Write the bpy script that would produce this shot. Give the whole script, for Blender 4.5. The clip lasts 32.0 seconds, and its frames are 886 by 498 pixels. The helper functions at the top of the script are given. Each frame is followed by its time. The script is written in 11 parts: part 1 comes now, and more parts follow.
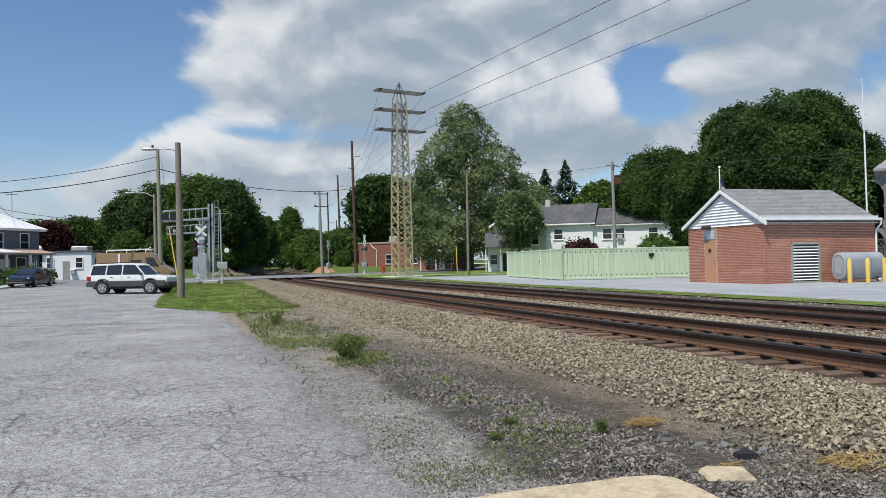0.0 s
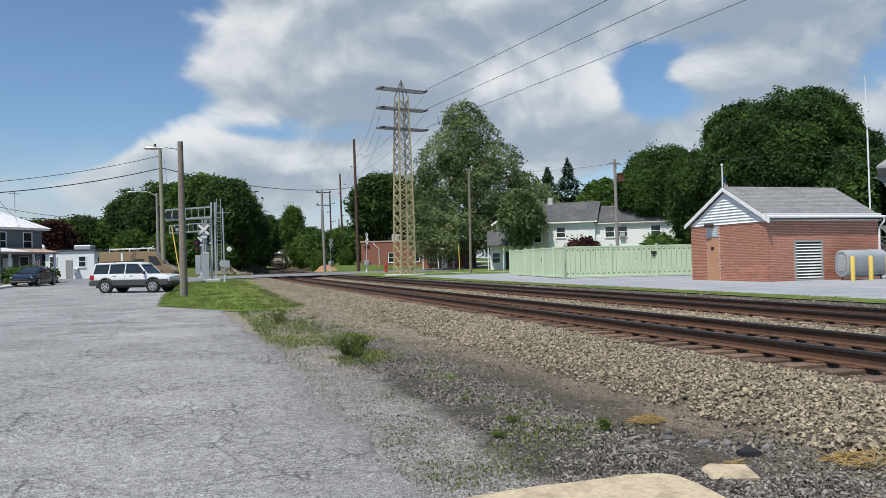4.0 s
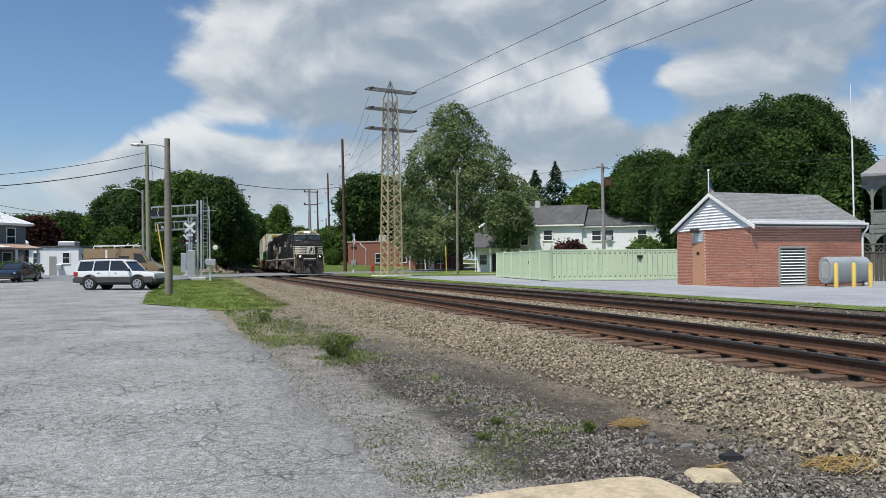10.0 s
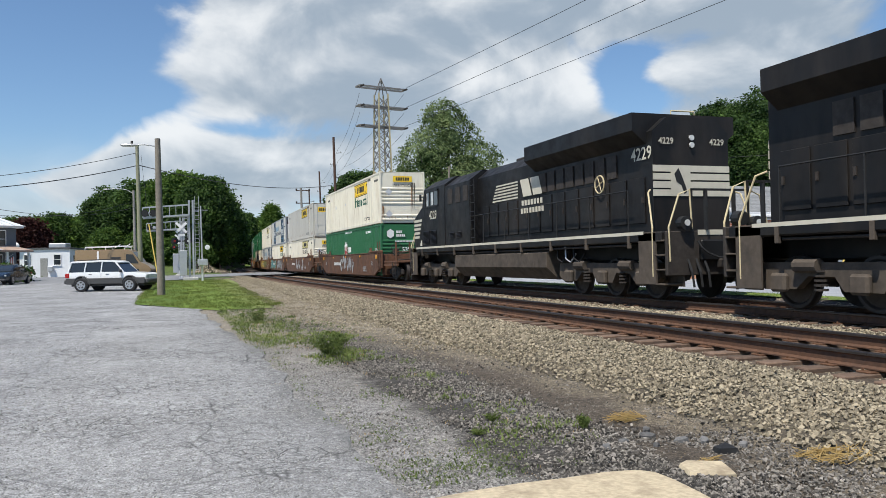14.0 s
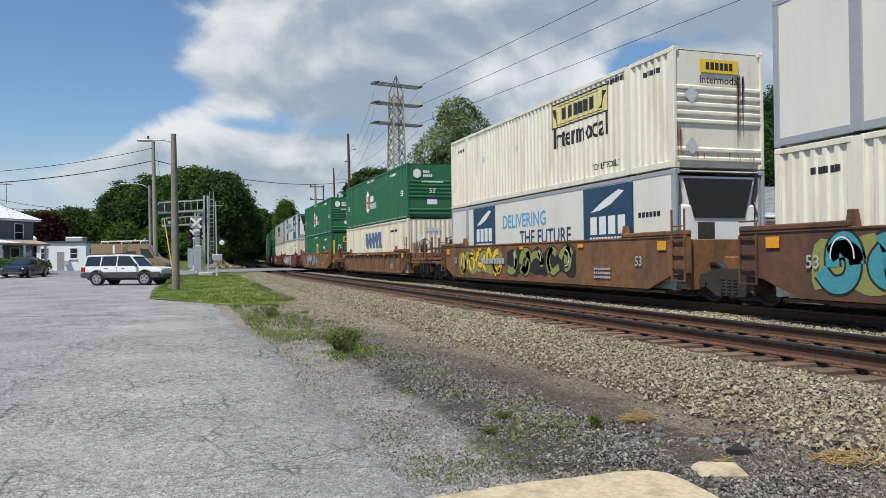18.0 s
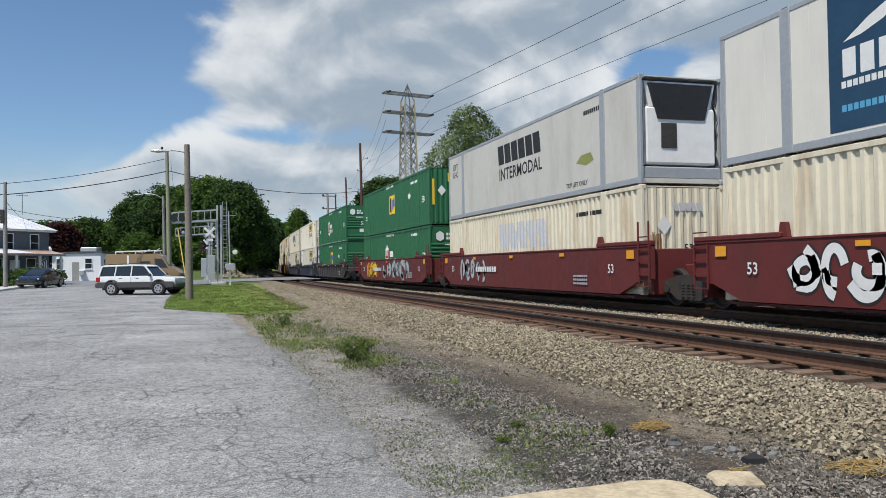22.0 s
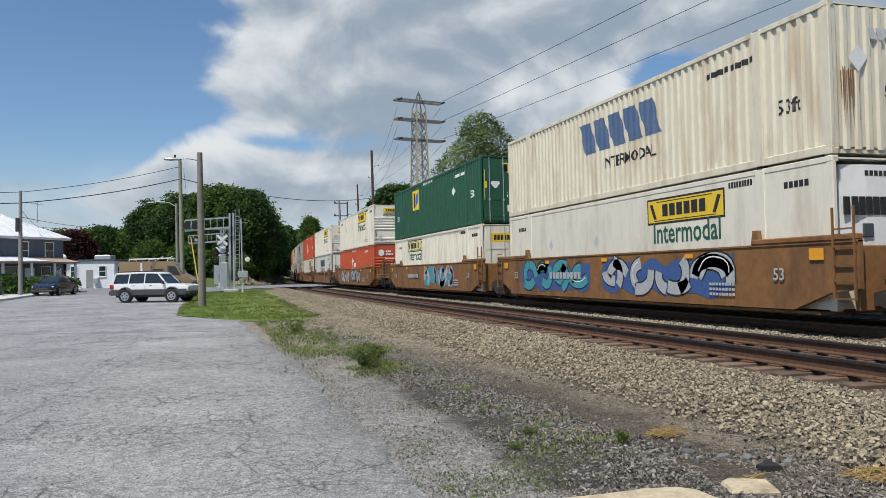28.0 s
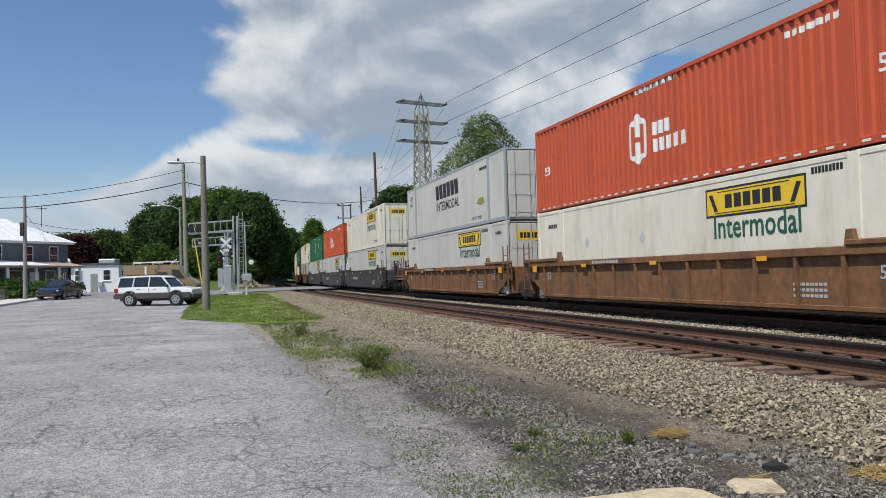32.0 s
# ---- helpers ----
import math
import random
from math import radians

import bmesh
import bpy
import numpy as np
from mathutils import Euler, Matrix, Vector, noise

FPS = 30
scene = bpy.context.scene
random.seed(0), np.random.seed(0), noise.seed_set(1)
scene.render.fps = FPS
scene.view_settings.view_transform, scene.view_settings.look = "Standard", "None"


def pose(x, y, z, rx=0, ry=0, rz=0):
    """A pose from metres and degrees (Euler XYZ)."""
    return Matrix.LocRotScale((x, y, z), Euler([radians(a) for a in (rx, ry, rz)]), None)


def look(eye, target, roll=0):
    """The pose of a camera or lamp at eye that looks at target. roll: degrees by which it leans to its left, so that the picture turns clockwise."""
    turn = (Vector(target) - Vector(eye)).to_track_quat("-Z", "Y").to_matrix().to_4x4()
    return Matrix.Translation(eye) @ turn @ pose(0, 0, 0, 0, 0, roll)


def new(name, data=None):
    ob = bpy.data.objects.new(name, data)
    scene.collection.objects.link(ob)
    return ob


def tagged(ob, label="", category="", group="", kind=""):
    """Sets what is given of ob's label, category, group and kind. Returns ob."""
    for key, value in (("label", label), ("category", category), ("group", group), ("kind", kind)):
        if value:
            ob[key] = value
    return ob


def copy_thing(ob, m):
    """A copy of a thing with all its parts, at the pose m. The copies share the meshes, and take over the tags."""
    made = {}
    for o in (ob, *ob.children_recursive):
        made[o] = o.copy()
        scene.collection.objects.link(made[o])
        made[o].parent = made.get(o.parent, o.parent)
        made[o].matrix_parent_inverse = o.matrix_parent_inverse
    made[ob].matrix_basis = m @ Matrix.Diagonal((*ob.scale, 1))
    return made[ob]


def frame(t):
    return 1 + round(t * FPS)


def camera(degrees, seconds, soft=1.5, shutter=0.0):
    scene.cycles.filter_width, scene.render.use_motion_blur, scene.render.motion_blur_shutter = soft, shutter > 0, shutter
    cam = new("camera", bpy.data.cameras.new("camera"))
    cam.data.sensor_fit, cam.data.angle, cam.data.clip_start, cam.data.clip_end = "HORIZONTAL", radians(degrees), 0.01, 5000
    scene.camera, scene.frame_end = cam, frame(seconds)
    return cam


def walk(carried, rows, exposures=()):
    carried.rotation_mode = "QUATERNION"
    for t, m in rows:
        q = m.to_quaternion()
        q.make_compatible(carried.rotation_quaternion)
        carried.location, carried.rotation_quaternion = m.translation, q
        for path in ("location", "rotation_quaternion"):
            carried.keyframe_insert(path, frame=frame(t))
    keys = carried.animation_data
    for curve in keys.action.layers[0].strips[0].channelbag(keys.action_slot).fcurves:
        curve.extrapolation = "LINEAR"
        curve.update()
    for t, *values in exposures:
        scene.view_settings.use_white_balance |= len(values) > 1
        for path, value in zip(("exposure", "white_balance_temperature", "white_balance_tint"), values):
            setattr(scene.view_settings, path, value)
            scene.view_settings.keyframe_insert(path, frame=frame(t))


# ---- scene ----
# The camera is held by hand in one spot and sways a little.
EYE = (0.0, 0.0, 1.55)
cam = camera(59.48, 32.0, soft=0.65)
walk(cam, [(t, pose(*EYE, rx, ry, rz)) for t, rx, ry, rz in (
    (0, 91.020, 1.141, -17.988), (0.5, 90.982, 1.174, -17.987), (1, 90.931, 1.213, -17.970), (1.5, 90.877, 1.238, -17.927),
    (2, 90.874, 1.238, -17.878), (2.5, 90.877, 1.243, -17.872), (3, 90.902, 1.287, -17.858), (3.5, 90.899, 1.281, -17.841),
    (5.5, 90.812, 1.094, -17.768), (6, 90.715, 0.988, -17.903), (6.5, 90.610, 0.886, -18.090), (7, 90.561, 0.814, -18.304),
    (7.5, 90.535, 0.728, -18.492), (8, 90.609, 0.694, -18.595), (8.5, 90.714, 0.625, -18.630), (9, 90.809, 0.534, -18.645),
    (9.5, 90.922, 0.464, -18.693), (10, 90.984, 0.471, -18.780), (10.5, 91.066, 0.460, -18.898), (11, 91.142, 0.515, -19.037),
    (11.5, 91.170, 0.573, -19.182), (12, 91.082, 0.794, -19.287), (12.5, 90.955, 1.011, -19.367), (13, 90.866, 1.187, -19.358),
    (13.5, 90.811, 1.204, -19.339), (14, 90.744, 1.211, -19.302), (14.5, 90.580, 1.147, -19.245), (16.5, 90.216, 0.990, -18.674),
    (17, 90.306, 0.825, -18.545), (17.5, 90.443, 0.717, -18.435), (18, 90.580, 0.625, -18.327), (18.5, 90.715, 0.614, -18.223),
    (19, 90.839, 0.622, -18.143), (19.5, 90.942, 0.644, -18.046), (20, 91.045, 0.713, -17.928), (20.5, 91.109, 0.764, -17.793),
    (21, 91.151, 0.840, -17.636), (21.5, 91.183, 0.874, -17.517), (22, 91.217, 0.895, -17.422), (22.5, 91.283, 0.978, -17.326),
    (23, 91.390, 0.940, -17.229), (23.5, 91.461, 0.937, -17.111), (24, 91.544, 0.883, -17.003), (24.5, 91.582, 0.947, -16.896),
    (25, 91.614, 0.882, -16.833), (25.5, 91.660, 0.972, -16.779), (27.5, 91.700, 1.040, -16.590), (28, 91.722, 1.059, -16.559),
    (28.5, 91.795, 1.099, -16.530), (29, 91.893, 1.103, -16.500), (29.5, 92.005, 1.213, -16.494), (30, 92.048, 1.324, -16.490),
    (30.5, 92.046, 1.408, -16.476), (31, 92.002, 1.520, -16.421), (31.5, 91.906, 1.477, -16.353), (32, 91.840, 1.449, -16.290),
)], exposures=((0, 0.0), (9, 0.0), (12, -0.04), (13, 0.02), (14, 0.15), (14.5, 0.15), (17, 0.02), (19, 0.05), (21, 0.10), (22, 0.0), (23, 0.05), (24, 0.08), (25, 0.04), (28, -0.05), (32, -0.05)))


# ---- sky, sun ----
SUN_EL, SUN_AZ = 62.0, 232.0        # azimuth clockwise from +y: behind the camera, over its left shoulder
sun_dir = Vector((math.sin(radians(SUN_AZ)) * math.cos(radians(SUN_EL)), math.cos(radians(SUN_AZ)) * math.cos(radians(SUN_EL)), math.sin(radians(SUN_EL))))
sun_data = bpy.data.lights.new("sun", "SUN")
sun_data.energy, sun_data.angle, sun_data.color = 5.0, radians(0.6), (1.0, 0.95, 0.865)
sun = new("sun", sun_data)
sun.matrix_world = look(sun_dir * 200, (0, 0, 0))


def sky_world():
    w = bpy.data.worlds.new("summer_sky")
    scene.world = w
    w.use_nodes = True
    nt = w.node_tree
    nt.nodes.clear()
    N, L = nt.nodes.new, nt.links.new

    def val(op, a, b=None, c=None, clamp=False):
        n = N("ShaderNodeMath")
        n.operation, n.use_clamp = op, clamp
        for i, q in enumerate((a, b, c)):
            if q is None:
                continue
            if isinstance(q, (int, float)):
                n.inputs[i].default_value = q
            else:
                L(q, n.inputs[i])
        return n.outputs[0]

    def vec(op, a, b):
        n = N("ShaderNodeVectorMath")
        n.operation = op
        for i, q in enumerate((a, b)):
            if isinstance(q, tuple):
                n.inputs[i].default_value = q
            elif isinstance(q, float):
                n.inputs["Scale"].default_value = q
            else:
                L(q, n.inputs[i])
        return n.outputs["Value"] if op in ("DISTANCE", "DOT_PRODUCT", "LENGTH") else n.outputs["Vector"]

    def ramp(x, a, b, lo=0.0, hi=1.0):
        n = N("ShaderNodeMapRange")
        n.interpolation_type = "SMOOTHSTEP"
        for i, q in zip((1, 2, 3, 4), (a, b, lo, hi)):
            n.inputs[i].default_value = q
        L(x, n.inputs[0])
        return n.outputs[0]

    def mix(fac, a, b):
        n = N("ShaderNodeMix")
        n.data_type = "RGBA"
        L(fac, n.inputs[0])
        for i, q in ((6, a), (7, b)):
            if isinstance(q, tuple):
                n.inputs[i].default_value = (*q, 1)
            else:
                L(q, n.inputs[i])
        return n.outputs[2]

    sky = N("ShaderNodeTexSky")
    sky.sky_type, sky.sun_disc = "NISHITA", False
    sky.sun_elevation, sky.sun_rotation = radians(SUN_EL), radians(SUN_AZ)
    sky.air_density, sky.dust_density, sky.ozone_density = 1.0, 0.5, 2.0
    blue = N("ShaderNodeVectorMath")
    blue.operation = "MULTIPLY"
    blue.inputs[1].default_value = (SKY_GAIN * 0.86, SKY_GAIN, SKY_GAIN * 1.12)
    L(sky.outputs[0], blue.inputs[0])
    coord = N("ShaderNodeTexCoord").outputs["Generated"]
    d = vec("NORMALIZE", coord, (0.0, 0.0, 0.0))
    axes = N("ShaderNodeSeparateXYZ")
    L(d, axes.inputs[0])
    turn = val("MULTIPLY", val("ARCTAN2", axes.outputs[0], axes.outputs[1]), 180 / math.pi)
    rise = val("MULTIPLY", val("ARCSINE", axes.outputs[2]), 180 / math.pi)

    def billow(shift, scale, detail, rough, warp=0.0):
        n = N("ShaderNodeTexNoise")
        n.inputs["Scale"].default_value, n.inputs["Detail"].default_value, n.inputs["Roughness"].default_value = scale, detail, rough
        n.inputs["Distortion"].default_value = warp
        L(vec("MULTIPLY", vec("ADD", d, shift), (1.0, 1.0, 1.5)), n.inputs["Vector"])
        return n.outputs[0]

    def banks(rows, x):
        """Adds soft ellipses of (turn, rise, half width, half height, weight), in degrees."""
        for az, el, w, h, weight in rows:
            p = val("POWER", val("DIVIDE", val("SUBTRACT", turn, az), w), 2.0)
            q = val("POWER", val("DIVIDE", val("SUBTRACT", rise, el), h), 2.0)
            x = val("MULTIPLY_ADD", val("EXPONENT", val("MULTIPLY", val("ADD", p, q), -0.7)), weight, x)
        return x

    puff = billow((1.3, 0.7, 0.2), 7.0, 10.0, 0.53, 0.4)
    sunward = billow((1.3 - 0.012, 0.7 - 0.006, 0.2 + 0.026), 7.0, 10.0, 0.53, 0.4)
    broad = billow((4.2, 1.1, 0.6), 3.2, 4.0, 0.5)
    shape = val("ADD", val("MULTIPLY", val("SUBTRACT", puff, 0.5), 2.1), val("MULTIPLY", val("SUBTRACT", broad, 0.5), 0.7))
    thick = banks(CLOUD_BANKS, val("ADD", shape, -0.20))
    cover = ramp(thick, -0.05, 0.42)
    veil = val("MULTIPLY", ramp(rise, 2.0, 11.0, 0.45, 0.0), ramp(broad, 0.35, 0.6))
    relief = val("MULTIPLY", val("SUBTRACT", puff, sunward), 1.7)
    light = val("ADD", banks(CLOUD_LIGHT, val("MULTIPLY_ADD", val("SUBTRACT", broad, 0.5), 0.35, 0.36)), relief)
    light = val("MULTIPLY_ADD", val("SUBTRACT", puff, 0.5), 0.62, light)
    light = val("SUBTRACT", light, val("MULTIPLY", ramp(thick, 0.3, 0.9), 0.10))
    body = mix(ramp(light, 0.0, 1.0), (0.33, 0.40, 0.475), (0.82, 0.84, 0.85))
    haze = ramp(axes.outputs[2], 0.0, 0.16, 0.62, 0.0)
    hazy = mix(haze, blue.outputs[0], (0.56, 0.66, 0.77))
    whole = mix(val("MAXIMUM", val("MULTIPLY", cover, 0.92), veil), hazy, body)
    whole = mix(ramp(axes.outputs[2], 0.0, 0.13, 0.45, 0.0), whole, (0.56, 0.62, 0.68))
    out, bg = N("ShaderNodeOutputWorld"), N("ShaderNodeBackground")
    bg.inputs["Strength"].default_value = 1.0
    L(whole, bg.inputs["Color"])
    L(bg.outputs[0], out.inputs["Surface"])


SKY_GAIN = 0.105
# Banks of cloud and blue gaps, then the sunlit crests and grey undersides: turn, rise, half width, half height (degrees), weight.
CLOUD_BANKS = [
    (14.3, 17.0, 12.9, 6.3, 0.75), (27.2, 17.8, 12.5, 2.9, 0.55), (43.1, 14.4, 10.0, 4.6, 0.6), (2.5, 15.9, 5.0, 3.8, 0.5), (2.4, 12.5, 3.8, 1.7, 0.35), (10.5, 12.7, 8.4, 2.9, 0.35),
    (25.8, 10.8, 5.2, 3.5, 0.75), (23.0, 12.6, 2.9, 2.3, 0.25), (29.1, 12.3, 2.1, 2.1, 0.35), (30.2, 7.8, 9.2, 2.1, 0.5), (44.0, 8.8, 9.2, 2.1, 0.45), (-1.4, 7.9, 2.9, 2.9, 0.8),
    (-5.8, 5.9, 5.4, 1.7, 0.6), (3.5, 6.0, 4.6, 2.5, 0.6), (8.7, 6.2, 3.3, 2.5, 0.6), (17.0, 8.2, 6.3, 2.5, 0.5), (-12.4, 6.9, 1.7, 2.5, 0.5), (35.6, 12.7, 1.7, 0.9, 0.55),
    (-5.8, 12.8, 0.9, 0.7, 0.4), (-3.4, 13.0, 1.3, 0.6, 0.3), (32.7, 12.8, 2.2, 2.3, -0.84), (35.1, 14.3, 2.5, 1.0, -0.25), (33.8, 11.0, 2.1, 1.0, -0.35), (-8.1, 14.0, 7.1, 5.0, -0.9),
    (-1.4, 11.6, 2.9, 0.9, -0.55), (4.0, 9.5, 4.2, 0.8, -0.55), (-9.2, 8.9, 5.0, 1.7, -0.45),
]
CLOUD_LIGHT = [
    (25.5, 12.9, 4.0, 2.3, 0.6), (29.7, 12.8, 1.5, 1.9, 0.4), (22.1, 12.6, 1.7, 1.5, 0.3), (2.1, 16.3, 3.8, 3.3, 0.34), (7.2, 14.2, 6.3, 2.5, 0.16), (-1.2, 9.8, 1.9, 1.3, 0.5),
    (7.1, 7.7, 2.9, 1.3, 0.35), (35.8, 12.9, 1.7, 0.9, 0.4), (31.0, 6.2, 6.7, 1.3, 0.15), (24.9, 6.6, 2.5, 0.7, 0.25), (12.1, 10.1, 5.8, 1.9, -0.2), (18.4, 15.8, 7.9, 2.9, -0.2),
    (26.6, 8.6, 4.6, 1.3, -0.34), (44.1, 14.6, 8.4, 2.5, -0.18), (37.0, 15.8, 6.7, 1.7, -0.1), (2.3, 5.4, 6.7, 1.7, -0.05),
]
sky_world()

# ---- materials ----
def material(name, base, rough=0.7, metal=0.0, vary=0.25, grain=12.0, stain=None, stain_amount=0.35, stain_scale=0.8, bump=0.15, bump_scale=40.0,
             island=0.0, object_vary=0.0, coat=0.0, streak=0.0, spec=0.4):
    """A painted, weathered or mineral surface: base colour with grain at one scale and stains or wear at another."""
    m = bpy.data.materials.new(name)
    m.use_nodes = True
    nt = m.node_tree
    N, L = nt.nodes.new, nt.links.new
    bsdf = nt.nodes["Principled BSDF"]
    pos = N("ShaderNodeTexCoord").outputs["Object"]

    def noise_of(scale, detail=6.0, rough_=0.6, stretch=None):
        n = N("ShaderNodeTexNoise")
        n.inputs["Scale"].default_value, n.inputs["Detail"].default_value, n.inputs["Roughness"].default_value = scale, detail, rough_
        if stretch:
            k = N("ShaderNodeMapping")
            k.inputs["Scale"].default_value = stretch
            L(pos, k.inputs["Vector"])
            L(k.outputs[0], n.inputs["Vector"])
        else:
            L(pos, n.inputs["Vector"])
        return n.outputs[0]

    def mapped(x, a, b, lo, hi):
        n = N("ShaderNodeMapRange")
        for i, q in zip((1, 2, 3, 4), (a, b, lo, hi)):
            n.inputs[i].default_value = q
        L(x, n.inputs[0])
        return n.outputs[0]

    def mix(fac, a, b, blend="MIX"):
        n = N("ShaderNodeMix")
        n.data_type, n.blend_type = "RGBA", blend
        for i, q in ((0, fac), (6, a), (7, b)):
            if isinstance(q, tuple):
                n.inputs[i].default_value = (*q, 1)
            elif isinstance(q, float):
                n.inputs[i].default_value = q
            else:
                L(q, n.inputs[i])
        return n.outputs[2]

    def scaled(colour, factor):
        n = N("ShaderNodeVectorMath")
        n.operation = "SCALE"
        L(factor, n.inputs["Scale"])
        if isinstance(colour, tuple):
            n.inputs[0].default_value = colour
        else:
            L(colour, n.inputs[0])
        return n.outputs[0]

    col = scaled(tuple(base), mapped(noise_of(grain), 0.25, 0.75, 1 - vary, 1 + vary))
    if island:
        g = N("ShaderNodeNewGeometry")
        col = scaled(col, mapped(g.outputs["Random Per Island"], 0.0, 1.0, 1 - island, 1 + island))
    if object_vary:
        o = N("ShaderNodeObjectInfo")
        col = scaled(col, mapped(o.outputs["Random"], 0.0, 1.0, 1 - object_vary, 1 + object_vary))
    if stain:
        st = noise_of(stain_scale, 7.0, 0.65, (1.0, 1.0, 0.22) if streak else None)
        col = mix(mapped(st, 0.48, 0.70, 0.0, stain_amount), col, tuple(stain))
    L(col, bsdf.inputs["Base Color"])
    L(mapped(noise_of(grain * 0.7), 0.3, 0.7, max(0.02, rough - 0.12), min(1.0, rough + 0.12)), bsdf.inputs["Roughness"])
    bsdf.inputs["Metallic"].default_value = metal
    bsdf.inputs["Coat Weight"].default_value = coat
    bsdf.inputs["Specular IOR Level"].default_value = spec
    if bump:
        b = N("ShaderNodeBump")
        b.inputs["Strength"].default_value, b.inputs["Distance"].default_value = bump, 0.01
        L(noise_of(bump_scale), b.inputs["Height"])
        L(b.outputs[0], bsdf.inputs["Normal"])
    return m


def glow(name, colour, strength):
    m = bpy.data.materials.new(name)
    m.use_nodes = True
    b = m.node_tree.nodes["Principled BSDF"]
    b.inputs["Base Color"].default_value = (*colour, 1)
    b.inputs["Emission Color"].default_value, b.inputs["Emission Strength"].default_value = (*colour, 1), strength
    return m


def glass(name, tint=(0.02, 0.025, 0.03), rough=0.05):
    """Dark window glass, which mirrors the sky and hides the room behind it."""
    m = bpy.data.materials.new(name)
    m.use_nodes = True
    b = m.node_tree.nodes["Principled BSDF"]
    b.inputs["Base Color"].default_value, b.inputs["Roughness"].default_value = (*tint, 1), rough
    b.inputs["IOR"].default_value, b.inputs["Specular IOR Level"].default_value = 1.5, 0.6
    return m


def foliage(name, dark, light, translucent=0.35):
    m = bpy.data.materials.new(name)
    m.use_nodes = True
    nt = m.node_tree
    N, L = nt.nodes.new, nt.links.new
    b = nt.nodes["Principled BSDF"]
    g = N("ShaderNodeNewGeometry")
    n = N("ShaderNodeTexNoise")
    n.inputs["Scale"].default_value = 0.35
    L(N("ShaderNodeTexCoord").outputs["Object"], n.inputs["Vector"])
    a = N("ShaderNodeMath")
    a.operation = "MULTIPLY_ADD"
    a.inputs[1].default_value, a.inputs[2].default_value = 0.6, -0.05
    L(g.outputs["Random Per Island"], a.inputs[0])
    s = N("ShaderNodeMath")
    s.operation = "ADD"
    L(a.outputs[0], s.inputs[0])
    h = N("ShaderNodeMapRange")
    for i, q in zip((1, 2, 3, 4), (0.35, 0.65, -0.15, 0.4)):
        h.inputs[i].default_value = q
    L(n.outputs[0], h.inputs[0])
    L(h.outputs[0], s.inputs[1])
    s.use_clamp = True
    mx = N("ShaderNodeMix")
    mx.data_type = "RGBA"
    L(s.outputs[0], mx.inputs[0])
    mx.inputs[6].default_value, mx.inputs[7].default_value = (*dark, 1), (*light, 1)
    L(mx.outputs[2], b.inputs["Base Color"])
    b.inputs["Roughness"].default_value, b.inputs["Specular IOR Level"].default_value = 0.6, 0.18
    t, sh = N("ShaderNodeBsdfTranslucent"), N("ShaderNodeMixShader")
    L(mx.outputs[2], t.inputs["Color"])
    sh.inputs[0].default_value = translucent
    L(b.outputs[0], sh.inputs[1])
    L(t.outputs[0], sh.inputs[2])
    L(sh.outputs[0], nt.nodes["Material Output"].inputs["Surface"])
    return m


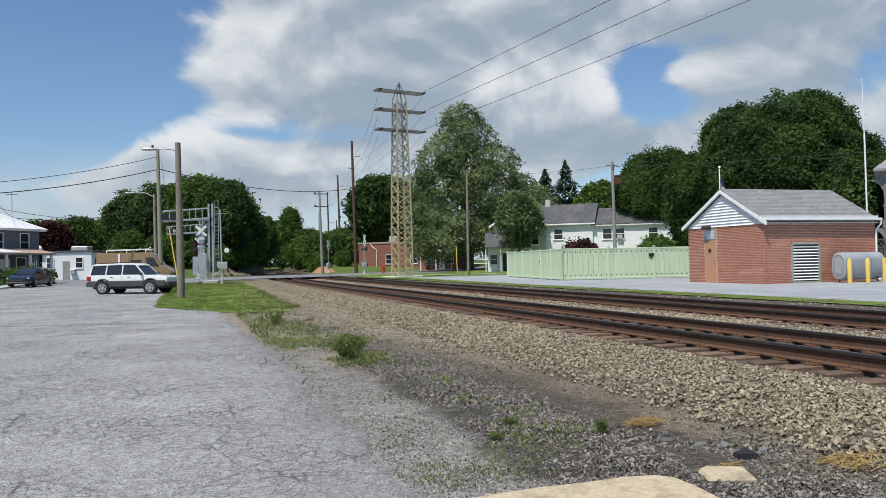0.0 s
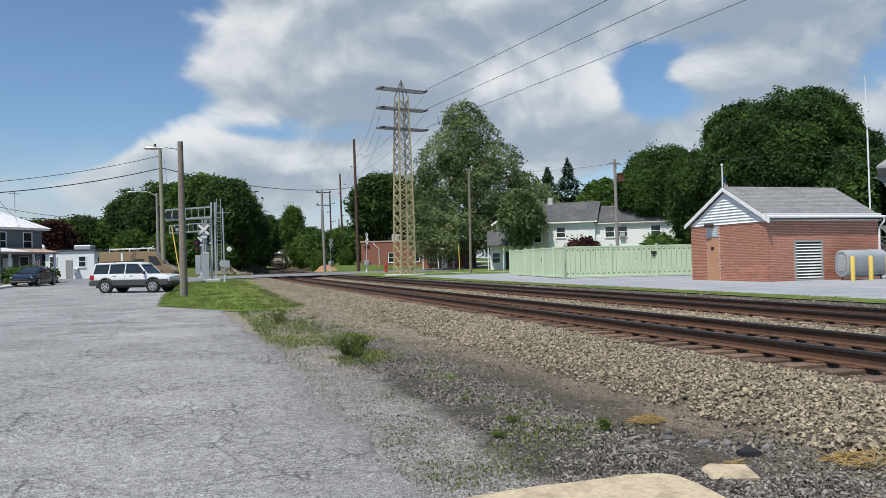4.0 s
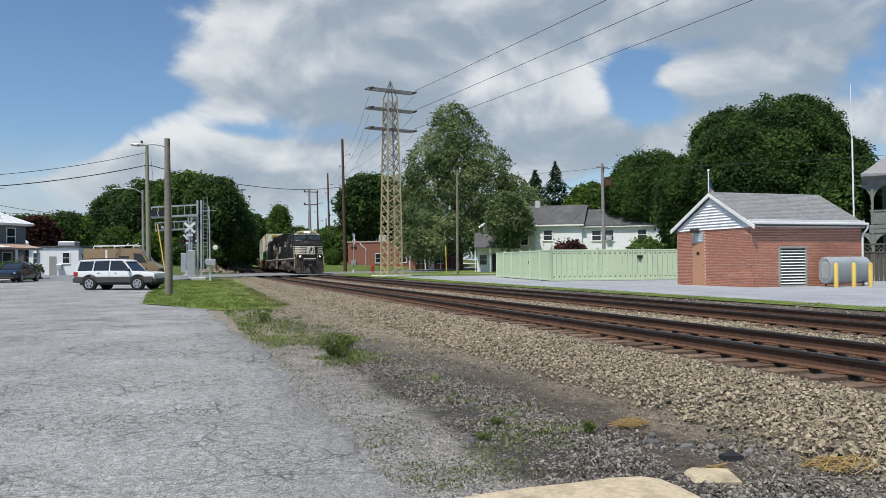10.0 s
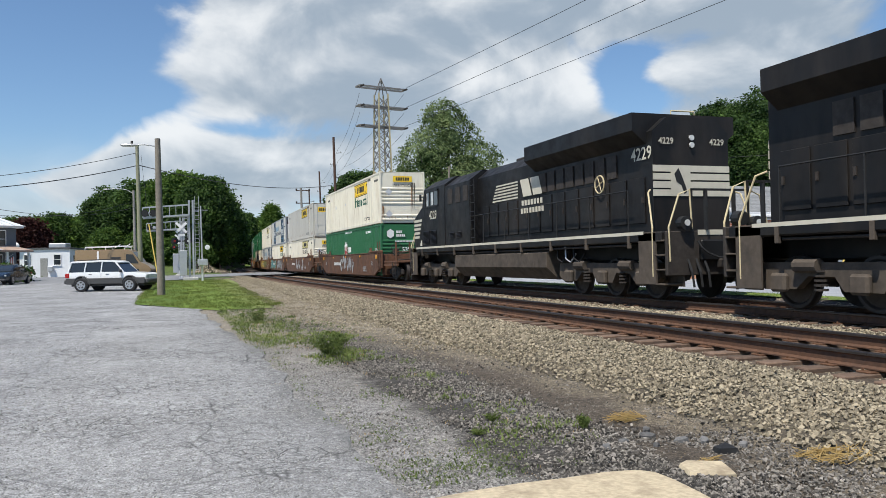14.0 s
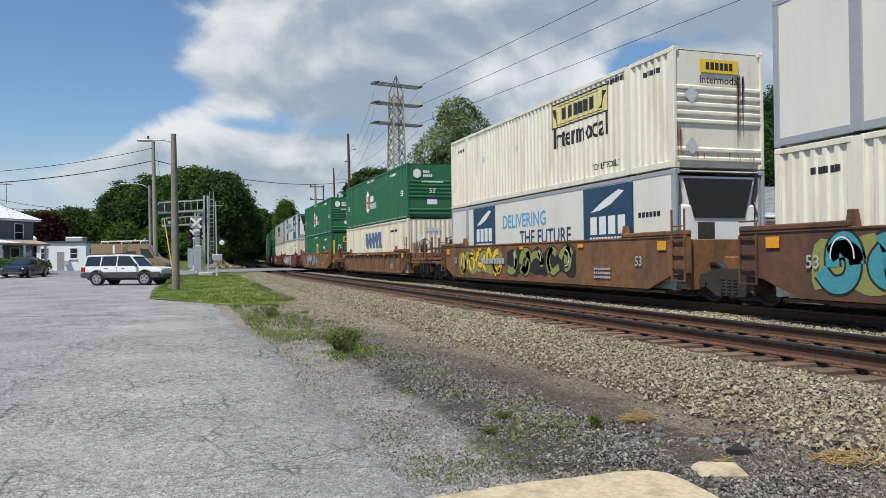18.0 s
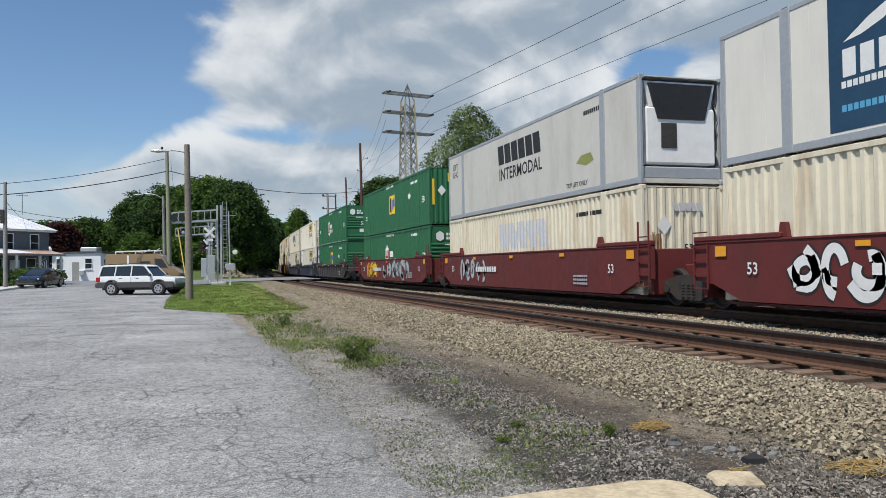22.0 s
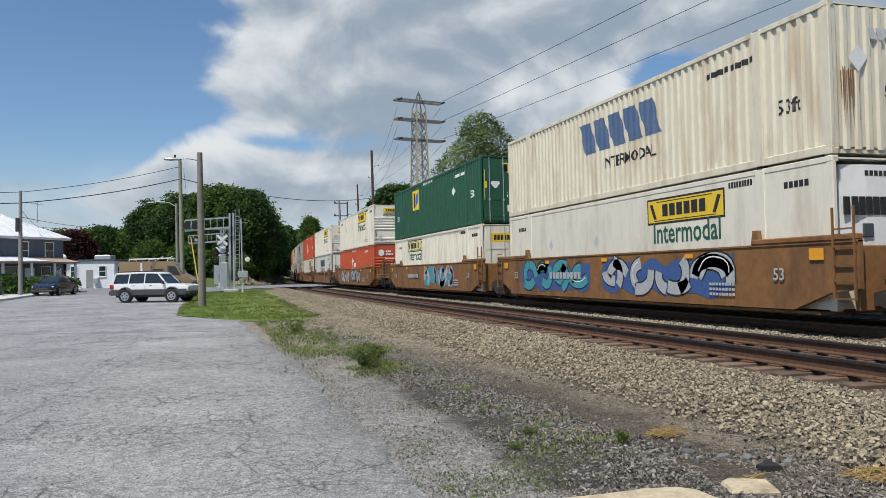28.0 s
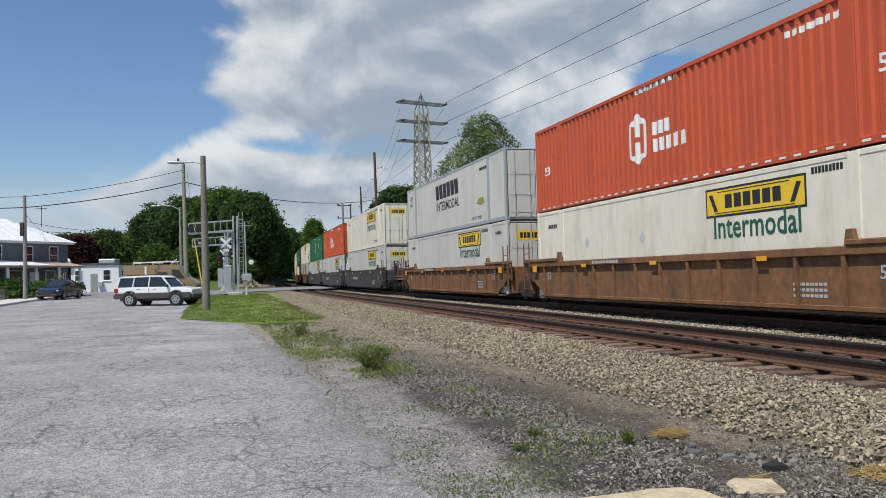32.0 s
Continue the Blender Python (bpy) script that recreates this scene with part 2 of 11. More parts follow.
def layered_ground(name, layers, edge, noise_scale, bump=0.4, bump_scale=30.0, rough=0.95, speckle=0.35, cracks=0.0, axis=0, far=None, chips=0.0):
    """Ground that changes across one axis of the plan, from layer to layer: rows of (where it begins, colour), each edge broken up by noise."""
    m = bpy.data.materials.new(name)
    m.use_nodes = True
    nt = m.node_tree
    N, L = nt.nodes.new, nt.links.new
    b = nt.nodes["Principled BSDF"]
    b.inputs["Roughness"].default_value = rough
    b.inputs["Specular IOR Level"].default_value = 0.25
    pos = N("ShaderNodeNewGeometry").outputs["Position"]
    sep = N("ShaderNodeSeparateXYZ")
    L(pos, sep.inputs[0])

    def noise_of(scale, detail=7.0, r=0.62):
        n = N("ShaderNodeTexNoise")
        n.inputs["Scale"].default_value, n.inputs["Detail"].default_value, n.inputs["Roughness"].default_value = scale, detail, r
        L(pos, n.inputs["Vector"])
        return n.outputs[0]

    def mapped(x, a, c, lo, hi):
        n = N("ShaderNodeMapRange")
        for i, q in zip((1, 2, 3, 4), (a, c, lo, hi)):
            n.inputs[i].default_value = q
        L(x, n.inputs[0])
        return n.outputs[0]

    def add(a, c):
        n = N("ShaderNodeMath")
        L(a, n.inputs[0])
        L(c, n.inputs[1])
        return n.outputs[0]

    def mix(fac, a, c):
        n = N("ShaderNodeMix")
        n.data_type = "RGBA"
        L(fac, n.inputs[0])
        for i, q in ((6, a), (7, c)):
            if isinstance(q, tuple):
                n.inputs[i].default_value = (*q, 1)
            else:
                L(q, n.inputs[i])
        return n.outputs[2]

    where = add(sep.outputs[axis], mapped(noise_of(noise_scale), 0.25, 0.75, -edge, edge))
    col = layers[0][1]
    for start, colour in layers[1:]:
        col = mix(mapped(where, start - edge * 0.35, start + edge * 0.35, 0.0, 1.0), col, colour)
    if far:
        y0, y1, colour, amount = far
        col = mix(mapped(add(sep.outputs[1], mapped(noise_of(0.5), 0.3, 0.7, -2.5, 2.5)), y0, y1, 0.0, amount), col, colour)

    def shade(col, scale, amount, lo=0.3, hi=0.7):
        f = N("ShaderNodeVectorMath")
        f.operation = "SCALE"
        if isinstance(col, tuple):
            f.inputs[0].default_value = col
        else:
            L(col, f.inputs[0])
        L(mapped(noise_of(scale), lo, hi, 1 - amount, 1 + amount), f.inputs["Scale"])
        return f.outputs[0]
    col = shade(shade(shade(col, 0.7, 0.16), 9.0, speckle * 0.5), 85.0, speckle, 0.35, 0.65)
    for scale in (34.0, 80.0) if chips else ():
        v = N("ShaderNodeTexVoronoi")
        v.inputs["Scale"].default_value = scale
        L(pos, v.inputs["Vector"])
        tone = N("ShaderNodeSeparateColor")
        L(v.outputs["Color"], tone.inputs[0])
        f = N("ShaderNodeVectorMath")
        f.operation = "SCALE"
        L(col, f.inputs[0])
        L(mapped(tone.outputs[0], 0.0, 1.0, 1 - chips, 1 + chips), f.inputs["Scale"])
        col = f.outputs[0]
    if cracks:
        mask = mapped(noise_of(0.45, 3.0), 0.42, 0.58, 0.0, cracks)
        for scale, width in ((0.9, 0.016), (3.4, 0.034), (7.0, 0.045)):
            warp = N("ShaderNodeMix")
            warp.data_type = "VECTOR"
            warp.inputs[0].default_value = 0.05
            wn = N("ShaderNodeTexNoise")
            wn.inputs["Scale"].default_value = 2.5
            L(pos, wn.inputs["Vector"])
            L(pos, warp.inputs[4])
            L(wn.outputs["Color"], warp.inputs[5])
            v = N("ShaderNodeTexVoronoi")
            v.feature = "DISTANCE_TO_EDGE"
            v.inputs["Scale"].default_value = scale
            L(warp.outputs[1], v.inputs["Vector"])
            f = N("ShaderNodeMath")
            f.operation = "MULTIPLY"
            L(mapped(v.outputs["Distance"], 0.0, width, 1.0, 0.0), f.inputs[0])
            L(mask, f.inputs[1])
            col = mix(f.outputs[0], col, (0.055, 0.055, 0.056))
    L(col, b.inputs["Base Color"])
    bp = N("ShaderNodeBump")
    bp.inputs["Strength"].default_value, bp.inputs["Distance"].default_value = bump, 0.02
    L(noise_of(bump_scale), bp.inputs["Height"])
    L(bp.outputs[0], b.inputs["Normal"])
    return m


ASPHALT = layered_ground("old_asphalt", [(-99, (0.268, 0.271, 0.274)), (-1.6, (0.283, 0.284, 0.283)), (0.35, (0.253, 0.254, 0.253)), (1.2, (0.175, 0.173, 0.168))], 0.7, 0.35,
                         bump=0.6, bump_scale=60.0, speckle=0.55, cracks=0.95, chips=0.16)
CINDERS = layered_ground("cinder_ground", [(-99, (0.215, 0.208, 0.198)), (1.9, (0.20, 0.19, 0.175)), (2.35, (0.052, 0.048, 0.043)), (3.55, (0.080, 0.066, 0.051)), (4.25, (0.14, 0.117, 0.085)), (4.9, (0.16, 0.145, 0.12))],
                         0.45, 0.9, bump=0.9, bump_scale=22.0, speckle=0.6, far=(10.0, 17.0, (0.205, 0.178, 0.135), 0.85), chips=0.35)
EARTH = layered_ground("grassy_earth", [(-400, (0.075, 0.105, 0.028)), (14, (0.085, 0.125, 0.03)), (40, (0.075, 0.11, 0.03))], 3.0, 0.3, bump=0.8, bump_scale=12.0, speckle=0.45)
# Much darker than the stones on it: the shade in their gaps is in this colour.
BALLAST_BED = layered_ground("ballast_bed", [(-99, (0.085, 0.072, 0.054)), (6.5, (0.085, 0.066, 0.050)), (9.4, (0.085, 0.072, 0.054)), (10.8, (0.08, 0.066, 0.058))], 0.4, 1.2, bump=1.0, bump_scale=24.0, speckle=0.6)
ROAD = layered_ground("road_asphalt", [(-99, (0.20, 0.205, 0.215)), (8, (0.19, 0.19, 0.195)), (30, (0.21, 0.21, 0.215))], 1.5, 0.4, bump=0.3, bump_scale=50.0, speckle=0.3, cracks=0.3)
LOT = layered_ground("pale_lot", [(-99, (0.29, 0.305, 0.33)), (20, (0.30, 0.315, 0.335))], 1.5, 0.25, bump=0.2, bump_scale=60.0, speckle=0.16)
LAWN = layered_ground("mown_lawn", [(-99, (0.10, 0.16, 0.03)), (0.5, (0.13, 0.19, 0.035)), (2.4, (0.16, 0.19, 0.06)), (14, (0.12, 0.17, 0.035))], 0.8, 0.8, bump=1.0, bump_scale=30.0, speckle=0.45)
TAR = material("worn_tar", (0.15, 0.15, 0.15), 0.9, vary=0.35, grain=6, stain=(0.19, 0.19, 0.19), stain_amount=0.7, stain_scale=2.0, bump=0.4)
CONCRETE = material("worn_concrete", (0.46, 0.385, 0.265), 0.9, vary=0.26, grain=26, stain=(0.24, 0.19, 0.13), stain_amount=0.85, stain_scale=4.5, bump=0.4)
PALE_CONCRETE = material("pale_concrete", (0.50, 0.49, 0.46), 0.85, vary=0.12, grain=8, stain=(0.3, 0.29, 0.27), bump=0.2)
STONE = material("ballast_stone", (0.262, 0.222, 0.155), 0.9, vary=0.25, grain=30, island=0.50, bump=0.3, bump_scale=60)
CINDER_STONE = material("cinder_stone", (0.165, 0.150, 0.130), 0.9, vary=0.3, grain=30, island=0.82, bump=0.3)
RUBBLE = material("grey_rubble", (0.13, 0.128, 0.125), 0.9, vary=0.3, grain=30, island=0.3, object_vary=0.4, bump=0.5)
RAIL_SIDE = material("rusty_rail", (0.115, 0.06, 0.036), 0.8, metal=0.2, vary=0.25, grain=14, stain=(0.05, 0.034, 0.028), stain_amount=0.6, stain_scale=3, bump=0.3)
RAIL_TOP = material("rail_head", (0.10, 0.085, 0.078), 0.38, metal=0.8, vary=0.2, grain=8, stain=(0.05, 0.035, 0.03), stain_amount=0.5, stain_scale=2, bump=0.05)
TIE = material("weathered_tie", (0.14, 0.092, 0.064), 0.95, vary=0.3, grain=9, stain=(0.05, 0.04, 0.035), stain_amount=0.6, stain_scale=2.5, bump=0.6, bump_scale=25, object_vary=0.35)
RUSTY_IRON = material("rusty_iron", (0.13, 0.065, 0.035), 0.85, metal=0.3, vary=0.3, bump=0.3)
BRICK = material("red_brick", (0.40, 0.150, 0.088), 0.9, vary=0.16, grain=25, stain=(0.24, 0.085, 0.05), stain_amount=0.4, stain_scale=1.0, bump=0.3, island=0.16, object_vary=0.16)
MORTAR = material("mortar", (0.62, 0.53, 0.45), 0.95, vary=0.15, bump=0.3)
FAR_BRICK = material("orange_brick_wall", (0.24, 0.10, 0.072), 0.9, vary=0.12, grain=5, stain=(0.25, 0.10, 0.07), bump=0.3, bump_scale=15)
WHITE = material("white_paint", (0.78, 0.78, 0.76), 0.55, vary=0.05, grain=4, stain=(0.55, 0.53, 0.48), stain_amount=0.3, stain_scale=1.2, bump=0.05)
TRIM = material("grey_white_trim", (0.66, 0.67, 0.68), 0.5, vary=0.05, stain=(0.45, 0.45, 0.44), stain_amount=0.25, bump=0.05)
SHINGLE = material("grey_shingle", (0.205, 0.21, 0.21), 0.95, vary=0.22, grain=10, island=0.14, object_vary=0.12, bump=0.4, bump_scale=60)
ROOF_DARK = material("slate_roof", (0.075, 0.078, 0.082), 0.85, vary=0.2, grain=3, stain=(0.20, 0.2, 0.2), bump=0.3, bump_scale=12)
ROOF_WHITE = material("white_metal_roof", (0.72, 0.73, 0.75), 0.4, vary=0.04, grain=2, stain=(0.55, 0.55, 0.55), stain_amount=0.25, bump=0.05)
GREY_SIDING = material("grey_siding", (0.125, 0.14, 0.155), 0.7, vary=0.1, grain=3, stain=(0.09, 0.1, 0.11), bump=0.1)
CREAM_WALL = material("cream_stucco", (0.56, 0.52, 0.43), 0.9, vary=0.08, grain=5, stain=(0.42, 0.39, 0.32), bump=0.3)
WHITE_SIDING = material("white_siding", (0.74, 0.75, 0.76), 0.65, vary=0.05, grain=3, stain=(0.6, 0.6, 0.58), bump=0.1)
OLD_GREY_WOOD = material("old_grey_wood", (0.30, 0.30, 0.28), 0.9, vary=0.2, grain=5, stain=(0.2, 0.2, 0.19), bump=0.4, object_vary=0.12)
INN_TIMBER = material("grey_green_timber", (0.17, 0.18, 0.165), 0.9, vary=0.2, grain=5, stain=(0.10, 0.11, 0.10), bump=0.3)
# The inn's timber again, its colour lowered to carry the shade behind the porches.
SHADE_TIMBER = material("porch_shade_toned_timber", (0.10, 0.105, 0.10), 0.85, vary=0.2, bump=0.3)
BROWN_FENCE = material("brown_board_fence", (0.085, 0.075, 0.062), 0.9, vary=0.25, bump=0.4, object_vary=0.2)
PORCH_ROOF = material("rusty_porch_roof", (0.36, 0.25, 0.19), 0.7, vary=0.15, grain=3, stain=(0.5, 0.46, 0.42), stain_amount=0.5, bump=0.1)
FENCE_GREEN = material("pale_green_fence", (0.50, 0.60, 0.40), 0.65, vary=0.05, grain=4, stain=(0.40, 0.48, 0.32), stain_amount=0.3, stain_scale=1.5, bump=0.08, object_vary=0.04)
DOOR_TAN = material("tan_door", (0.46, 0.24, 0.14), 0.6, vary=0.06, stain=(0.36, 0.19, 0.11), bump=0.08)
POLE_WOOD = material("weathered_pole", (0.21, 0.185, 0.15), 0.95, vary=0.25, grain=6, stain=(0.12, 0.10, 0.08), stain_amount=0.5, stain_scale=2, bump=0.5, bump_scale=15, streak=1)
POLE_GREEN = material("treated_green_pole", (0.25, 0.25, 0.17), 0.9, vary=0.15, grain=6, stain=(0.17, 0.16, 0.11), bump=0.4, streak=1)
POLE_GREY = material("silvered_pole", (0.25, 0.235, 0.215), 0.95, vary=0.2, grain=6, bump=0.5, stain=(0.15, 0.14, 0.13), streak=1)
POLE_BROWN = material("dark_brown_pole", (0.085, 0.05, 0.038), 0.9, vary=0.2, grain=6, bump=0.4, stain=(0.05, 0.035, 0.03))
GALVANISED = material("galvanised_steel", (0.50, 0.51, 0.52), 0.5, metal=0.6, vary=0.12, grain=10, stain=(0.33, 0.33, 0.33), bump=0.1)
TOWER_STEEL = material("yellowed_tower_steel", (0.44, 0.38, 0.22), 0.75, metal=0.2, vary=0.15, grain=3, stain=(0.26, 0.23, 0.16), stain_amount=0.6, stain_scale=0.6, bump=0.2)
TOWER_GREY = material("grey_tower_arm", (0.21, 0.20, 0.19), 0.7, metal=0.3, vary=0.2, bump=0.2)
BLACK_PAINT = material("black_paint", (0.018, 0.018, 0.018), 0.6, vary=0.2, bump=0.1)
WIRE = material("black_cable", (0.03, 0.03, 0.032), 0.6, vary=0.1, bump=0)
TANK_GREY = material("grey_tank_paint", (0.30, 0.33, 0.35), 0.5, vary=0.08, grain=3, stain=(0.22, 0.23, 0.23), bump=0.08)
YELLOW = material("safety_yellow", (0.66, 0.48, 0.11), 0.6, vary=0.08, stain=(0.5, 0.38, 0.12), bump=0.1)
RED = material("signal_red", (0.42, 0.03, 0.02), 0.5, vary=0.1, bump=0.05)
DARK_GLASS = glass("dark_glass")
BLUE_GLASS = glass("tinted_cab_glass", (0.03, 0.05, 0.06), 0.06)
RUBBER = material("black_rubber", (0.016, 0.016, 0.017), 0.85, vary=0.2, bump=0.2)
CHROME = material("bright_alloy", (0.5, 0.5, 0.51), 0.35, metal=0.9, vary=0.1, bump=0.03)
CAR_WHITE = material("white_car_paint", (0.74, 0.75, 0.75), 0.3, vary=0.03, grain=2, coat=0.5, bump=0)
CAR_CLADDING = material("grey_lower_cladding", (0.06, 0.06, 0.06), 0.55, vary=0.1, bump=0.05)
CAR_NAVY = material("navy_car_paint", (0.008, 0.014, 0.024), 0.25, vary=0.05, coat=0.6, bump=0)
CAR_TAN = material("tan_van_paint", (0.24, 0.165, 0.085), 0.35, vary=0.05, coat=0.4, bump=0, stain=(0.18, 0.13, 0.08), stain_amount=0.2)
CAR_DARK = material("dark_car_plastic", (0.03, 0.03, 0.032), 0.6, vary=0.1, bump=0.05)
TAIL_RED = material("tail_lamp", (0.35, 0.012, 0.012), 0.25, vary=0.05, bump=0)
LAMP_GLASS = material("clear_lamp", (0.6, 0.6, 0.58), 0.15, vary=0.05, bump=0)
BARK = material("grey_bark", (0.12, 0.10, 0.08), 0.95, vary=0.3, grain=4, bump=0.6, bump_scale=12)
LEAF = foliage("broad_leaves", (0.034, 0.076, 0.014), (0.165, 0.265, 0.050))
LEAF_DARK = foliage("dark_leaves", (0.015, 0.037, 0.010), (0.105, 0.185, 0.040))
LEAF_PALE = foliage("grey_green_leaves", (0.044, 0.078, 0.024), (0.31, 0.385, 0.17))
LEAF_COPPER = foliage("copper_leaves", (0.028, 0.010, 0.010), (0.095, 0.035, 0.028))
NEEDLES = foliage("conifer_needles", (0.012, 0.032, 0.014), (0.045, 0.085, 0.035), 0.15)
GRASS = foliage("grass_blades", (0.085, 0.115, 0.024), (0.26, 0.30, 0.075), 0.3)
WEED = foliage("weed_leaves", (0.065, 0.10, 0.024), (0.24, 0.29, 0.085), 0.35)
STRAW = foliage("dry_straw", (0.30, 0.20, 0.07), (0.55, 0.40, 0.17), 0.2)

# ---- mesh tools ----
class Shape:
    """Collects vertices and faces for one mesh."""
    def __init__(self):
        self.v, self.f = [], []

    def add(self, verts, faces):
        k = len(self.v)
        self.v += [tuple(q) for q in verts]
        self.f += [tuple(i + k for i in q) for q in faces]
        return self

    def box(self, x0, x1, y0, y1, z0, z1):
        return self.add([(x, y, z) for x in (x0, x1) for y in (y0, y1) for z in (z0, z1)],
                        [(0, 1, 3, 2), (4, 6, 7, 5), (0, 4, 5, 1), (2, 3, 7, 6), (0, 2, 6, 4), (1, 5, 7, 3)])

    def slab(self, x0, x1, y0, y1, z0, z1, c=0.02):
        """A box with its twelve edges cut off by c."""
        k = len(self.v)
        c = min(c, abs(x1 - x0) / 2.2, abs(y1 - y0) / 2.2, abs(z1 - z0) / 2.2)
        for sx, X in ((1, x0), (-1, x1)):
            for sy, Y in ((1, y0), (-1, y1)):
                for sz, Z in ((1, z0), (-1, z1)):
                    self.v += [(X, Y + sy * c, Z + sz * c), (X + sx * c, Y, Z + sz * c), (X + sx * c, Y + sy * c, Z)]
        i = lambda a, b, d, w: k + (a * 4 + b * 2 + d) * 3 + w
        for a in (0, 1):
            self.f.append((i(a, 0, 0, 0), i(a, 0, 1, 0), i(a, 1, 1, 0), i(a, 1, 0, 0)))
            self.f.append((i(0, a, 0, 1), i(0, a, 1, 1), i(1, a, 1, 1), i(1, a, 0, 1)))
            self.f.append((i(0, 0, a, 2), i(0, 1, a, 2), i(1, 1, a, 2), i(1, 0, a, 2)))
            for b in (0, 1):
                self.f.append((i(a, b, 0, 0), i(a, b, 1, 0), i(a, b, 1, 1), i(a, b, 0, 1)))
                self.f.append((i(a, 0, b, 0), i(a, 1, b, 0), i(a, 1, b, 2), i(a, 0, b, 2)))
                self.f.append((i(0, a, b, 1), i(1, a, b, 1), i(1, a, b, 2), i(0, a, b, 2)))
                for d in (0, 1):
                    self.f.append((i(a, b, d, 0), i(a, b, d, 1), i(a, b, d, 2)))
        return self

    def rod(self, p, q, r, n=6, r2=None, caps=True):
        p, q = Vector(p), Vector(q)
        d = (q - p).normalized()
        a = d.orthogonal().normalized()
        b = d.cross(a)
        k = len(self.v)
        for at, rad in ((p, r), (q, r if r2 is None else r2)):
            for j in range(n):
                w = 2 * math.pi * j / n
                self.v.append(tuple(at + rad * (math.cos(w) * a + math.sin(w) * b)))
        for j in range(n):
            self.f.append((k + j, k + (j + 1) % n, k + n + (j + 1) % n, k + n + j))
        if caps:
            self.f += [tuple(k + j for j in reversed(range(n))), tuple(k + n + j for j in range(n))]
        return self

    def pipe(self, points, r, n=6):
        """A round tube along the points, in one piece."""
        pts = [Vector(p) for p in points]
        rings, side = [], None
        for i, p in enumerate(pts):
            d = (pts[min(i + 1, len(pts) - 1)] - pts[max(i - 1, 0)]).normalized()
            if side is None:
                side = d.cross(Vector((0, 0, 1)) if abs(d.z) < 0.9 else Vector((1, 0, 0)))
            side = (side - d * side.dot(d)).normalized()
            up = d.cross(side)
            rings.append([tuple(p + (side * math.cos(2 * math.pi * j / n) + up * math.sin(2 * math.pi * j / n)) * r) for j in range(n)])
        return self.loft(rings)

    def bar(self, p, q, w, h=None):
        """A square bar from p to q."""
        p, q = Vector(p), Vector(q)
        d = (q - p).normalized()
        up = Vector((0, 0, 1)) if abs(d.z) < 0.9 else Vector((1, 0, 0))
        a = d.cross(up).normalized() * w / 2
        b = a.cross(d).normalized() * (w if h is None else h) / 2
        k = len(self.v)
        self.v += [tuple(at + s) for at in (p, q) for s in (-a - b, a - b, a + b, -a + b)]
        self.f += [(k, k + 1, k + 2, k + 3), (k + 7, k + 6, k + 5, k + 4)] + [(k + j, k + 4 + j, k + 4 + (j + 1) % 4, k + (j + 1) % 4) for j in range(4)]
        return self

    def prism(self, outline, axis, lo, hi):
        """An outline in the plane across axis (0 x, 1 y, 2 z), drawn out from lo to hi."""
        k, n = len(self.v), len(outline)
        for at in (lo, hi):
            for a, b in outline:
                self.v.append(((at, a, b), (a, at, b), (a, b, at))[axis])
        self.f += [tuple(k + j for j in reversed(range(n))), tuple(k + n + j for j in range(n))]
        self.f += [(k + j, k + (j + 1) % n, k + n + (j + 1) % n, k + n + j) for j in range(n)]
        return self

    def loft(self, rings, closed=True, caps=True):
        """Joins rings of equally many points."""
        k, n = len(self.v), len(rings[0])
        for ring in rings:
            self.v += [tuple(q) for q in ring]
        for i in range(len(rings) - 1):
            for j in range(n if closed else n - 1):
                a, b = k + i * n + j, k + i * n + (j + 1) % n
                self.f.append((a, b, b + n, a + n))
        if caps:
            self.f += [tuple(k + j for j in reversed(range(n))), tuple(k + (len(rings) - 1) * n + j for j in range(n))]
        return self

    def lathe(self, profile, centre, axis=2, n=16):
        """Turns (radius, height) rows about an axis through centre."""
        rings = []
        for r, h in profile:
            ring = []
            for j in range(n):
                a, b = r * math.cos(2 * math.pi * j / n), r * math.sin(2 * math.pi * j / n)
                q = ((h, a, b), (b, h, a), (a, b, h))[axis]
                ring.append(tuple(c + d for c, d in zip(centre, q)))
            rings.append(ring)
        return self.loft(rings)

    def mesh(self, name, mat, smooth=False):
        me = bpy.data.meshes.new(name)
        me.from_pydata(self.v, [], self.f)
        me.update()
        bm = bmesh.new()
        bm.from_mesh(me)
        bmesh.ops.recalc_face_normals(bm, faces=bm.faces)
        bm.to_mesh(me)
        bm.free()
        if mat:
            me.materials.append(mat)
        if smooth:
            me.shade_smooth()
            me.set_sharp_from_angle(angle=radians(35))
        return me


def part(name, shape, mat, parent=None, label="", at=None, smooth=False):
    """One mesh object, under its thing or part."""
    me = shape if isinstance(shape, bpy.types.Mesh) else shape.mesh(name, mat, smooth)
    ob = new(name, me)
    if parent:
        ob.parent = parent
    if at is not None:
        ob.matrix_basis = at
    return tagged(ob, label)


def thing(name, label, category, group="", at=None, kind=""):
    ob = tagged(new(name), label, category, group, kind)
    ob.empty_display_size = 0.3
    if at is not None:
        ob.matrix_basis = at
    return ob


def structure(name, shape, mat, label="", smooth=False):
    return tagged(part(name, shape, mat, None, label, smooth=smooth), label, "", "", "structure")


LETTERS = {}


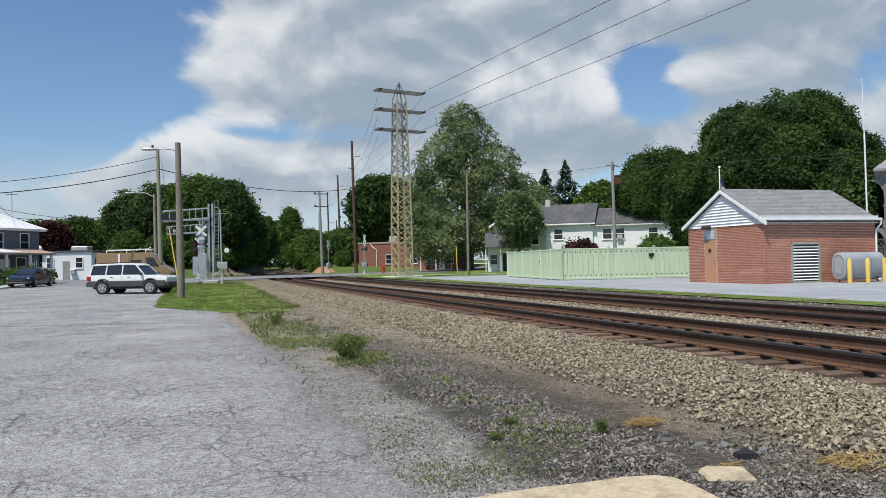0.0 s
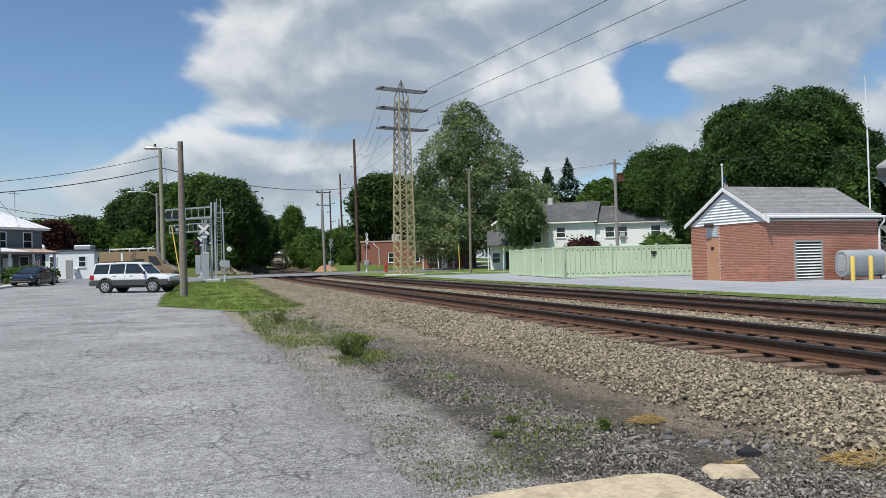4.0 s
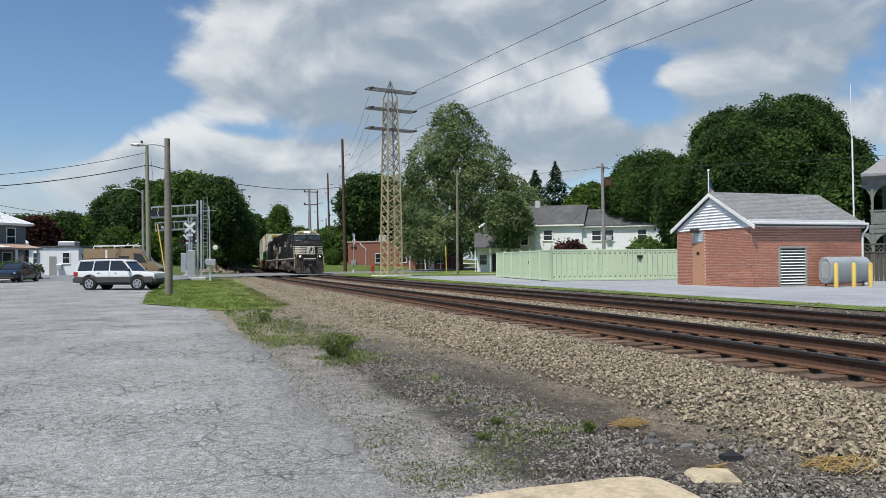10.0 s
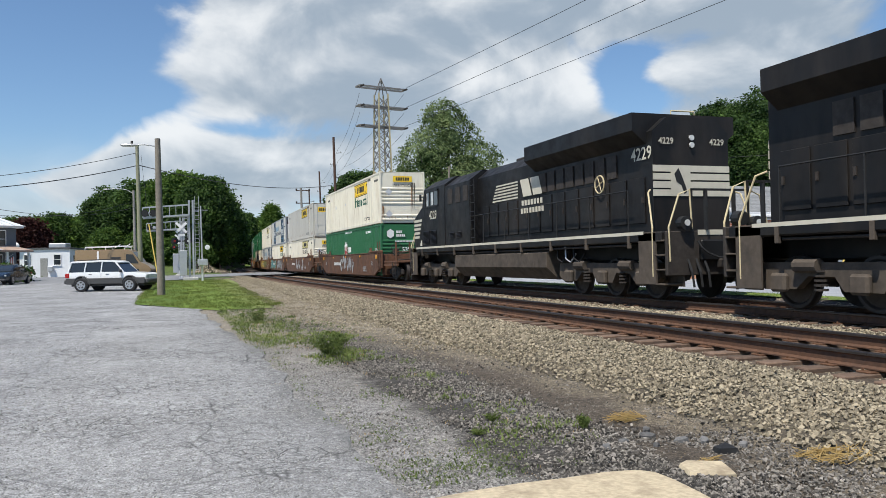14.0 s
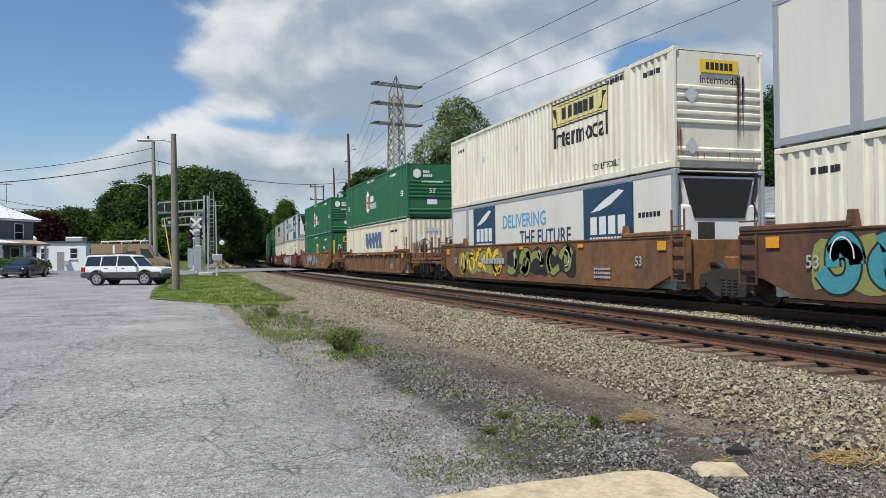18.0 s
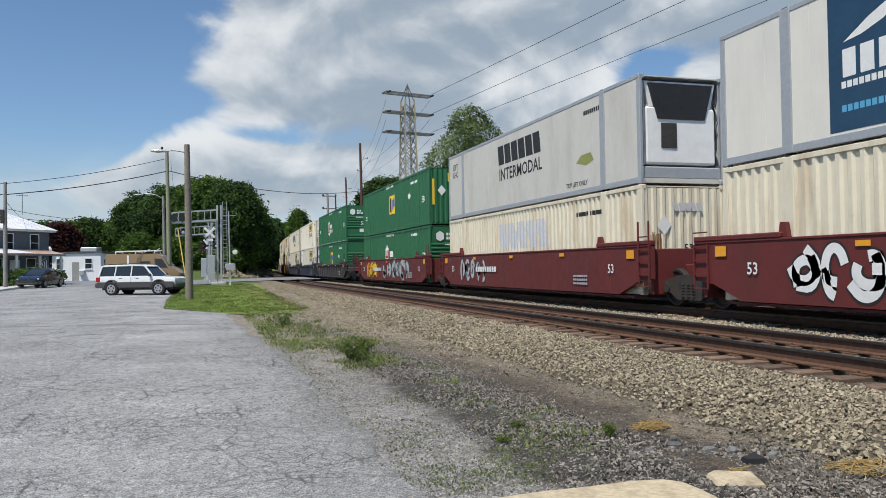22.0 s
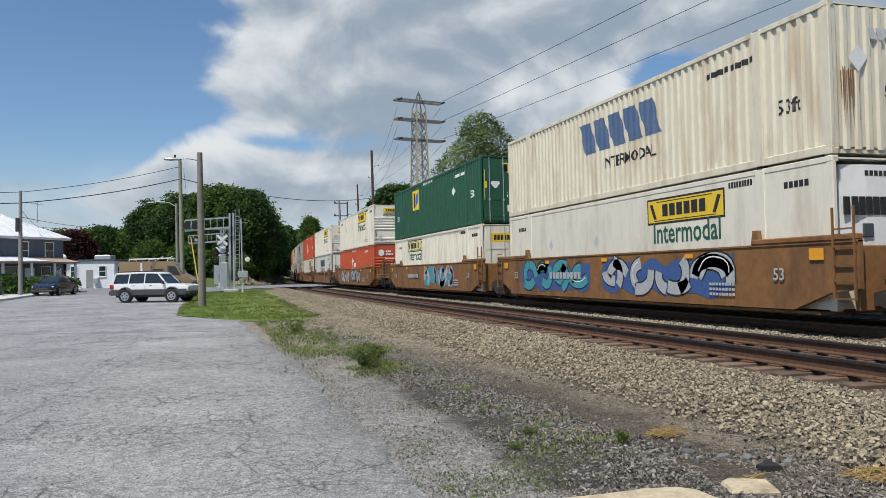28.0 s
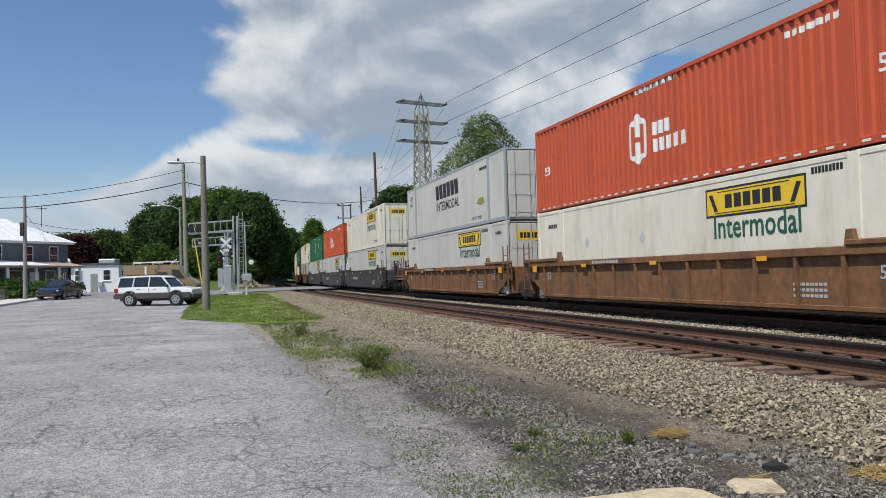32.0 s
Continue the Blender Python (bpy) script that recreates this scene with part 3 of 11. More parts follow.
def lettering(name, words, size, mat, parent, at, squeeze=1.0):
    """Raised letters, 3 mm thick. at: the pose of the middle of the line."""
    key = (words, mat.name)
    if key not in LETTERS:
        cu = bpy.data.curves.new(name, "FONT")
        cu.body, cu.size, cu.align_x, cu.align_y, cu.extrude = words, 1.0, "CENTER", "CENTER", 0.0
        cu.resolution_u, cu.offset = 2, 0.014
        tmp = new("lettering", cu)
        bpy.context.view_layer.update()
        me = bpy.data.meshes.new_from_object(tmp.evaluated_get(bpy.context.evaluated_depsgraph_get()))
        bpy.data.objects.remove(tmp)
        me.materials.clear()
        me.materials.append(mat)
        LETTERS[key] = me
    ob = new(name, LETTERS[key])
    ob.parent = parent
    ob.matrix_basis = at @ Matrix.Diagonal((size * squeeze, size, 1, 1))
    return ob


def ridged(count, pitch, depth, z0, z1, x, y0):
    """A corrugated sheet at x, drawn out along y, its ribs upright."""
    s = Shape()
    pts = []
    for i in range(count):
        y = y0 + i * pitch
        pts += [(x, y), (x, y + pitch * 0.32), (x + depth, y + pitch * 0.5), (x + depth, y + pitch * 0.82)]
    pts.append((x, y0 + count * pitch))
    s.loft([[(a, b, z0) for a, b in pts], [(a, b, z1) for a, b in pts]], closed=False, caps=False)
    return s


# ---- the lie of the land ----
RAIL_Z, TRACK_FAR, TRACK_NEAR, BEND_Y, BEND = 0.43, 12.2255, 7.959, 38.37, 0.6385e-3


def bend(y):
    """How far the tracks have swung to the right at y."""
    return BEND * (y - BEND_Y) ** 2 / 2 if y > BEND_Y else 0.0


def smooth(u):
    u = min(1.0, max(0.0, u))
    return u * u * (3 - 2 * u)


def ground_z(x, y):
    left = 0.38 * smooth((y - 15) / 60)
    right = 0.40 + 0.55 * smooth((y - 85) / 45) * smooth((x - 24) / 20)
    t = x - bend(y)
    z = left + (right - left) * smooth((t - 9.5) / 3.5)
    if y > 108:                                     # the cutting beyond the crossing
        deep = smooth((y - 108) / 22)
        z += deep * (2.6 * smooth((7.2 - t) / 6.0) + 1.9 * smooth((t - 15.4) / 5.0) * smooth((70 - x) / 40))
    return z

# ---- ground, roads, tracks ----
def sheet(name, xs, ys, mat, lift, label="", shift=False, height=None):
    """A sheet over the ground between the x lines of every y. xs: a function of y that gives the x's of one row."""
    rows = []
    for y in ys:
        rows.append([(x + (bend(y) if shift else 0), y, (height(x, y) if height else ground_z(x + (bend(y) if shift else 0), y)) + lift) for x in xs(y)])
    return structure(name, Shape().loft(rows, closed=False, caps=False), mat, label, smooth=True)


def spread(a, b, n):
    return [a + (b - a) * i / n for i in range(n + 1)]


ground_xs = [-3000, -1200, -500, -250, -140, -90, -60, -40, -28, -20, -14, -10, -7, -4, -2, 0, 1, 2, 3, 4, 5, 6, 7, 8.5, 9.5, 10.5, 11.5, 12.5, 13.5, 14.5, 15.2, 16, 17, 18, 19, 20, 21, 22, 23, 24, 25, 27, 29, 34, 40, 48, 60, 75, 95, 130, 180, 260, 500, 1200, 3000]
ground_ys = [-3000, -1000, -500, -200, -80, -30, -10, 0, 8, 15, 22, 30, 38, 46, 54, 62, 70, 78, 86, 94, 102, 108, 113, 118, 124, 130, 138, 148, 160, 180, 210, 260, 330, 450, 800, 1500, 3000]


def under_tracks(x, y):
    """The earth lies lower under the ballast of the two tracks."""
    t = x - bend(y)
    return ground_z(x, y) - 0.32 * smooth((t - 4.7) / 0.8) * smooth((14.6 - t) / 0.8)


sheet("ground", lambda y: ground_xs, ground_ys, EARTH, -0.03, "grassy earth that runs out to the horizon", height=under_tracks)
def off_slab(x, y):
    """Nothing is heaped on the concrete slab."""
    return max(smooth((y - 4.80) / 0.35), smooth((x - 3.18) / 0.2))


def cinder_ridge(x, y):
    """A low mound of dark cinders that runs beside the asphalt."""
    c = 3.0 if y < 8 else 3.0 - 0.015 * (y - 8)
    return off_slab(x, y) * 0.075 * math.exp(-((x - c) / 0.55) ** 2) * smooth((20 - y) / 4) * (0.75 + 0.5 * noise.noise(Vector((x * 1.6, y * 0.9, 5.0))))


near_ys = spread(-12, 40, 52) + spread(42, 100, 29)
edge_wobble = lambda y: 0.07 * math.sin(y * 1.9) + 0.05 * math.sin(y * 4.7 + 1) + 0.04 * math.sin(y * 9.1)
sheet("cinder_strip", lambda y: spread(-1.8, 6.2, 34), spread(-12, 62, 220), CINDERS, 0.0, "dark cinders, dirt and gravel beside the tracks",
      height=lambda x, y: ground_z(x, y) + off_slab(x, y) * 0.035 * smooth((x - 1.5) / 0.6) * noise.noise(Vector((x * 1.3, y * 1.1, 3.0))) + cinder_ridge(x, y))


def lot_edge(y):
    return 1.40 + edge_wobble(y) if y < 13 else 1.40 - 0.5 * smooth((y - 13) / 12) + edge_wobble(y)


def lot_right(y):
    if y < 25:
        return lot_edge(y)
    if y < 31:
        return min(lot_edge(y), -1.0 + (31 - y) * 0.55)
    return -1.30 - 0.15 * smooth((y - 30) / 10) + 0.4 * edge_wobble(y)


sheet("asphalt_lot", lambda y: [-60, -40, -28, -20] + spread(-16, lot_right(y), 18), spread(-12, 64, 120), ASPHALT, 0.02, "old cracked grey asphalt with worn patches")
sheet("asphalt_apron", lambda y: [-60, -40, -28, -20, -12.3] + spread(-10, 0.4 + (y - 64) * 0.35, 8), spread(64, 76, 6), ROAD, 0.018, "grey asphalt where the lot meets the street")


def band(name, path, width, mat, lift, label, steps=40):
    """A road along a bent line of the plan."""
    pts = []
    for (ax, ay), (bx, by) in zip(path, path[1:]):
        pts += [(ax + (bx - ax) * i / steps, ay + (by - ay) * i / steps) for i in range(steps)]
    pts.append(path[-1])
    rows = []
    for i, (x, y) in enumerate(pts):
        a, b = pts[max(0, i - 1)], pts[min(len(pts) - 1, i + 1)]
        d = Vector((b[0] - a[0], b[1] - a[1])).normalized()
        row = []
        for w in spread(-width / 2, width / 2, 6):
            X, Y = x - d.y * w, y + d.x * w
            t = X - bend(Y)
            flat = max(0.0, min(1.0, min(t - 4.6, 16.0 - t) / 1.2)) if 4.6 < t < 16.0 else 0.0
            z = ground_z(X, Y) * (1 - flat) + (RAIL_Z - 0.012) * flat
            row.append((X, Y, z + lift))
        rows.append(row)
    return structure(name, Shape().loft(rows, closed=False, caps=False), mat, label, smooth=True)


band("crossing_road", [(-70, 64), (-12, 77.5), (8, 83.5), (24, 95), (55, 107), (130, 116)], 17.0, ROAD, 0.012, "grey road over the level crossing")
band("side_street", [(-11.5, 60), (-11.0, 90), (-16, 200)], 9.0, ROAD, 0.008, "grey street that runs on past the houses")
sheet("far_kerb", lambda y: [-12.62, -12.6, -12.3, -12.28], spread(20, 76, 14), PALE_CONCRETE, 0.0, "pale concrete kerb",
      height=lambda x, y: ground_z(x, y) + (0.15 if -12.61 < x < -12.29 else -0.05))
sheet("far_pavement", lambda y: [-15.5, -14, -12.62], spread(20, 76, 14), PALE_CONCRETE, 0.14, "pale concrete pavement before the houses")
def seam(name, path, width, label, colour_mat):
    """A thin tarred line on the lot along a bent path."""
    rows, r_ = [], random.Random(len(path))
    for (ax, ay), (bx, by) in zip(path, path[1:]):
        n = max(2, int(math.hypot(bx - ax, by - ay) / 0.25))
        d = Vector((bx - ax, by - ay)).normalized()
        for i in range(n):
            x, y = ax + (bx - ax) * i / n + r_.uniform(-0.03, 0.03), ay + (by - ay) * i / n + r_.uniform(-0.03, 0.03)
            w = width * r_.uniform(0.3, 1.0) / 2
            rows.append([(x - d.y * w, y + d.x * w, ground_z(x, y) + 0.024), (x + d.y * w, y - d.x * w, ground_z(x, y) + 0.024)])
    structure(name, Shape().loft(rows, closed=False, caps=False), colour_mat, label)


seam("lot_seam", [(-14.0, 26.2), (-5.0, 23.97), (-2.08, 23.2), (0.6, 22.2)], 0.40, "dark uneven joint between two pours of asphalt", TAR)
seam("lot_seam", [(-13.0, 31.0), (-6.9, 31.2), (-1.4, 29.4)], 0.22, "dark patched line across the asphalt", TAR)
seam("lot_crack", [(-1.9, 22.9), (-1.75, 18.0), (-1.9, 14.3), (-2.0, 10.5), (-2.3, 8.0)], 0.035, "long open crack in the asphalt", TAR)
# the island of lawn at the crossing
sheet("lawn", lambda y: spread(-1.35 + (0.0 if y > 31 else (31 - y) * 0.55), 3.2 + 0.8 * smooth((y - 36) / 18), 10), spread(26.2, 61.5, 40), LAWN, 0.022, "mown lawn by the level crossing",
      height=lambda x, y: ground_z(x, y) + 0.04 * smooth((y - 27) / 4) * smooth((61.5 - y) / 2) * smooth((x + 1.45) / 0.5))
# Dark brown sheets over the grass: the tree shade along the line, put into colour.
SHADE_FLOOR = layered_ground("shade_brown_floor", [(-99, (0.060, 0.046, 0.030)), (6, (0.075, 0.060, 0.040)), (40, (0.050, 0.042, 0.028))], 1.5, 0.5, bump=1.0, bump_scale=14.0, speckle=0.5)
sheet("wood_floor", lambda y: spread(-34, 4.5, 16), spread(119, 330, 60), SHADE_FLOOR, 0.03, "floor of the railway wood, coloured dark brown for tree shade", shift=True)
sheet("wood_floor", lambda y: spread(15.0, 34, 8), spread(134, 330, 50), SHADE_FLOOR, 0.03, "bank across the tracks, coloured dark brown for tree shade", shift=True)
sheet("pale_lot", lambda y: [15.0 + 0.9 * smooth((y - 30) / 30) * 1.0, 17, 19, 22, 26, 32, 45, 60], spread(-60, 63, 60), LOT, 0.015, "smooth pale grey lot across the tracks", shift=False)
sheet("verge", lambda y: spread(14.2, 15.4 + 0.9 * smooth((y - 30) / 30), 5), spread(-60, 70, 70), LAWN, 0.03, "strip of mown grass along the far track")
sheet("tower_lawn", lambda y: spread(15.2, 30, 8), spread(60.5, 84, 16), LAWN, 0.02, "lawn round the power-line tower")
sheet("corner_lawn", lambda y: spread(30, 62, 10), spread(63, 96, 16), LAWN, 0.02, "shaded lawn under the big tree")
band("lot_path", [(20.5, 70.5), (34, 68.0), (52, 72)], 1.3, PALE_CONCRETE, 0.035, "pale concrete path")
band("brick_house_pavement", [(33, 117.5), (58, 113.5), (95, 118)], 1.6, PALE_CONCRETE, 0.10, "raised pale pavement before the brick building")

# ballast bed under both tracks: a low embankment
BED = [(4.75, 0.02), (5.6, 0.13), (6.3, 0.185), (6.7, 0.185), (9.2, 0.18), (9.75, 0.20), (10.35, 0.20), (10.9, 0.19), (13.5, 0.20), (13.9, 0.29), (14.25, 0.42), (14.6, 0.43)]


def bed_z(t, y):
    base = [(a, b) for a, b in BED]
    for (a, za), (b, zb) in zip(base, base[1:]):
        if a <= t <= b:
            z = za + (zb - za) * (t - a) / (b - a)
            low = ground_z(t + bend(y), y)
            return max(z, low + 0.0) if t < 6 else z
    return 0.02


bed_ys = spread(-400, -20, 40) + spread(-14, 40, 110) + spread(42, 130, 44) + spread(138, 420, 40)
bed_ts = [4.6, 4.9, 5.2, 5.6, 6.0, 6.35, 6.7, 7.2, 7.7, 8.2, 8.7, 9.2, 9.75, 10.35, 10.9, 11.4, 12.2, 13.0, 13.5, 13.9, 14.25, 14.6]
sheet("ballast_bed", lambda y: bed_ts, bed_ys, BALLAST_BED, 0.0, "bed under the tracks, coloured dark for the shade between the stones", shift=True,
      height=lambda x, y: bed_z(x, y) + 0.03 * noise.noise(Vector((x * 2.1, y * 1.7, 1.0))) if x > 4.7 else ground_z(x, y) - 0.02)


def railway(name, centre, label):
    track = thing(name, label, "railway track", "pair of railway tracks")
    ys = [-430, -120, -30, 0, 15, 30, 38.4] + spread(44, 420, 94)
    head = [(-0.036, -0.010), (-0.030, 0.0), (0.030, 0.0), (0.036, -0.010), (0.036, -0.036), (-0.036, -0.036)]
    web = [(-0.034, -0.036), (-0.009, -0.052), (-0.010, -0.145), (-0.072, -0.165), (-0.072, -0.180), (0.072, -0.180), (0.072, -0.165), (0.010, -0.145), (0.009, -0.052), (0.034, -0.036)]
    for side in (-0.7535, 0.7535):
        for piece, outline, mat, lab in (("rail", web, RAIL_SIDE, "rust-brown steel rail"), ("rail_head", head, RAIL_TOP, "dull worn rail head")):
            s = Shape().loft([[(centre + bend(y) + side + a, y, RAIL_Z + b) for a, b in outline] for y in ys])
            part(piece, s, mat, track, lab)
    return track


near_track = railway("near_track", TRACK_NEAR, "rusty railway track on wooden ties, unused at the moment")
far_track = railway("far_track", TRACK_FAR, "rusty railway track on wooden ties that the train runs on")

# ---- the freight train ----
SPEED, T_REF = 21.894, 20.0


def track_pose(s, z=RAIL_Z):
    """The pose on the far track at s metres along it: x across, y away from the camera along the rails."""
    if s <= BEND_Y:
        return pose(TRACK_FAR, s, z)
    th = BEND * (s - BEND_Y)
    return pose(TRACK_FAR + (1 - math.cos(th)) / BEND, BEND_Y + math.sin(th) / BEND, z, 0, 0, -math.degrees(th))


MOVING = []


def rolling(ob, offset, lift=0.0):
    """Remember a thing that rides on the train. offset: where it is on the track at T_REF."""
    MOVING.append((ob, offset, lift))
    ob.matrix_basis = track_pose(offset + SPEED * T_REF, RAIL_Z + lift)
    return ob


BOX_L, BOX_W, BOX_H = 16.15, 2.59, 2.88
PAINT = {
    "white": material("white_container_paint", (0.74, 0.695, 0.575), 0.5, vary=0.04, grain=3, stain=(0.44, 0.36, 0.25), stain_amount=0.5, stain_scale=1.8, bump=0.06, streak=1),
    "cream": material("cream_container_paint", (0.69, 0.635, 0.49), 0.5, vary=0.05, grain=3, stain=(0.40, 0.27, 0.15), stain_amount=0.6, stain_scale=1.7, bump=0.06, streak=1),
    "grey": material("pale_grey_container_paint", (0.58, 0.56, 0.50), 0.45, vary=0.04, grain=3, stain=(0.36, 0.31, 0.25), stain_amount=0.35, stain_scale=1.2, bump=0.05, streak=1),
    "silver": material("clean_white_panel", (0.72, 0.685, 0.60), 0.4, vary=0.03, grain=2, stain=(0.5, 0.5, 0.5), stain_amount=0.3, bump=0.03, streak=1),
    "green": material("green_container_paint", (0.022, 0.125, 0.050), 0.5, vary=0.08, grain=3, stain=(0.035, 0.10, 0.06), stain_amount=0.5, stain_scale=1.3, bump=0.06, streak=1),
    "deepgreen": material("deep_green_container_paint", (0.016, 0.085, 0.042), 0.5, vary=0.08, grain=3, stain=(0.03, 0.07, 0.05), stain_amount=0.5, bump=0.06, streak=1),
    "orange": material("orange_red_container_paint", (0.50, 0.085, 0.030), 0.5, vary=0.07, grain=3, stain=(0.33, 0.07, 0.035), stain_amount=0.5, stain_scale=1.3, bump=0.06, streak=1),
}
POST_GREY = material("grey_container_post", (0.36, 0.38, 0.40), 0.5, metal=0.2, vary=0.1, bump=0.05)
UNIT_GREY = material("dark_grey_unit_panel", (0.06, 0.07, 0.08), 0.5, vary=0.08, bump=0.04)
CAST_DARK = material("dark_corner_casting", (0.06, 0.055, 0.05), 0.7, metal=0.4, vary=0.2, bump=0.1)
SOOT = material("soot_run", (0.10, 0.085, 0.07), 0.95, vary=0.3, grain=4, bump=0.1)
RUST_STREAK = material("rust_streak", (0.30, 0.16, 0.075), 0.9, vary=0.3, grain=4, bump=0.1)
INK = {
    "yellow": material("yellow_sign_paint", (0.78, 0.52, 0.03), 0.5, vary=0.05, stain=(0.6, 0.42, 0.08), stain_amount=0.25, bump=0),
    "dull_yellow": material("faded_yellow_sign_paint", (0.62, 0.55, 0.24), 0.6, vary=0.08, stain=(0.55, 0.53, 0.4), bump=0),
    "black": material("black_ink", (0.022, 0.022, 0.022), 0.6, vary=0.1, bump=0),
    "green": material("dark_green_ink", (0.02, 0.10, 0.07), 0.6, vary=0.1, bump=0),
    "blue": material("slate_blue_ink", (0.075, 0.125, 0.23), 0.6, vary=0.12, stain=(0.2, 0.24, 0.3), bump=0),
    "navy": material("navy_panel", (0.018, 0.055, 0.105), 0.45, vary=0.08, stain=(0.03, 0.09, 0.15), bump=0),
    "sky": material("sky_blue_ink", (0.10, 0.35, 0.55), 0.55, vary=0.05, bump=0),
    "white": material("white_ink", (0.74, 0.74, 0.72), 0.55, vary=0.06, stain=(0.5, 0.5, 0.48), stain_amount=0.3, bump=0),
    "red": material("dark_red_ink", (0.32, 0.05, 0.05), 0.6, vary=0.08, bump=0),
    "royal": material("royal_blue_ink", (0.05, 0.13, 0.45), 0.6, vary=0.08, bump=0),
    "faded": material("faded_grey_ink", (0.50, 0.51, 0.53), 0.6, vary=0.1, bump=0),
    "amber": material("amber_reflector", (0.75, 0.33, 0.02), 0.4, vary=0.08, bump=0),
    "teal": material("teal_spray", (0.06, 0.28, 0.32), 0.6, vary=0.15, bump=0),
    "violet": material("blue_spray", (0.045, 0.10, 0.26), 0.6, vary=0.15, bump=0),
    "flame": material("orange_spray", (0.72, 0.22, 0.03), 0.6, vary=0.15, bump=0),
    "olive": material("olive_spray", (0.26, 0.27, 0.08), 0.6, vary=0.15, bump=0),
    "pink": material("pink_spray", (0.55, 0.13, 0.22), 0.6, vary=0.15, bump=0),
    "ash": material("grey_spray", (0.40, 0.41, 0.42), 0.6, vary=0.2, bump=0),
}
OUT = 1.286        # the plane of painted marks beside a container or car, from its middle


def marks(name, polys, mat, parent, out=OUT, label=""):
    """Flat painted marks on the side that faces the camera: outlines in (y, z), y towards the train's end."""
    if name == "name_blocks":
        return [marks("name_block", [poly], mat, parent, out, label) for poly in polys][0]
    s = Shape()
    for poly in polys:
        k = len(s.v)
        s.v += [(-out, y, z) for y, z in poly]
        s.f.append(tuple(range(k, k + len(poly))))
    me = bpy.data.meshes.new(name)
    me.from_pydata(s.v, [], s.f)
    me.materials.append(mat)
    ob = part(name, me, mat, parent, label)
    return tagged(ob, label, kind="stuff") if name in ("stencil", "sign_lettering", "sign_line", "dash_row") else ob


def end_marks(name, polys, mat, parent, y, label=""):
    """The same on an end: outlines in (x, z)."""
    if name == "name_blocks":
        return [end_marks("name_block", [poly], mat, parent, y, label) for poly in polys][0]
    s = Shape()
    for poly in polys:
        k = len(s.v)
        s.v += [(a, y, b) for a, b in poly]
        s.f.append(tuple(range(k, k + len(poly))))
    me = bpy.data.meshes.new(name)
    me.from_pydata(s.v, [], s.f)
    me.materials.append(mat)
    ob = part(name, me, mat, parent, label)
    return tagged(ob, label, kind="stuff") if name in ("stencil", "sign_lettering", "sign_line", "dash_row") else ob


def rect(a, b, c, d):
    return [(a, b), (c, b), (c, d), (a, d)]


def side_words(words, size, mat, parent, y, z, out=OUT, squeeze=1.0):
    """Words on the side that faces the camera, read from the left of it, which is the train's end."""
    m = Matrix.Translation((-out - 0.002, y, z)) @ Matrix(((0, 0, -1, 0), (-1, 0, 0, 0), (0, 1, 0, 0), (0, 0, 0, 1)))
    return lettering("lettering", words, size, mat, parent, m, squeeze)


def front_words(words, size, mat, parent, x, z, y, squeeze=1.0):
    m = Matrix.Translation((x, y, z)) @ Matrix(((1, 0, 0, 0), (0, 0, -1, 0), (0, 1, 0, 0), (0, 0, 0, 1)))
    return lettering("lettering", words, size, mat, parent, m, squeeze)


# In a container: x across, y from its front end (0) to its rear, z from its floor.
BOX_MESHES = {}


def box_mesh(key, make, mat):
    if key not in BOX_MESHES:
        BOX_MESHES[key] = make().mesh(key[0], mat)
    return BOX_MESHES[key]


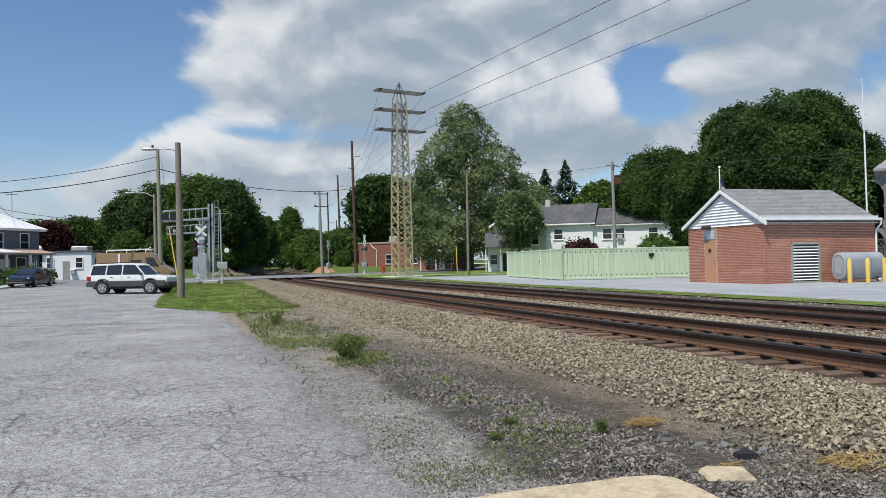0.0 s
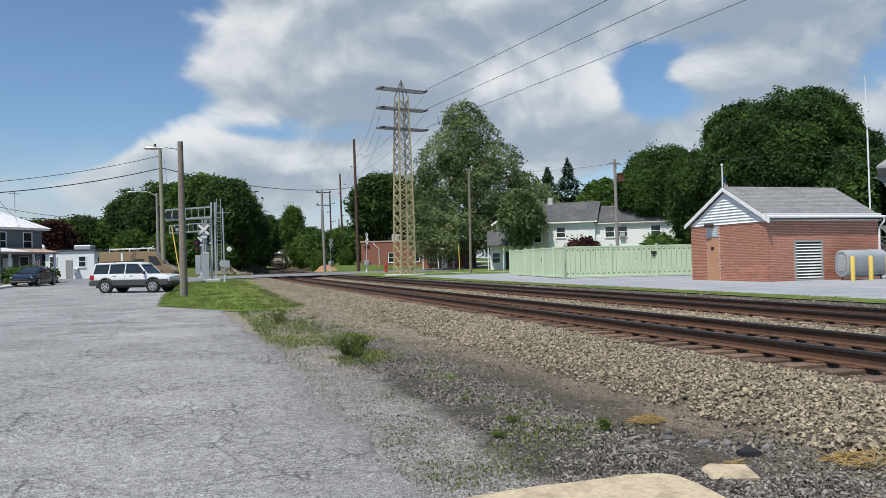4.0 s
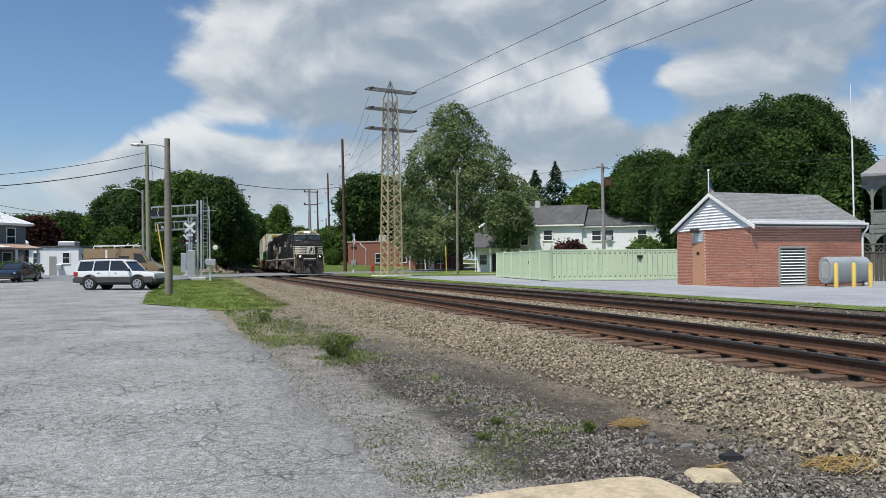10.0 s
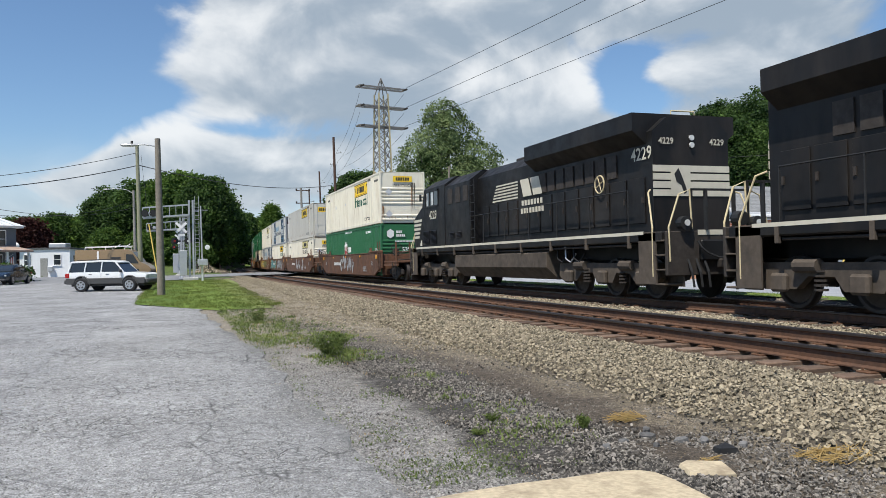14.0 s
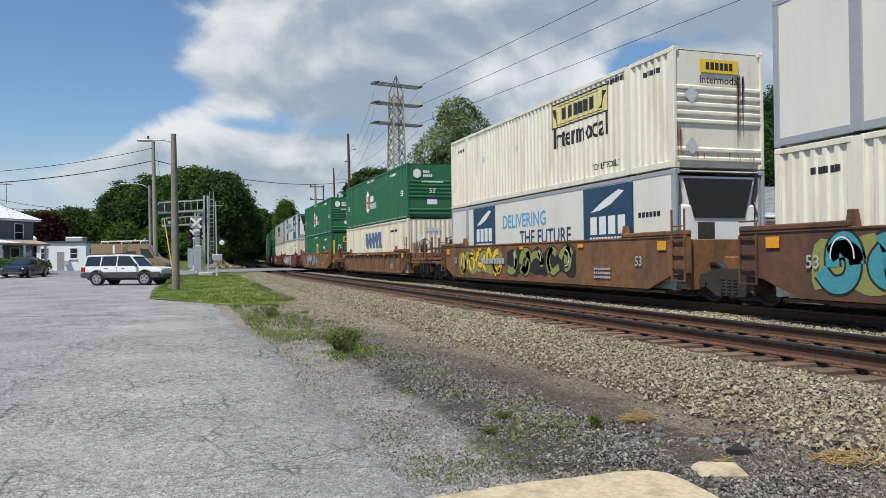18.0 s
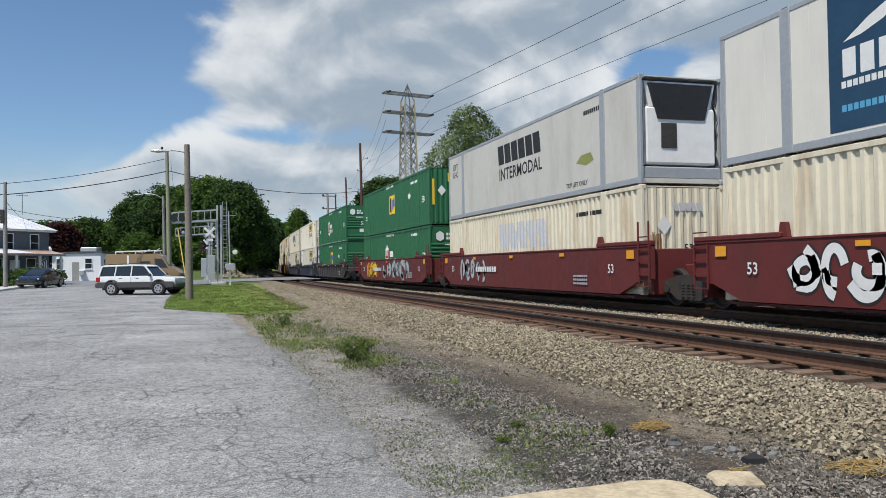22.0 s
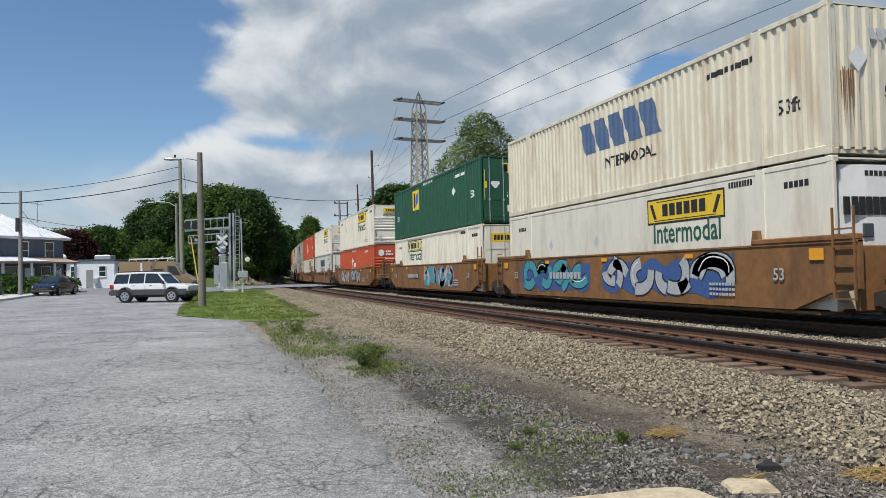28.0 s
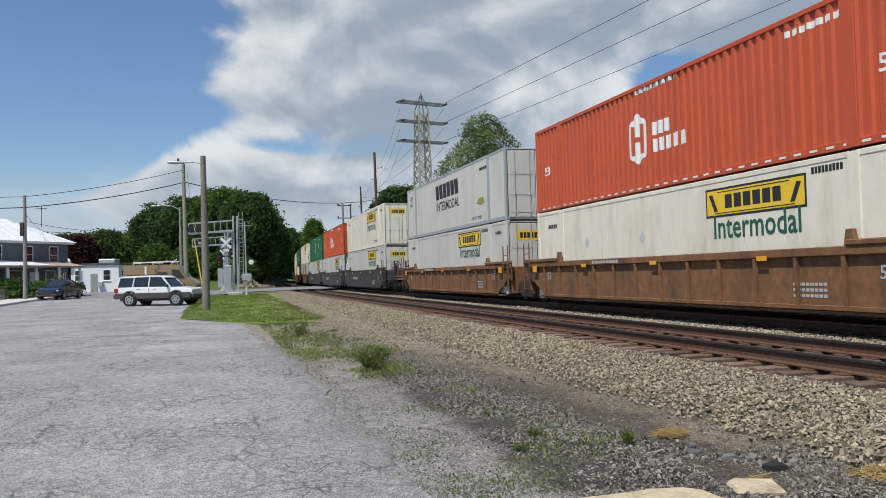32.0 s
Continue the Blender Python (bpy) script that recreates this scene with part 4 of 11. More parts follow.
def container(label, paint, style, front, rear_label=""):
    """style: ridged or panelled sides. front: ribs, upright, doors or reefer."""
    ob = thing("container", label, "container", "containers on the freight train")
    mat, half = PAINT[paint], BOX_W / 2
    posts = POST_GREY if front == "reefer" and paint == "silver" or style == "posted" else mat
    for sx, nm in ((-1, "side_wall"), (1, "side_wall")):
        if style == "ridged":
            make = lambda: ridged(57, 0.2775, 0.045, 0.16, BOX_H - 0.10, 0.0, 0.16)
            me = box_mesh(("side_ridged", paint), make, mat)
        else:
            def make():
                n = 13
                w = (BOX_L - 0.32) / n
                prof = []
                for i in range(n):
                    a, b = 0.16 + i * w + 0.006, 0.16 + (i + 1) * w - 0.006
                    prof += [(0.012, a - 0.006), (0.0, a), (0.0, b), (0.012, b + 0.006)]
                return Shape().prism(prof + [(0.03, BOX_L - 0.16), (0.03, 0.16)], 2, 0.16, BOX_H - 0.10)
            me = box_mesh(("side_panelled", paint), make, mat)
        w = part(nm, me, mat, ob)
        w.matrix_basis = Matrix.Translation((-half + 0.012, 0, 0)) if sx < 0 else Matrix.Translation((half - 0.012, BOX_L, 0)) @ pose(0, 0, 0, 0, 0, 180)
    part("roof", box_mesh(("roof", paint), lambda: Shape().box(-half + 0.05, half - 0.05, 0.05, BOX_L - 0.05, BOX_H - 0.06, BOX_H - 0.03), mat), mat, ob)
    part("floor_frame", box_mesh(("floor_frame", paint), lambda: Shape().box(-half + 0.06, half - 0.06, 0.06, BOX_L - 0.06, 0.03, 0.15), mat), mat, ob)
    rails = posts
    for sx in (-1, 1):
        part("bottom_rail", box_mesh(("bottom_rail", rails.name), lambda: Shape().slab(-0.03, 0.03, 0.1, BOX_L - 0.1, 0.02, 0.18, 0.01), rails), rails, ob).matrix_basis = Matrix.Translation((sx * (half - 0.03), 0, 0))
        part("top_rail", box_mesh(("top_rail", rails.name), lambda: Shape().slab(-0.03, 0.03, 0.1, BOX_L - 0.1, BOX_H - 0.12, BOX_H - 0.01, 0.01), rails), rails, ob).matrix_basis = Matrix.Translation((sx * (half - 0.03), 0, 0))
        for y in (0.08, BOX_L - 0.08, 1.98, BOX_L - 1.98):
            inner = 1 < y < BOX_L - 1
            part("post", box_mesh(("post", rails.name, inner), lambda: Shape().slab(-0.045, 0.045, -0.14 if inner else -0.08, 0.14 if inner else 0.08, 0.02, BOX_H - 0.02, 0.012), rails), rails, ob).matrix_basis = Matrix.Translation((sx * (half - 0.045 + (0.012 if inner else 0)), y, 0))
            for z in (0.0, BOX_H - 0.12):
                part("corner_casting", box_mesh(("casting", inner, rails.name), lambda: Shape().slab(-0.08, 0.08, -0.09, 0.09, 0, 0.12, 0.015), CAST_DARK if inner else rails), rails, ob).matrix_basis = Matrix.Translation((sx * (half - 0.075), y + (0.01 if y < 1 else (-0.01 if y > 15 else 0)), z))
    part("end_wall", box_mesh(("end_back", paint), lambda: Shape().box(-half + 0.06, half - 0.06, BOX_L - 0.06, BOX_L - 0.03, 0.1, BOX_H - 0.08), mat), mat, ob)
    if front == "ribs":
        def make():
            prof = [(0.05, 0.10)]
            for z in (0.22, 0.44, 1.12, 1.32, 1.52, 1.72, 1.92):
                prof += [(0.05, z - 0.07), (0.005, z - 0.03), (0.005, z + 0.03), (0.05, z + 0.07)]
            prof += [(0.05, BOX_H - 0.08), (0.075, BOX_H - 0.08), (0.075, 0.10)]
            s = Shape().prism(prof, 0, -half + 0.09, half - 0.09)
            return s
        part("end_wall", box_mesh(("end_ribs", paint), make, mat), mat, ob, "end wall with flat level ribs")
    elif front == "upright":
        def make():
            s = Shape()
            t = ridged(9, (BOX_W - 0.2) / 9, 0.04, 0.10, BOX_H - 0.08, 0.0, 0.0)
            s.add([(-half + 0.1 + b, 0.02 + a, c) for a, b, c in t.v], t.f)
            return s
        part("end_wall", box_mesh(("end_upright", paint), make, mat), mat, ob, "end wall with upright ribs")
    elif front == "doors":
        for sx in (-1, 1):
            me = box_mesh(("door", paint), lambda: Shape().slab(-0.575, 0.575, 0.02, 0.07, 0.12, BOX_H - 0.12, 0.01).box(-0.5, 0.5, 0.008, 0.02, 0.3, 0.7).box(-0.5, 0.5, 0.008, 0.02, 1.0, 1.5).box(-0.5, 0.5, 0.008, 0.02, 1.8, 2.5), mat)
            d = part("door", me, mat, ob)
            d.matrix_basis = Matrix.Translation((sx * 0.59, 0, 0))
            for x in (-0.3, 0.33):
                part("lock_rod", box_mesh(("rod",), lambda: Shape().rod((0, 0, 0.06), (0, 0, BOX_H - 0.06), 0.018).slab(-0.05, 0.05, -0.02, 0.02, 0.95, 1.05).slab(-0.03, 0.03, -0.02, 0.03, 0.3, 0.36).slab(-0.03, 0.03, -0.02, 0.03, 2.4, 2.46), GALVANISED), GALVANISED, d, "galvanised lock rod").matrix_basis = Matrix.Translation((x, -0.005, 0))
    elif paint == "white":
        part("cooling_unit", box_mesh(("round_unit",), lambda: Shape().loft([[(x, y, z) for x, y in ((-1.10, 0.36), (-1.04, 0.12), (-0.5, 0.03), (0.5, 0.03), (1.04, 0.12), (1.10, 0.36))] for z in (0.50, 2.72)]), WHITE), WHITE, ob, "white rounded cooling unit", smooth=False)
        part("side_panel", box_mesh(("unit_panel",), lambda: Shape().prism([(0.12, 0.62), (0.92, 0.50), (0.92, 2.40), (0.60, 2.44), (0.12, 2.30)], 1, 0.0, 0.06), UNIT_GREY), UNIT_GREY, ob, "dark grey side panel")
        for i in range(6):
            part("grille_cell", box_mesh(("unit_cell",), lambda: Shape().slab(-0.075, 0.075, 0.012, 0.04, -0.17, 0.17, 0.01), BLACK_PAINT), BLACK_PAINT, ob).matrix_basis = Matrix.Translation((-0.95 + i * 0.165, 0.0 if i else 0.03, 1.95))
        part("control_box", box_mesh(("unit_box",), lambda: Shape().slab(-0.12, 0.12, 0.0, 0.05, 1.36, 1.62, 0.015), UNIT_GREY), UNIT_GREY, ob, "small control box").matrix_basis = Matrix.Translation((-0.5, 0, 0))
        part("skirt", box_mesh(("unit_skirt",), lambda: Shape().slab(-1.2, 1.2, 0.06, 0.3, 0.14, 0.46, 0.03), mat), mat, ob)
        end_marks("stencil", word_blocks(0.0, 2.56, 1.1, 0.10, 10), INK["black"], ob, 0.026)
        for sx in (-1, 1):
            part("brace", box_mesh(("unit_brace",), lambda: Shape().bar((0, 0.10, 2.7), (0, 0.30, 1.5), 0.04).bar((0, 0.30, 1.5), (0, 0.10, 0.4), 0.04), mat), mat, ob).matrix_basis = Matrix.Translation((sx * 1.18, 0, 0))
    else:
        def shell():
            s = Shape().slab(-1.08, 1.08, 0.08, 0.40, 0.52, 2.05, 0.06)
            s.prism([(-0.95, 2.05), (0.95, 2.05), (1.1, 2.72), (-1.1, 2.72)], 1, 0.12, 0.34)
            return s
        part("cooling_unit", box_mesh(("reefer_shell",), shell, WHITE), WHITE, ob, "white cooling unit with rounded shroud")
        part("grille", box_mesh(("reefer_grille",), lambda: Shape().prism([(-0.72, 1.72), (0.72, 1.72), (0.98, 2.66), (-0.98, 2.66)], 1, 0.05, 0.14), BLACK_PAINT), BLACK_PAINT, ob, "black grille")
        part("panel", box_mesh(("reefer_panel",), lambda: Shape().slab(-0.62, -0.14, 0.055, 0.085, 0.95, 1.62, 0.03), CAST_DARK), CAST_DARK, ob, "dark control panel")
        part("skirt", box_mesh(("reefer_skirt",), lambda: Shape().slab(-1.2, 1.2, 0.06, 0.3, 0.14, 0.46, 0.03), POST_GREY), POST_GREY, ob)
        for sx in (-1, 1):
            part("ladder_frame", box_mesh(("reefer_ladder",), lambda: Shape().bar((0, 0.06, 0.5), (0, 0.06, 2.7), 0.03).bar((0, 0.36, 0.5), (0, 0.36, 2.7), 0.03).bar((0, 0.06, 0.6), (0, 0.36, 1.2), 0.03).bar((0, 0.36, 1.2), (0, 0.06, 1.8), 0.03).bar((0, 0.06, 1.8), (0, 0.36, 2.4), 0.03), POST_GREY), POST_GREY, ob).matrix_basis = Matrix.Translation((sx * 1.16, 0, 0))
    return ob


def word_blocks(y, z, width, height, n, gap=0.22, slant=0.0):
    """A run of upright blocks, where a name stands."""
    out, w = [], width / n
    for i in range(n):
        a = y + width / 2 - i * w - w * gap / 2
        b = a - w * (1 - gap)
        out.append([(a + slant, z - height / 2), (b + slant, z - height / 2), (b - slant, z + height / 2), (a - slant, z + height / 2)])
    return out


def streaks(x0, x1, z_top, fall, n, seed):
    """Thin runs of rust or dirt, each tapering as it goes down: outlines in (x, z)."""
    r = random.Random(seed)
    out = []
    for i in range(n):
        x, w, ln = r.uniform(x0, x1), r.uniform(0.012, 0.045), fall * r.uniform(0.35, 1.0)
        z = z_top + r.uniform(-0.05, 0.05)
        out.append([(x - w / 2, z), (x + w / 2, z), (x + w * 0.35, z - ln * 0.6), (x + w * 0.1, z - ln), (x - w * 0.1, z - ln), (x - w * 0.4, z - ln * 0.5)])
    return out


def dress(ob, look_, top, z0=0.0):
    """The marks of one fleet on a container. top: nothing hides its lower half."""
    def sign(y, z, w=3.3, h=0.86, ink="yellow"):
        marks("sign_border", [rect(y - w / 2, z - h / 2, y + w / 2, z + h / 2)], INK["black"], ob, OUT, "black border of a sign")
        marks("sign_panel", [rect(y - w / 2 + 0.05, z - h / 2 + 0.05, y + w / 2 - 0.05, z + h / 2 - 0.05)], INK[ink], ob, OUT + 0.003, "yellow sign panel")
        marks("sign_lettering", word_blocks(y, z + 0.01, w * 0.58, h * 0.46, 6), INK["black"], ob, OUT + 0.006)
        for k in (-1, 1):
            marks("scroll", [[(y + k * w * 0.36, z - h * 0.3), (y + k * w * 0.40, z - h * 0.3), (y + k * w * 0.46, z + h * 0.28), (y + k * w * 0.42, z + h * 0.3)]], INK["black"], ob, OUT + 0.006)
        marks("sign_line", [rect(y - w * 0.36, z + h * 0.34, y + w * 0.36, z + h * 0.37), rect(y - w * 0.40, z - h * 0.38, y + w * 0.40, z - h * 0.35)], INK["black"], ob, OUT + 0.006)

    def small(y, z, w=0.9, n=5, ink="black"):
        marks("stencil", word_blocks(y, z, w, 0.13, n), INK[ink], ob)

    low = 0.0 if top else 0.06
    if look_ in ("yellow", "yellow_low", "yellow_panel", "yellow_faded", "yellow_old"):
        zs = 2.27 if look_ != "yellow_low" else 2.20
        yc = 4.75 if look_ != "yellow_old" else 11.3
        sign(yc, zs + (0.0 if top else 0.10), 3.5 if top else 3.2, 0.78 if top else 0.66, ink="dull_yellow" if look_ in ("yellow_faded", "yellow_old") else "yellow")
        if look_ == "yellow_panel":
            marks("rust", streaks(1.86, 2.12, 2.74, 2.4, 14, 11) + streaks(0.1, 1.7, 0.5, 0.4, 10, 12) + streaks(4.0, 15.8, 0.45, 0.3, 26, 13), RUST_STREAK, ob, OUT + 0.001, "orange rust runs")
        else:
            side_words("Intermodal", 0.86 if top else 0.74, INK["black"] if look_ == "yellow_faded" else INK["green"], ob, yc - 0.05, zs - (0.73 if top else 0.48), squeeze=0.86)
        side_words("TOP LIFT ONLY", 0.24, INK["black"], ob, 3.2, 0.42, squeeze=0.9)
        small(2.62, 2.64, 0.8, 9)
        small(0.95, 2.45, 0.7, 5)
        small(14.9, 2.35, 0.7, 5)
        for y in (9.2, 12.4):
            marks("placard", [[(y, 1.5), (y + 0.16, 1.68), (y, 1.86), (y - 0.16, 1.68)]], INK["faded"], ob)
    elif look_ in ("slanted", "slanted_faded", "slanted_pale"):
        ink = INK["blue"] if look_ == "slanted" else INK["faded"]
        marks("name_blocks", word_blocks(7.9, 1.9, 4.3, 0.95, 5, 0.16, -0.17), ink, ob, OUT, "slanted blue name blocks" if look_ == "slanted" else "faded name blocks")
        if top:
            side_words("INTERMODAL", 0.44, INK["black"], ob, 7.3, 1.0)
        small(2.9, 2.32, 1.7, 8)
        side_words("53ft", 0.42, INK["black"], ob, 1.1, 1.1)
    elif look_ == "hex":
        y, z = 9.3, 1.42
        marks("hexagon", [[(y - 0.48, z - 0.42), (y, z - 0.66), (y + 0.48, z - 0.42), (y + 0.48, z + 0.42), (y, z + 0.72), (y - 0.48, z + 0.42)]], INK["white"], ob, OUT, "white hexagon emblem")
        ink = INK["red"] if "orange" not in ob["label"] else PAINT["orange"]
        marks("emblem_bars", [rect(y - 0.30, z - 0.40, y - 0.13, z + 0.40), rect(y + 0.13, z - 0.40, y + 0.30, z + 0.40), rect(y - 0.13, z - 0.06, y + 0.13, z + 0.08)], ink, ob, OUT + 0.003)
        marks("name_blocks", word_blocks(y - 1.15, z + 0.16, 0.85, 0.34, 3), INK["white"], ob, OUT, "white name blocks")
        marks("name_blocks", word_blocks(y - 1.5, z - 0.28, 1.5, 0.34, 5), INK["white"], ob)
        side_words("53'", 0.45, INK["white"], ob, 1.1, 1.35)
        side_words("53'", 0.40, INK["white"], ob, 15.2, 1.35)
        small(2.9, 2.52, 1.5, 7, "white")
        marks("stencil", word_blocks(8.4, 2.7, 1.9, 0.12, 13), INK["white"], ob)
        if top:
            marks("dash_row", [rect(0.3 + i * 0.42, 0.075, 0.5 + i * 0.42, 0.12) for i in range(37)], INK["white"], ob, OUT + 0.001, "row of white dashes")
    elif look_ == "square":
        y, z = (7.8, 1.6) if "barred" not in ob["label"] else (10.95, 2.0)
        marks("sign_panel", [rect(y - 0.68, z - 0.55, y + 0.68, z + 0.55)], INK["yellow"], ob, OUT, "yellow square sign")
        marks("sign_lettering", [rect(y + 0.15, z - 0.42, y + 0.55, z + 0.42)], INK["black"], ob, OUT + 0.003)
        marks("sign_lettering", [[(y + 0.05, z - 0.38), (y - 0.52, z - 0.1), (y - 0.55, z + 0.40), (y + 0.02, z + 0.25)]], INK["royal"], ob, OUT + 0.003)
        marks("placard", [[(3.9, 1.45), (4.12, 1.76), (3.9, 2.07), (3.68, 1.76)]], INK["white"], ob)
        side_words("53'", 0.45, INK["white"], ob, 1.1, 1.35)
        side_words("53'", 0.40, INK["white"], ob, 15.2, 1.2)
        small(2.9, 2.42, 1.7, 8, "white")
        marks("stencil", word_blocks(8.4, 2.7, 1.9, 0.12, 13), INK["white"], ob)
    elif look_ in ("navy_first", "navy_second"):
        blocks = ((2.2, 4.95), (11.0, 13.1)) if look_ == "navy_first" else ((1.8, 4.45), (11.2, 13.5))
        for a, b in blocks:
            marks("navy_panel", [rect(a, 0.22, b, BOX_H - 0.14)], INK["navy"], ob, OUT, "navy blue panel")
            m = (a + b) / 2
            w = (b - a) * 0.74
            lift = 0.0 if top else 0.25
            marks("name_blocks", word_blocks(m, 1.42 + lift, w, 0.5, 4, 0.25), INK["white"], ob, OUT + 0.004)
            marks("stencil", word_blocks(m, 1.04 + lift, w, 0.12, 12), INK["white"], ob, OUT + 0.004)
            marks("swoosh", [[(m + w * 0.45, 1.8 + lift), (m + w * 0.1, 2.1 + lift), (m - w * 0.3, 2.35 + lift), (m - w * 0.45, 2.3 + lift), (m - w * 0.1, 1.98 + lift), (m + w * 0.2, 1.84 + lift)]], INK["white"], ob, OUT + 0.004)
            marks("stencil", word_blocks(m, 0.62, w, 0.12, 12), INK["sky"], ob, OUT + 0.004)
        if look_ == "navy_first":
            side_words("EXCELLENCE", 0.66, INK["sky"], ob, 8.9, 1.85)
            side_words("THROUGH EXECUTION", 0.52, INK["navy"], ob, 8.0, 1.28)
        else:
            side_words("DELIVERING", 0.66, INK["sky"], ob, 8.7, 2.05)
            side_words("THE FUTURE", 0.66, INK["navy"], ob, 7.1, 1.45)
        small(1.1, 1.85, 1.0, 6)
        side_words("TOP LIFT ONLY", 0.2, INK["black"], ob, 1.1, 0.34)
    elif look_ == "block_name":
        marks("name_blocks", word_blocks(8.1, 2.08, 3.9, 0.72, 6, 0.14, -0.05), INK["black"], ob, OUT, "heavy black name blocks")
        side_words("INTERMODAL", 0.62, INK["black"], ob, 8.0, 1.32)
        if top:
            marks("leaf_mark", [[(2.5, 0.95), (3.0, 0.85), (3.6, 0.98), (3.3, 1.18), (2.7, 1.2)]], INK["olive"], ob)
        small(2.6, 2.4, 1.0, 8)
        side_words("53FT", 0.34, INK["black"], ob, 1.2 if not top else 15.2, 2.3)
        side_words("XHC", 0.34, INK["black"], ob, 1.2 if not top else 15.2, 1.95)
        side_words("TOP LIFT ONLY", 0.2, INK["black"], ob, 3.6, 0.34)
    return ob


def end_dress(ob, kind):
    if kind == "yellow":
        end_marks("sign_panel", [rect(-0.55, 2.30, 0.55, 2.62)], INK["yellow"], ob, 0.002, "yellow sign panel")
        end_marks("sign_lettering", word_blocks(0, 2.46, 0.8, 0.18, 6), INK["black"], ob, -0.001)
        front_words("Intermodal", 0.26, INK["black"], ob, 0, 2.12, 0.0)
        for x, z in ((-0.8, 1.75), (-0.8, 0.52)):
            end_marks("placard", [[(x, z - 0.22), (x + 0.2, z), (x, z + 0.22), (x - 0.2, z)]], INK["faded"], ob, -0.002)
        end_marks("rust", streaks(-1.22, -1.08, 0.95, 0.75, 6, 3) + streaks(0.5, 0.62, 2.0, 1.7, 3, 4) + streaks(-1.1, 1.1, 0.34, 0.2, 12, 5), RUST_STREAK, ob, -0.002, "rust streaks")
        end_marks("soot", streaks(0.52, 0.72, 2.25, 1.6, 9, 6), SOOT, ob, -0.001, "sooty run down the end")
    elif kind == "door_yellow":
        end_marks("sign_panel", [rect(-0.9, 2.1, 0.2, 2.5)], INK["yellow"], ob, 0.004, "yellow sign panel")
        end_marks("sign_lettering", word_blocks(-0.3, 2.3, 0.9, 0.22, 6), INK["black"], ob, 0.001)
    elif kind == "hex":
        for x0 in (-0.75,):
            end_marks("hexagon", [[(x0 - 0.2, 2.18), (x0, 2.06), (x0 + 0.2, 2.18), (x0 + 0.2, 2.46), (x0, 2.58), (x0 - 0.2, 2.46)]], INK["white"], ob, 0.002)
        end_marks("name_blocks", word_blocks(-0.25, 2.42, 0.36, 0.14, 3) + word_blocks(-0.17, 2.22, 0.52, 0.14, 5), INK["white"], ob, 0.002)
        front_words("53'", 0.34, INK["white"], ob, 0.1, 1.42, 0.0)
        end_marks("stencil", word_blocks(0.1, 1.9, 1.2, 0.07, 14), INK["white"], ob, 0.002)
        end_marks("data_plate", [rect(-0.2, 0.72, 0.35, 1.0)], INK["white"], ob, 0.045)
    elif kind == "square":
        end_marks("sign_panel", [rect(-0.3, 2.15, 0.25, 2.6)], INK["yellow"], ob, 0.012)
        end_marks("sign_lettering", [rect(-0.22, 2.22, -0.05, 2.54), rect(0.0, 2.24, 0.18, 2.5)], INK["black"], ob, 0.008)
        end_marks("placard", [[(-0.62, 1.45), (-0.40, 1.72), (-0.62, 1.98), (-0.84, 1.72)]], INK["white"], ob, 0.012)
        end_marks("warning_strip", [rect(-1.12, 1.0, -1.0, 2.3)], INK["yellow"], ob, 0.012)
        front_words("53'", 0.34, INK["white"], ob, 0.0, 1.2, 0.010)
        end_marks("data_plate", [rect(-0.1, 0.5, 0.3, 0.78)], INK["white"], ob, 0.012)
    elif kind == "plain":
        end_marks("name_blocks", word_blocks(0.1, 2.3, 0.9, 0.22, 5, 0.2, 0.04), INK["faded"], ob, 0.01)
        end_marks("placard", [[(-0.62, 1.55), (-0.40, 1.82), (-0.62, 2.08), (-0.84, 1.82)]], INK["white"], ob, 0.01)
        front_words("53ft", 0.3, INK["black"], ob, 0.2, 1.2, 0.006)
        end_marks("rust", streaks(-1.05, -0.6, 1.6, 1.3, 12, 7) + streaks(0.4, 1.1, 0.9, 0.7, 7, 8), RUST_STREAK, ob, 0.004, "rust streaks")
    return ob

def side_depth(y, z, wavy):
    """How far the container's side lies from its middle at (y, z): rails, posts, flat or corrugated sheet."""
    if z > BOX_H - 0.12 or z < 0.18:
        return 1.298
    if abs(y - 1.98) < 0.14 or abs(y - BOX_L + 1.98) < 0.14:
        return 1.309
    if not wavy or not 0.16 < y < BOX_L - 0.16:
        return 1.285
    u = ((y - 0.16) / 0.2775) % 1.0
    sunk = 0.0 if u <= 0.32 else (u - 0.32) / 0.18 if u < 0.5 else 1.0 if u <= 0.82 else (1.0 - u) / 0.18
    return 1.285 - 0.045 * sunk


SIDE_BREAKS = sorted([0.16 + (i + u) * 0.2775 for i in range(57) for u in (0.0, 0.32, 0.5, 0.82)] + [y + e for y in (1.98, BOX_L - 1.98) for e in (-0.1405, -0.1395, 0.1395, 0.1405)])


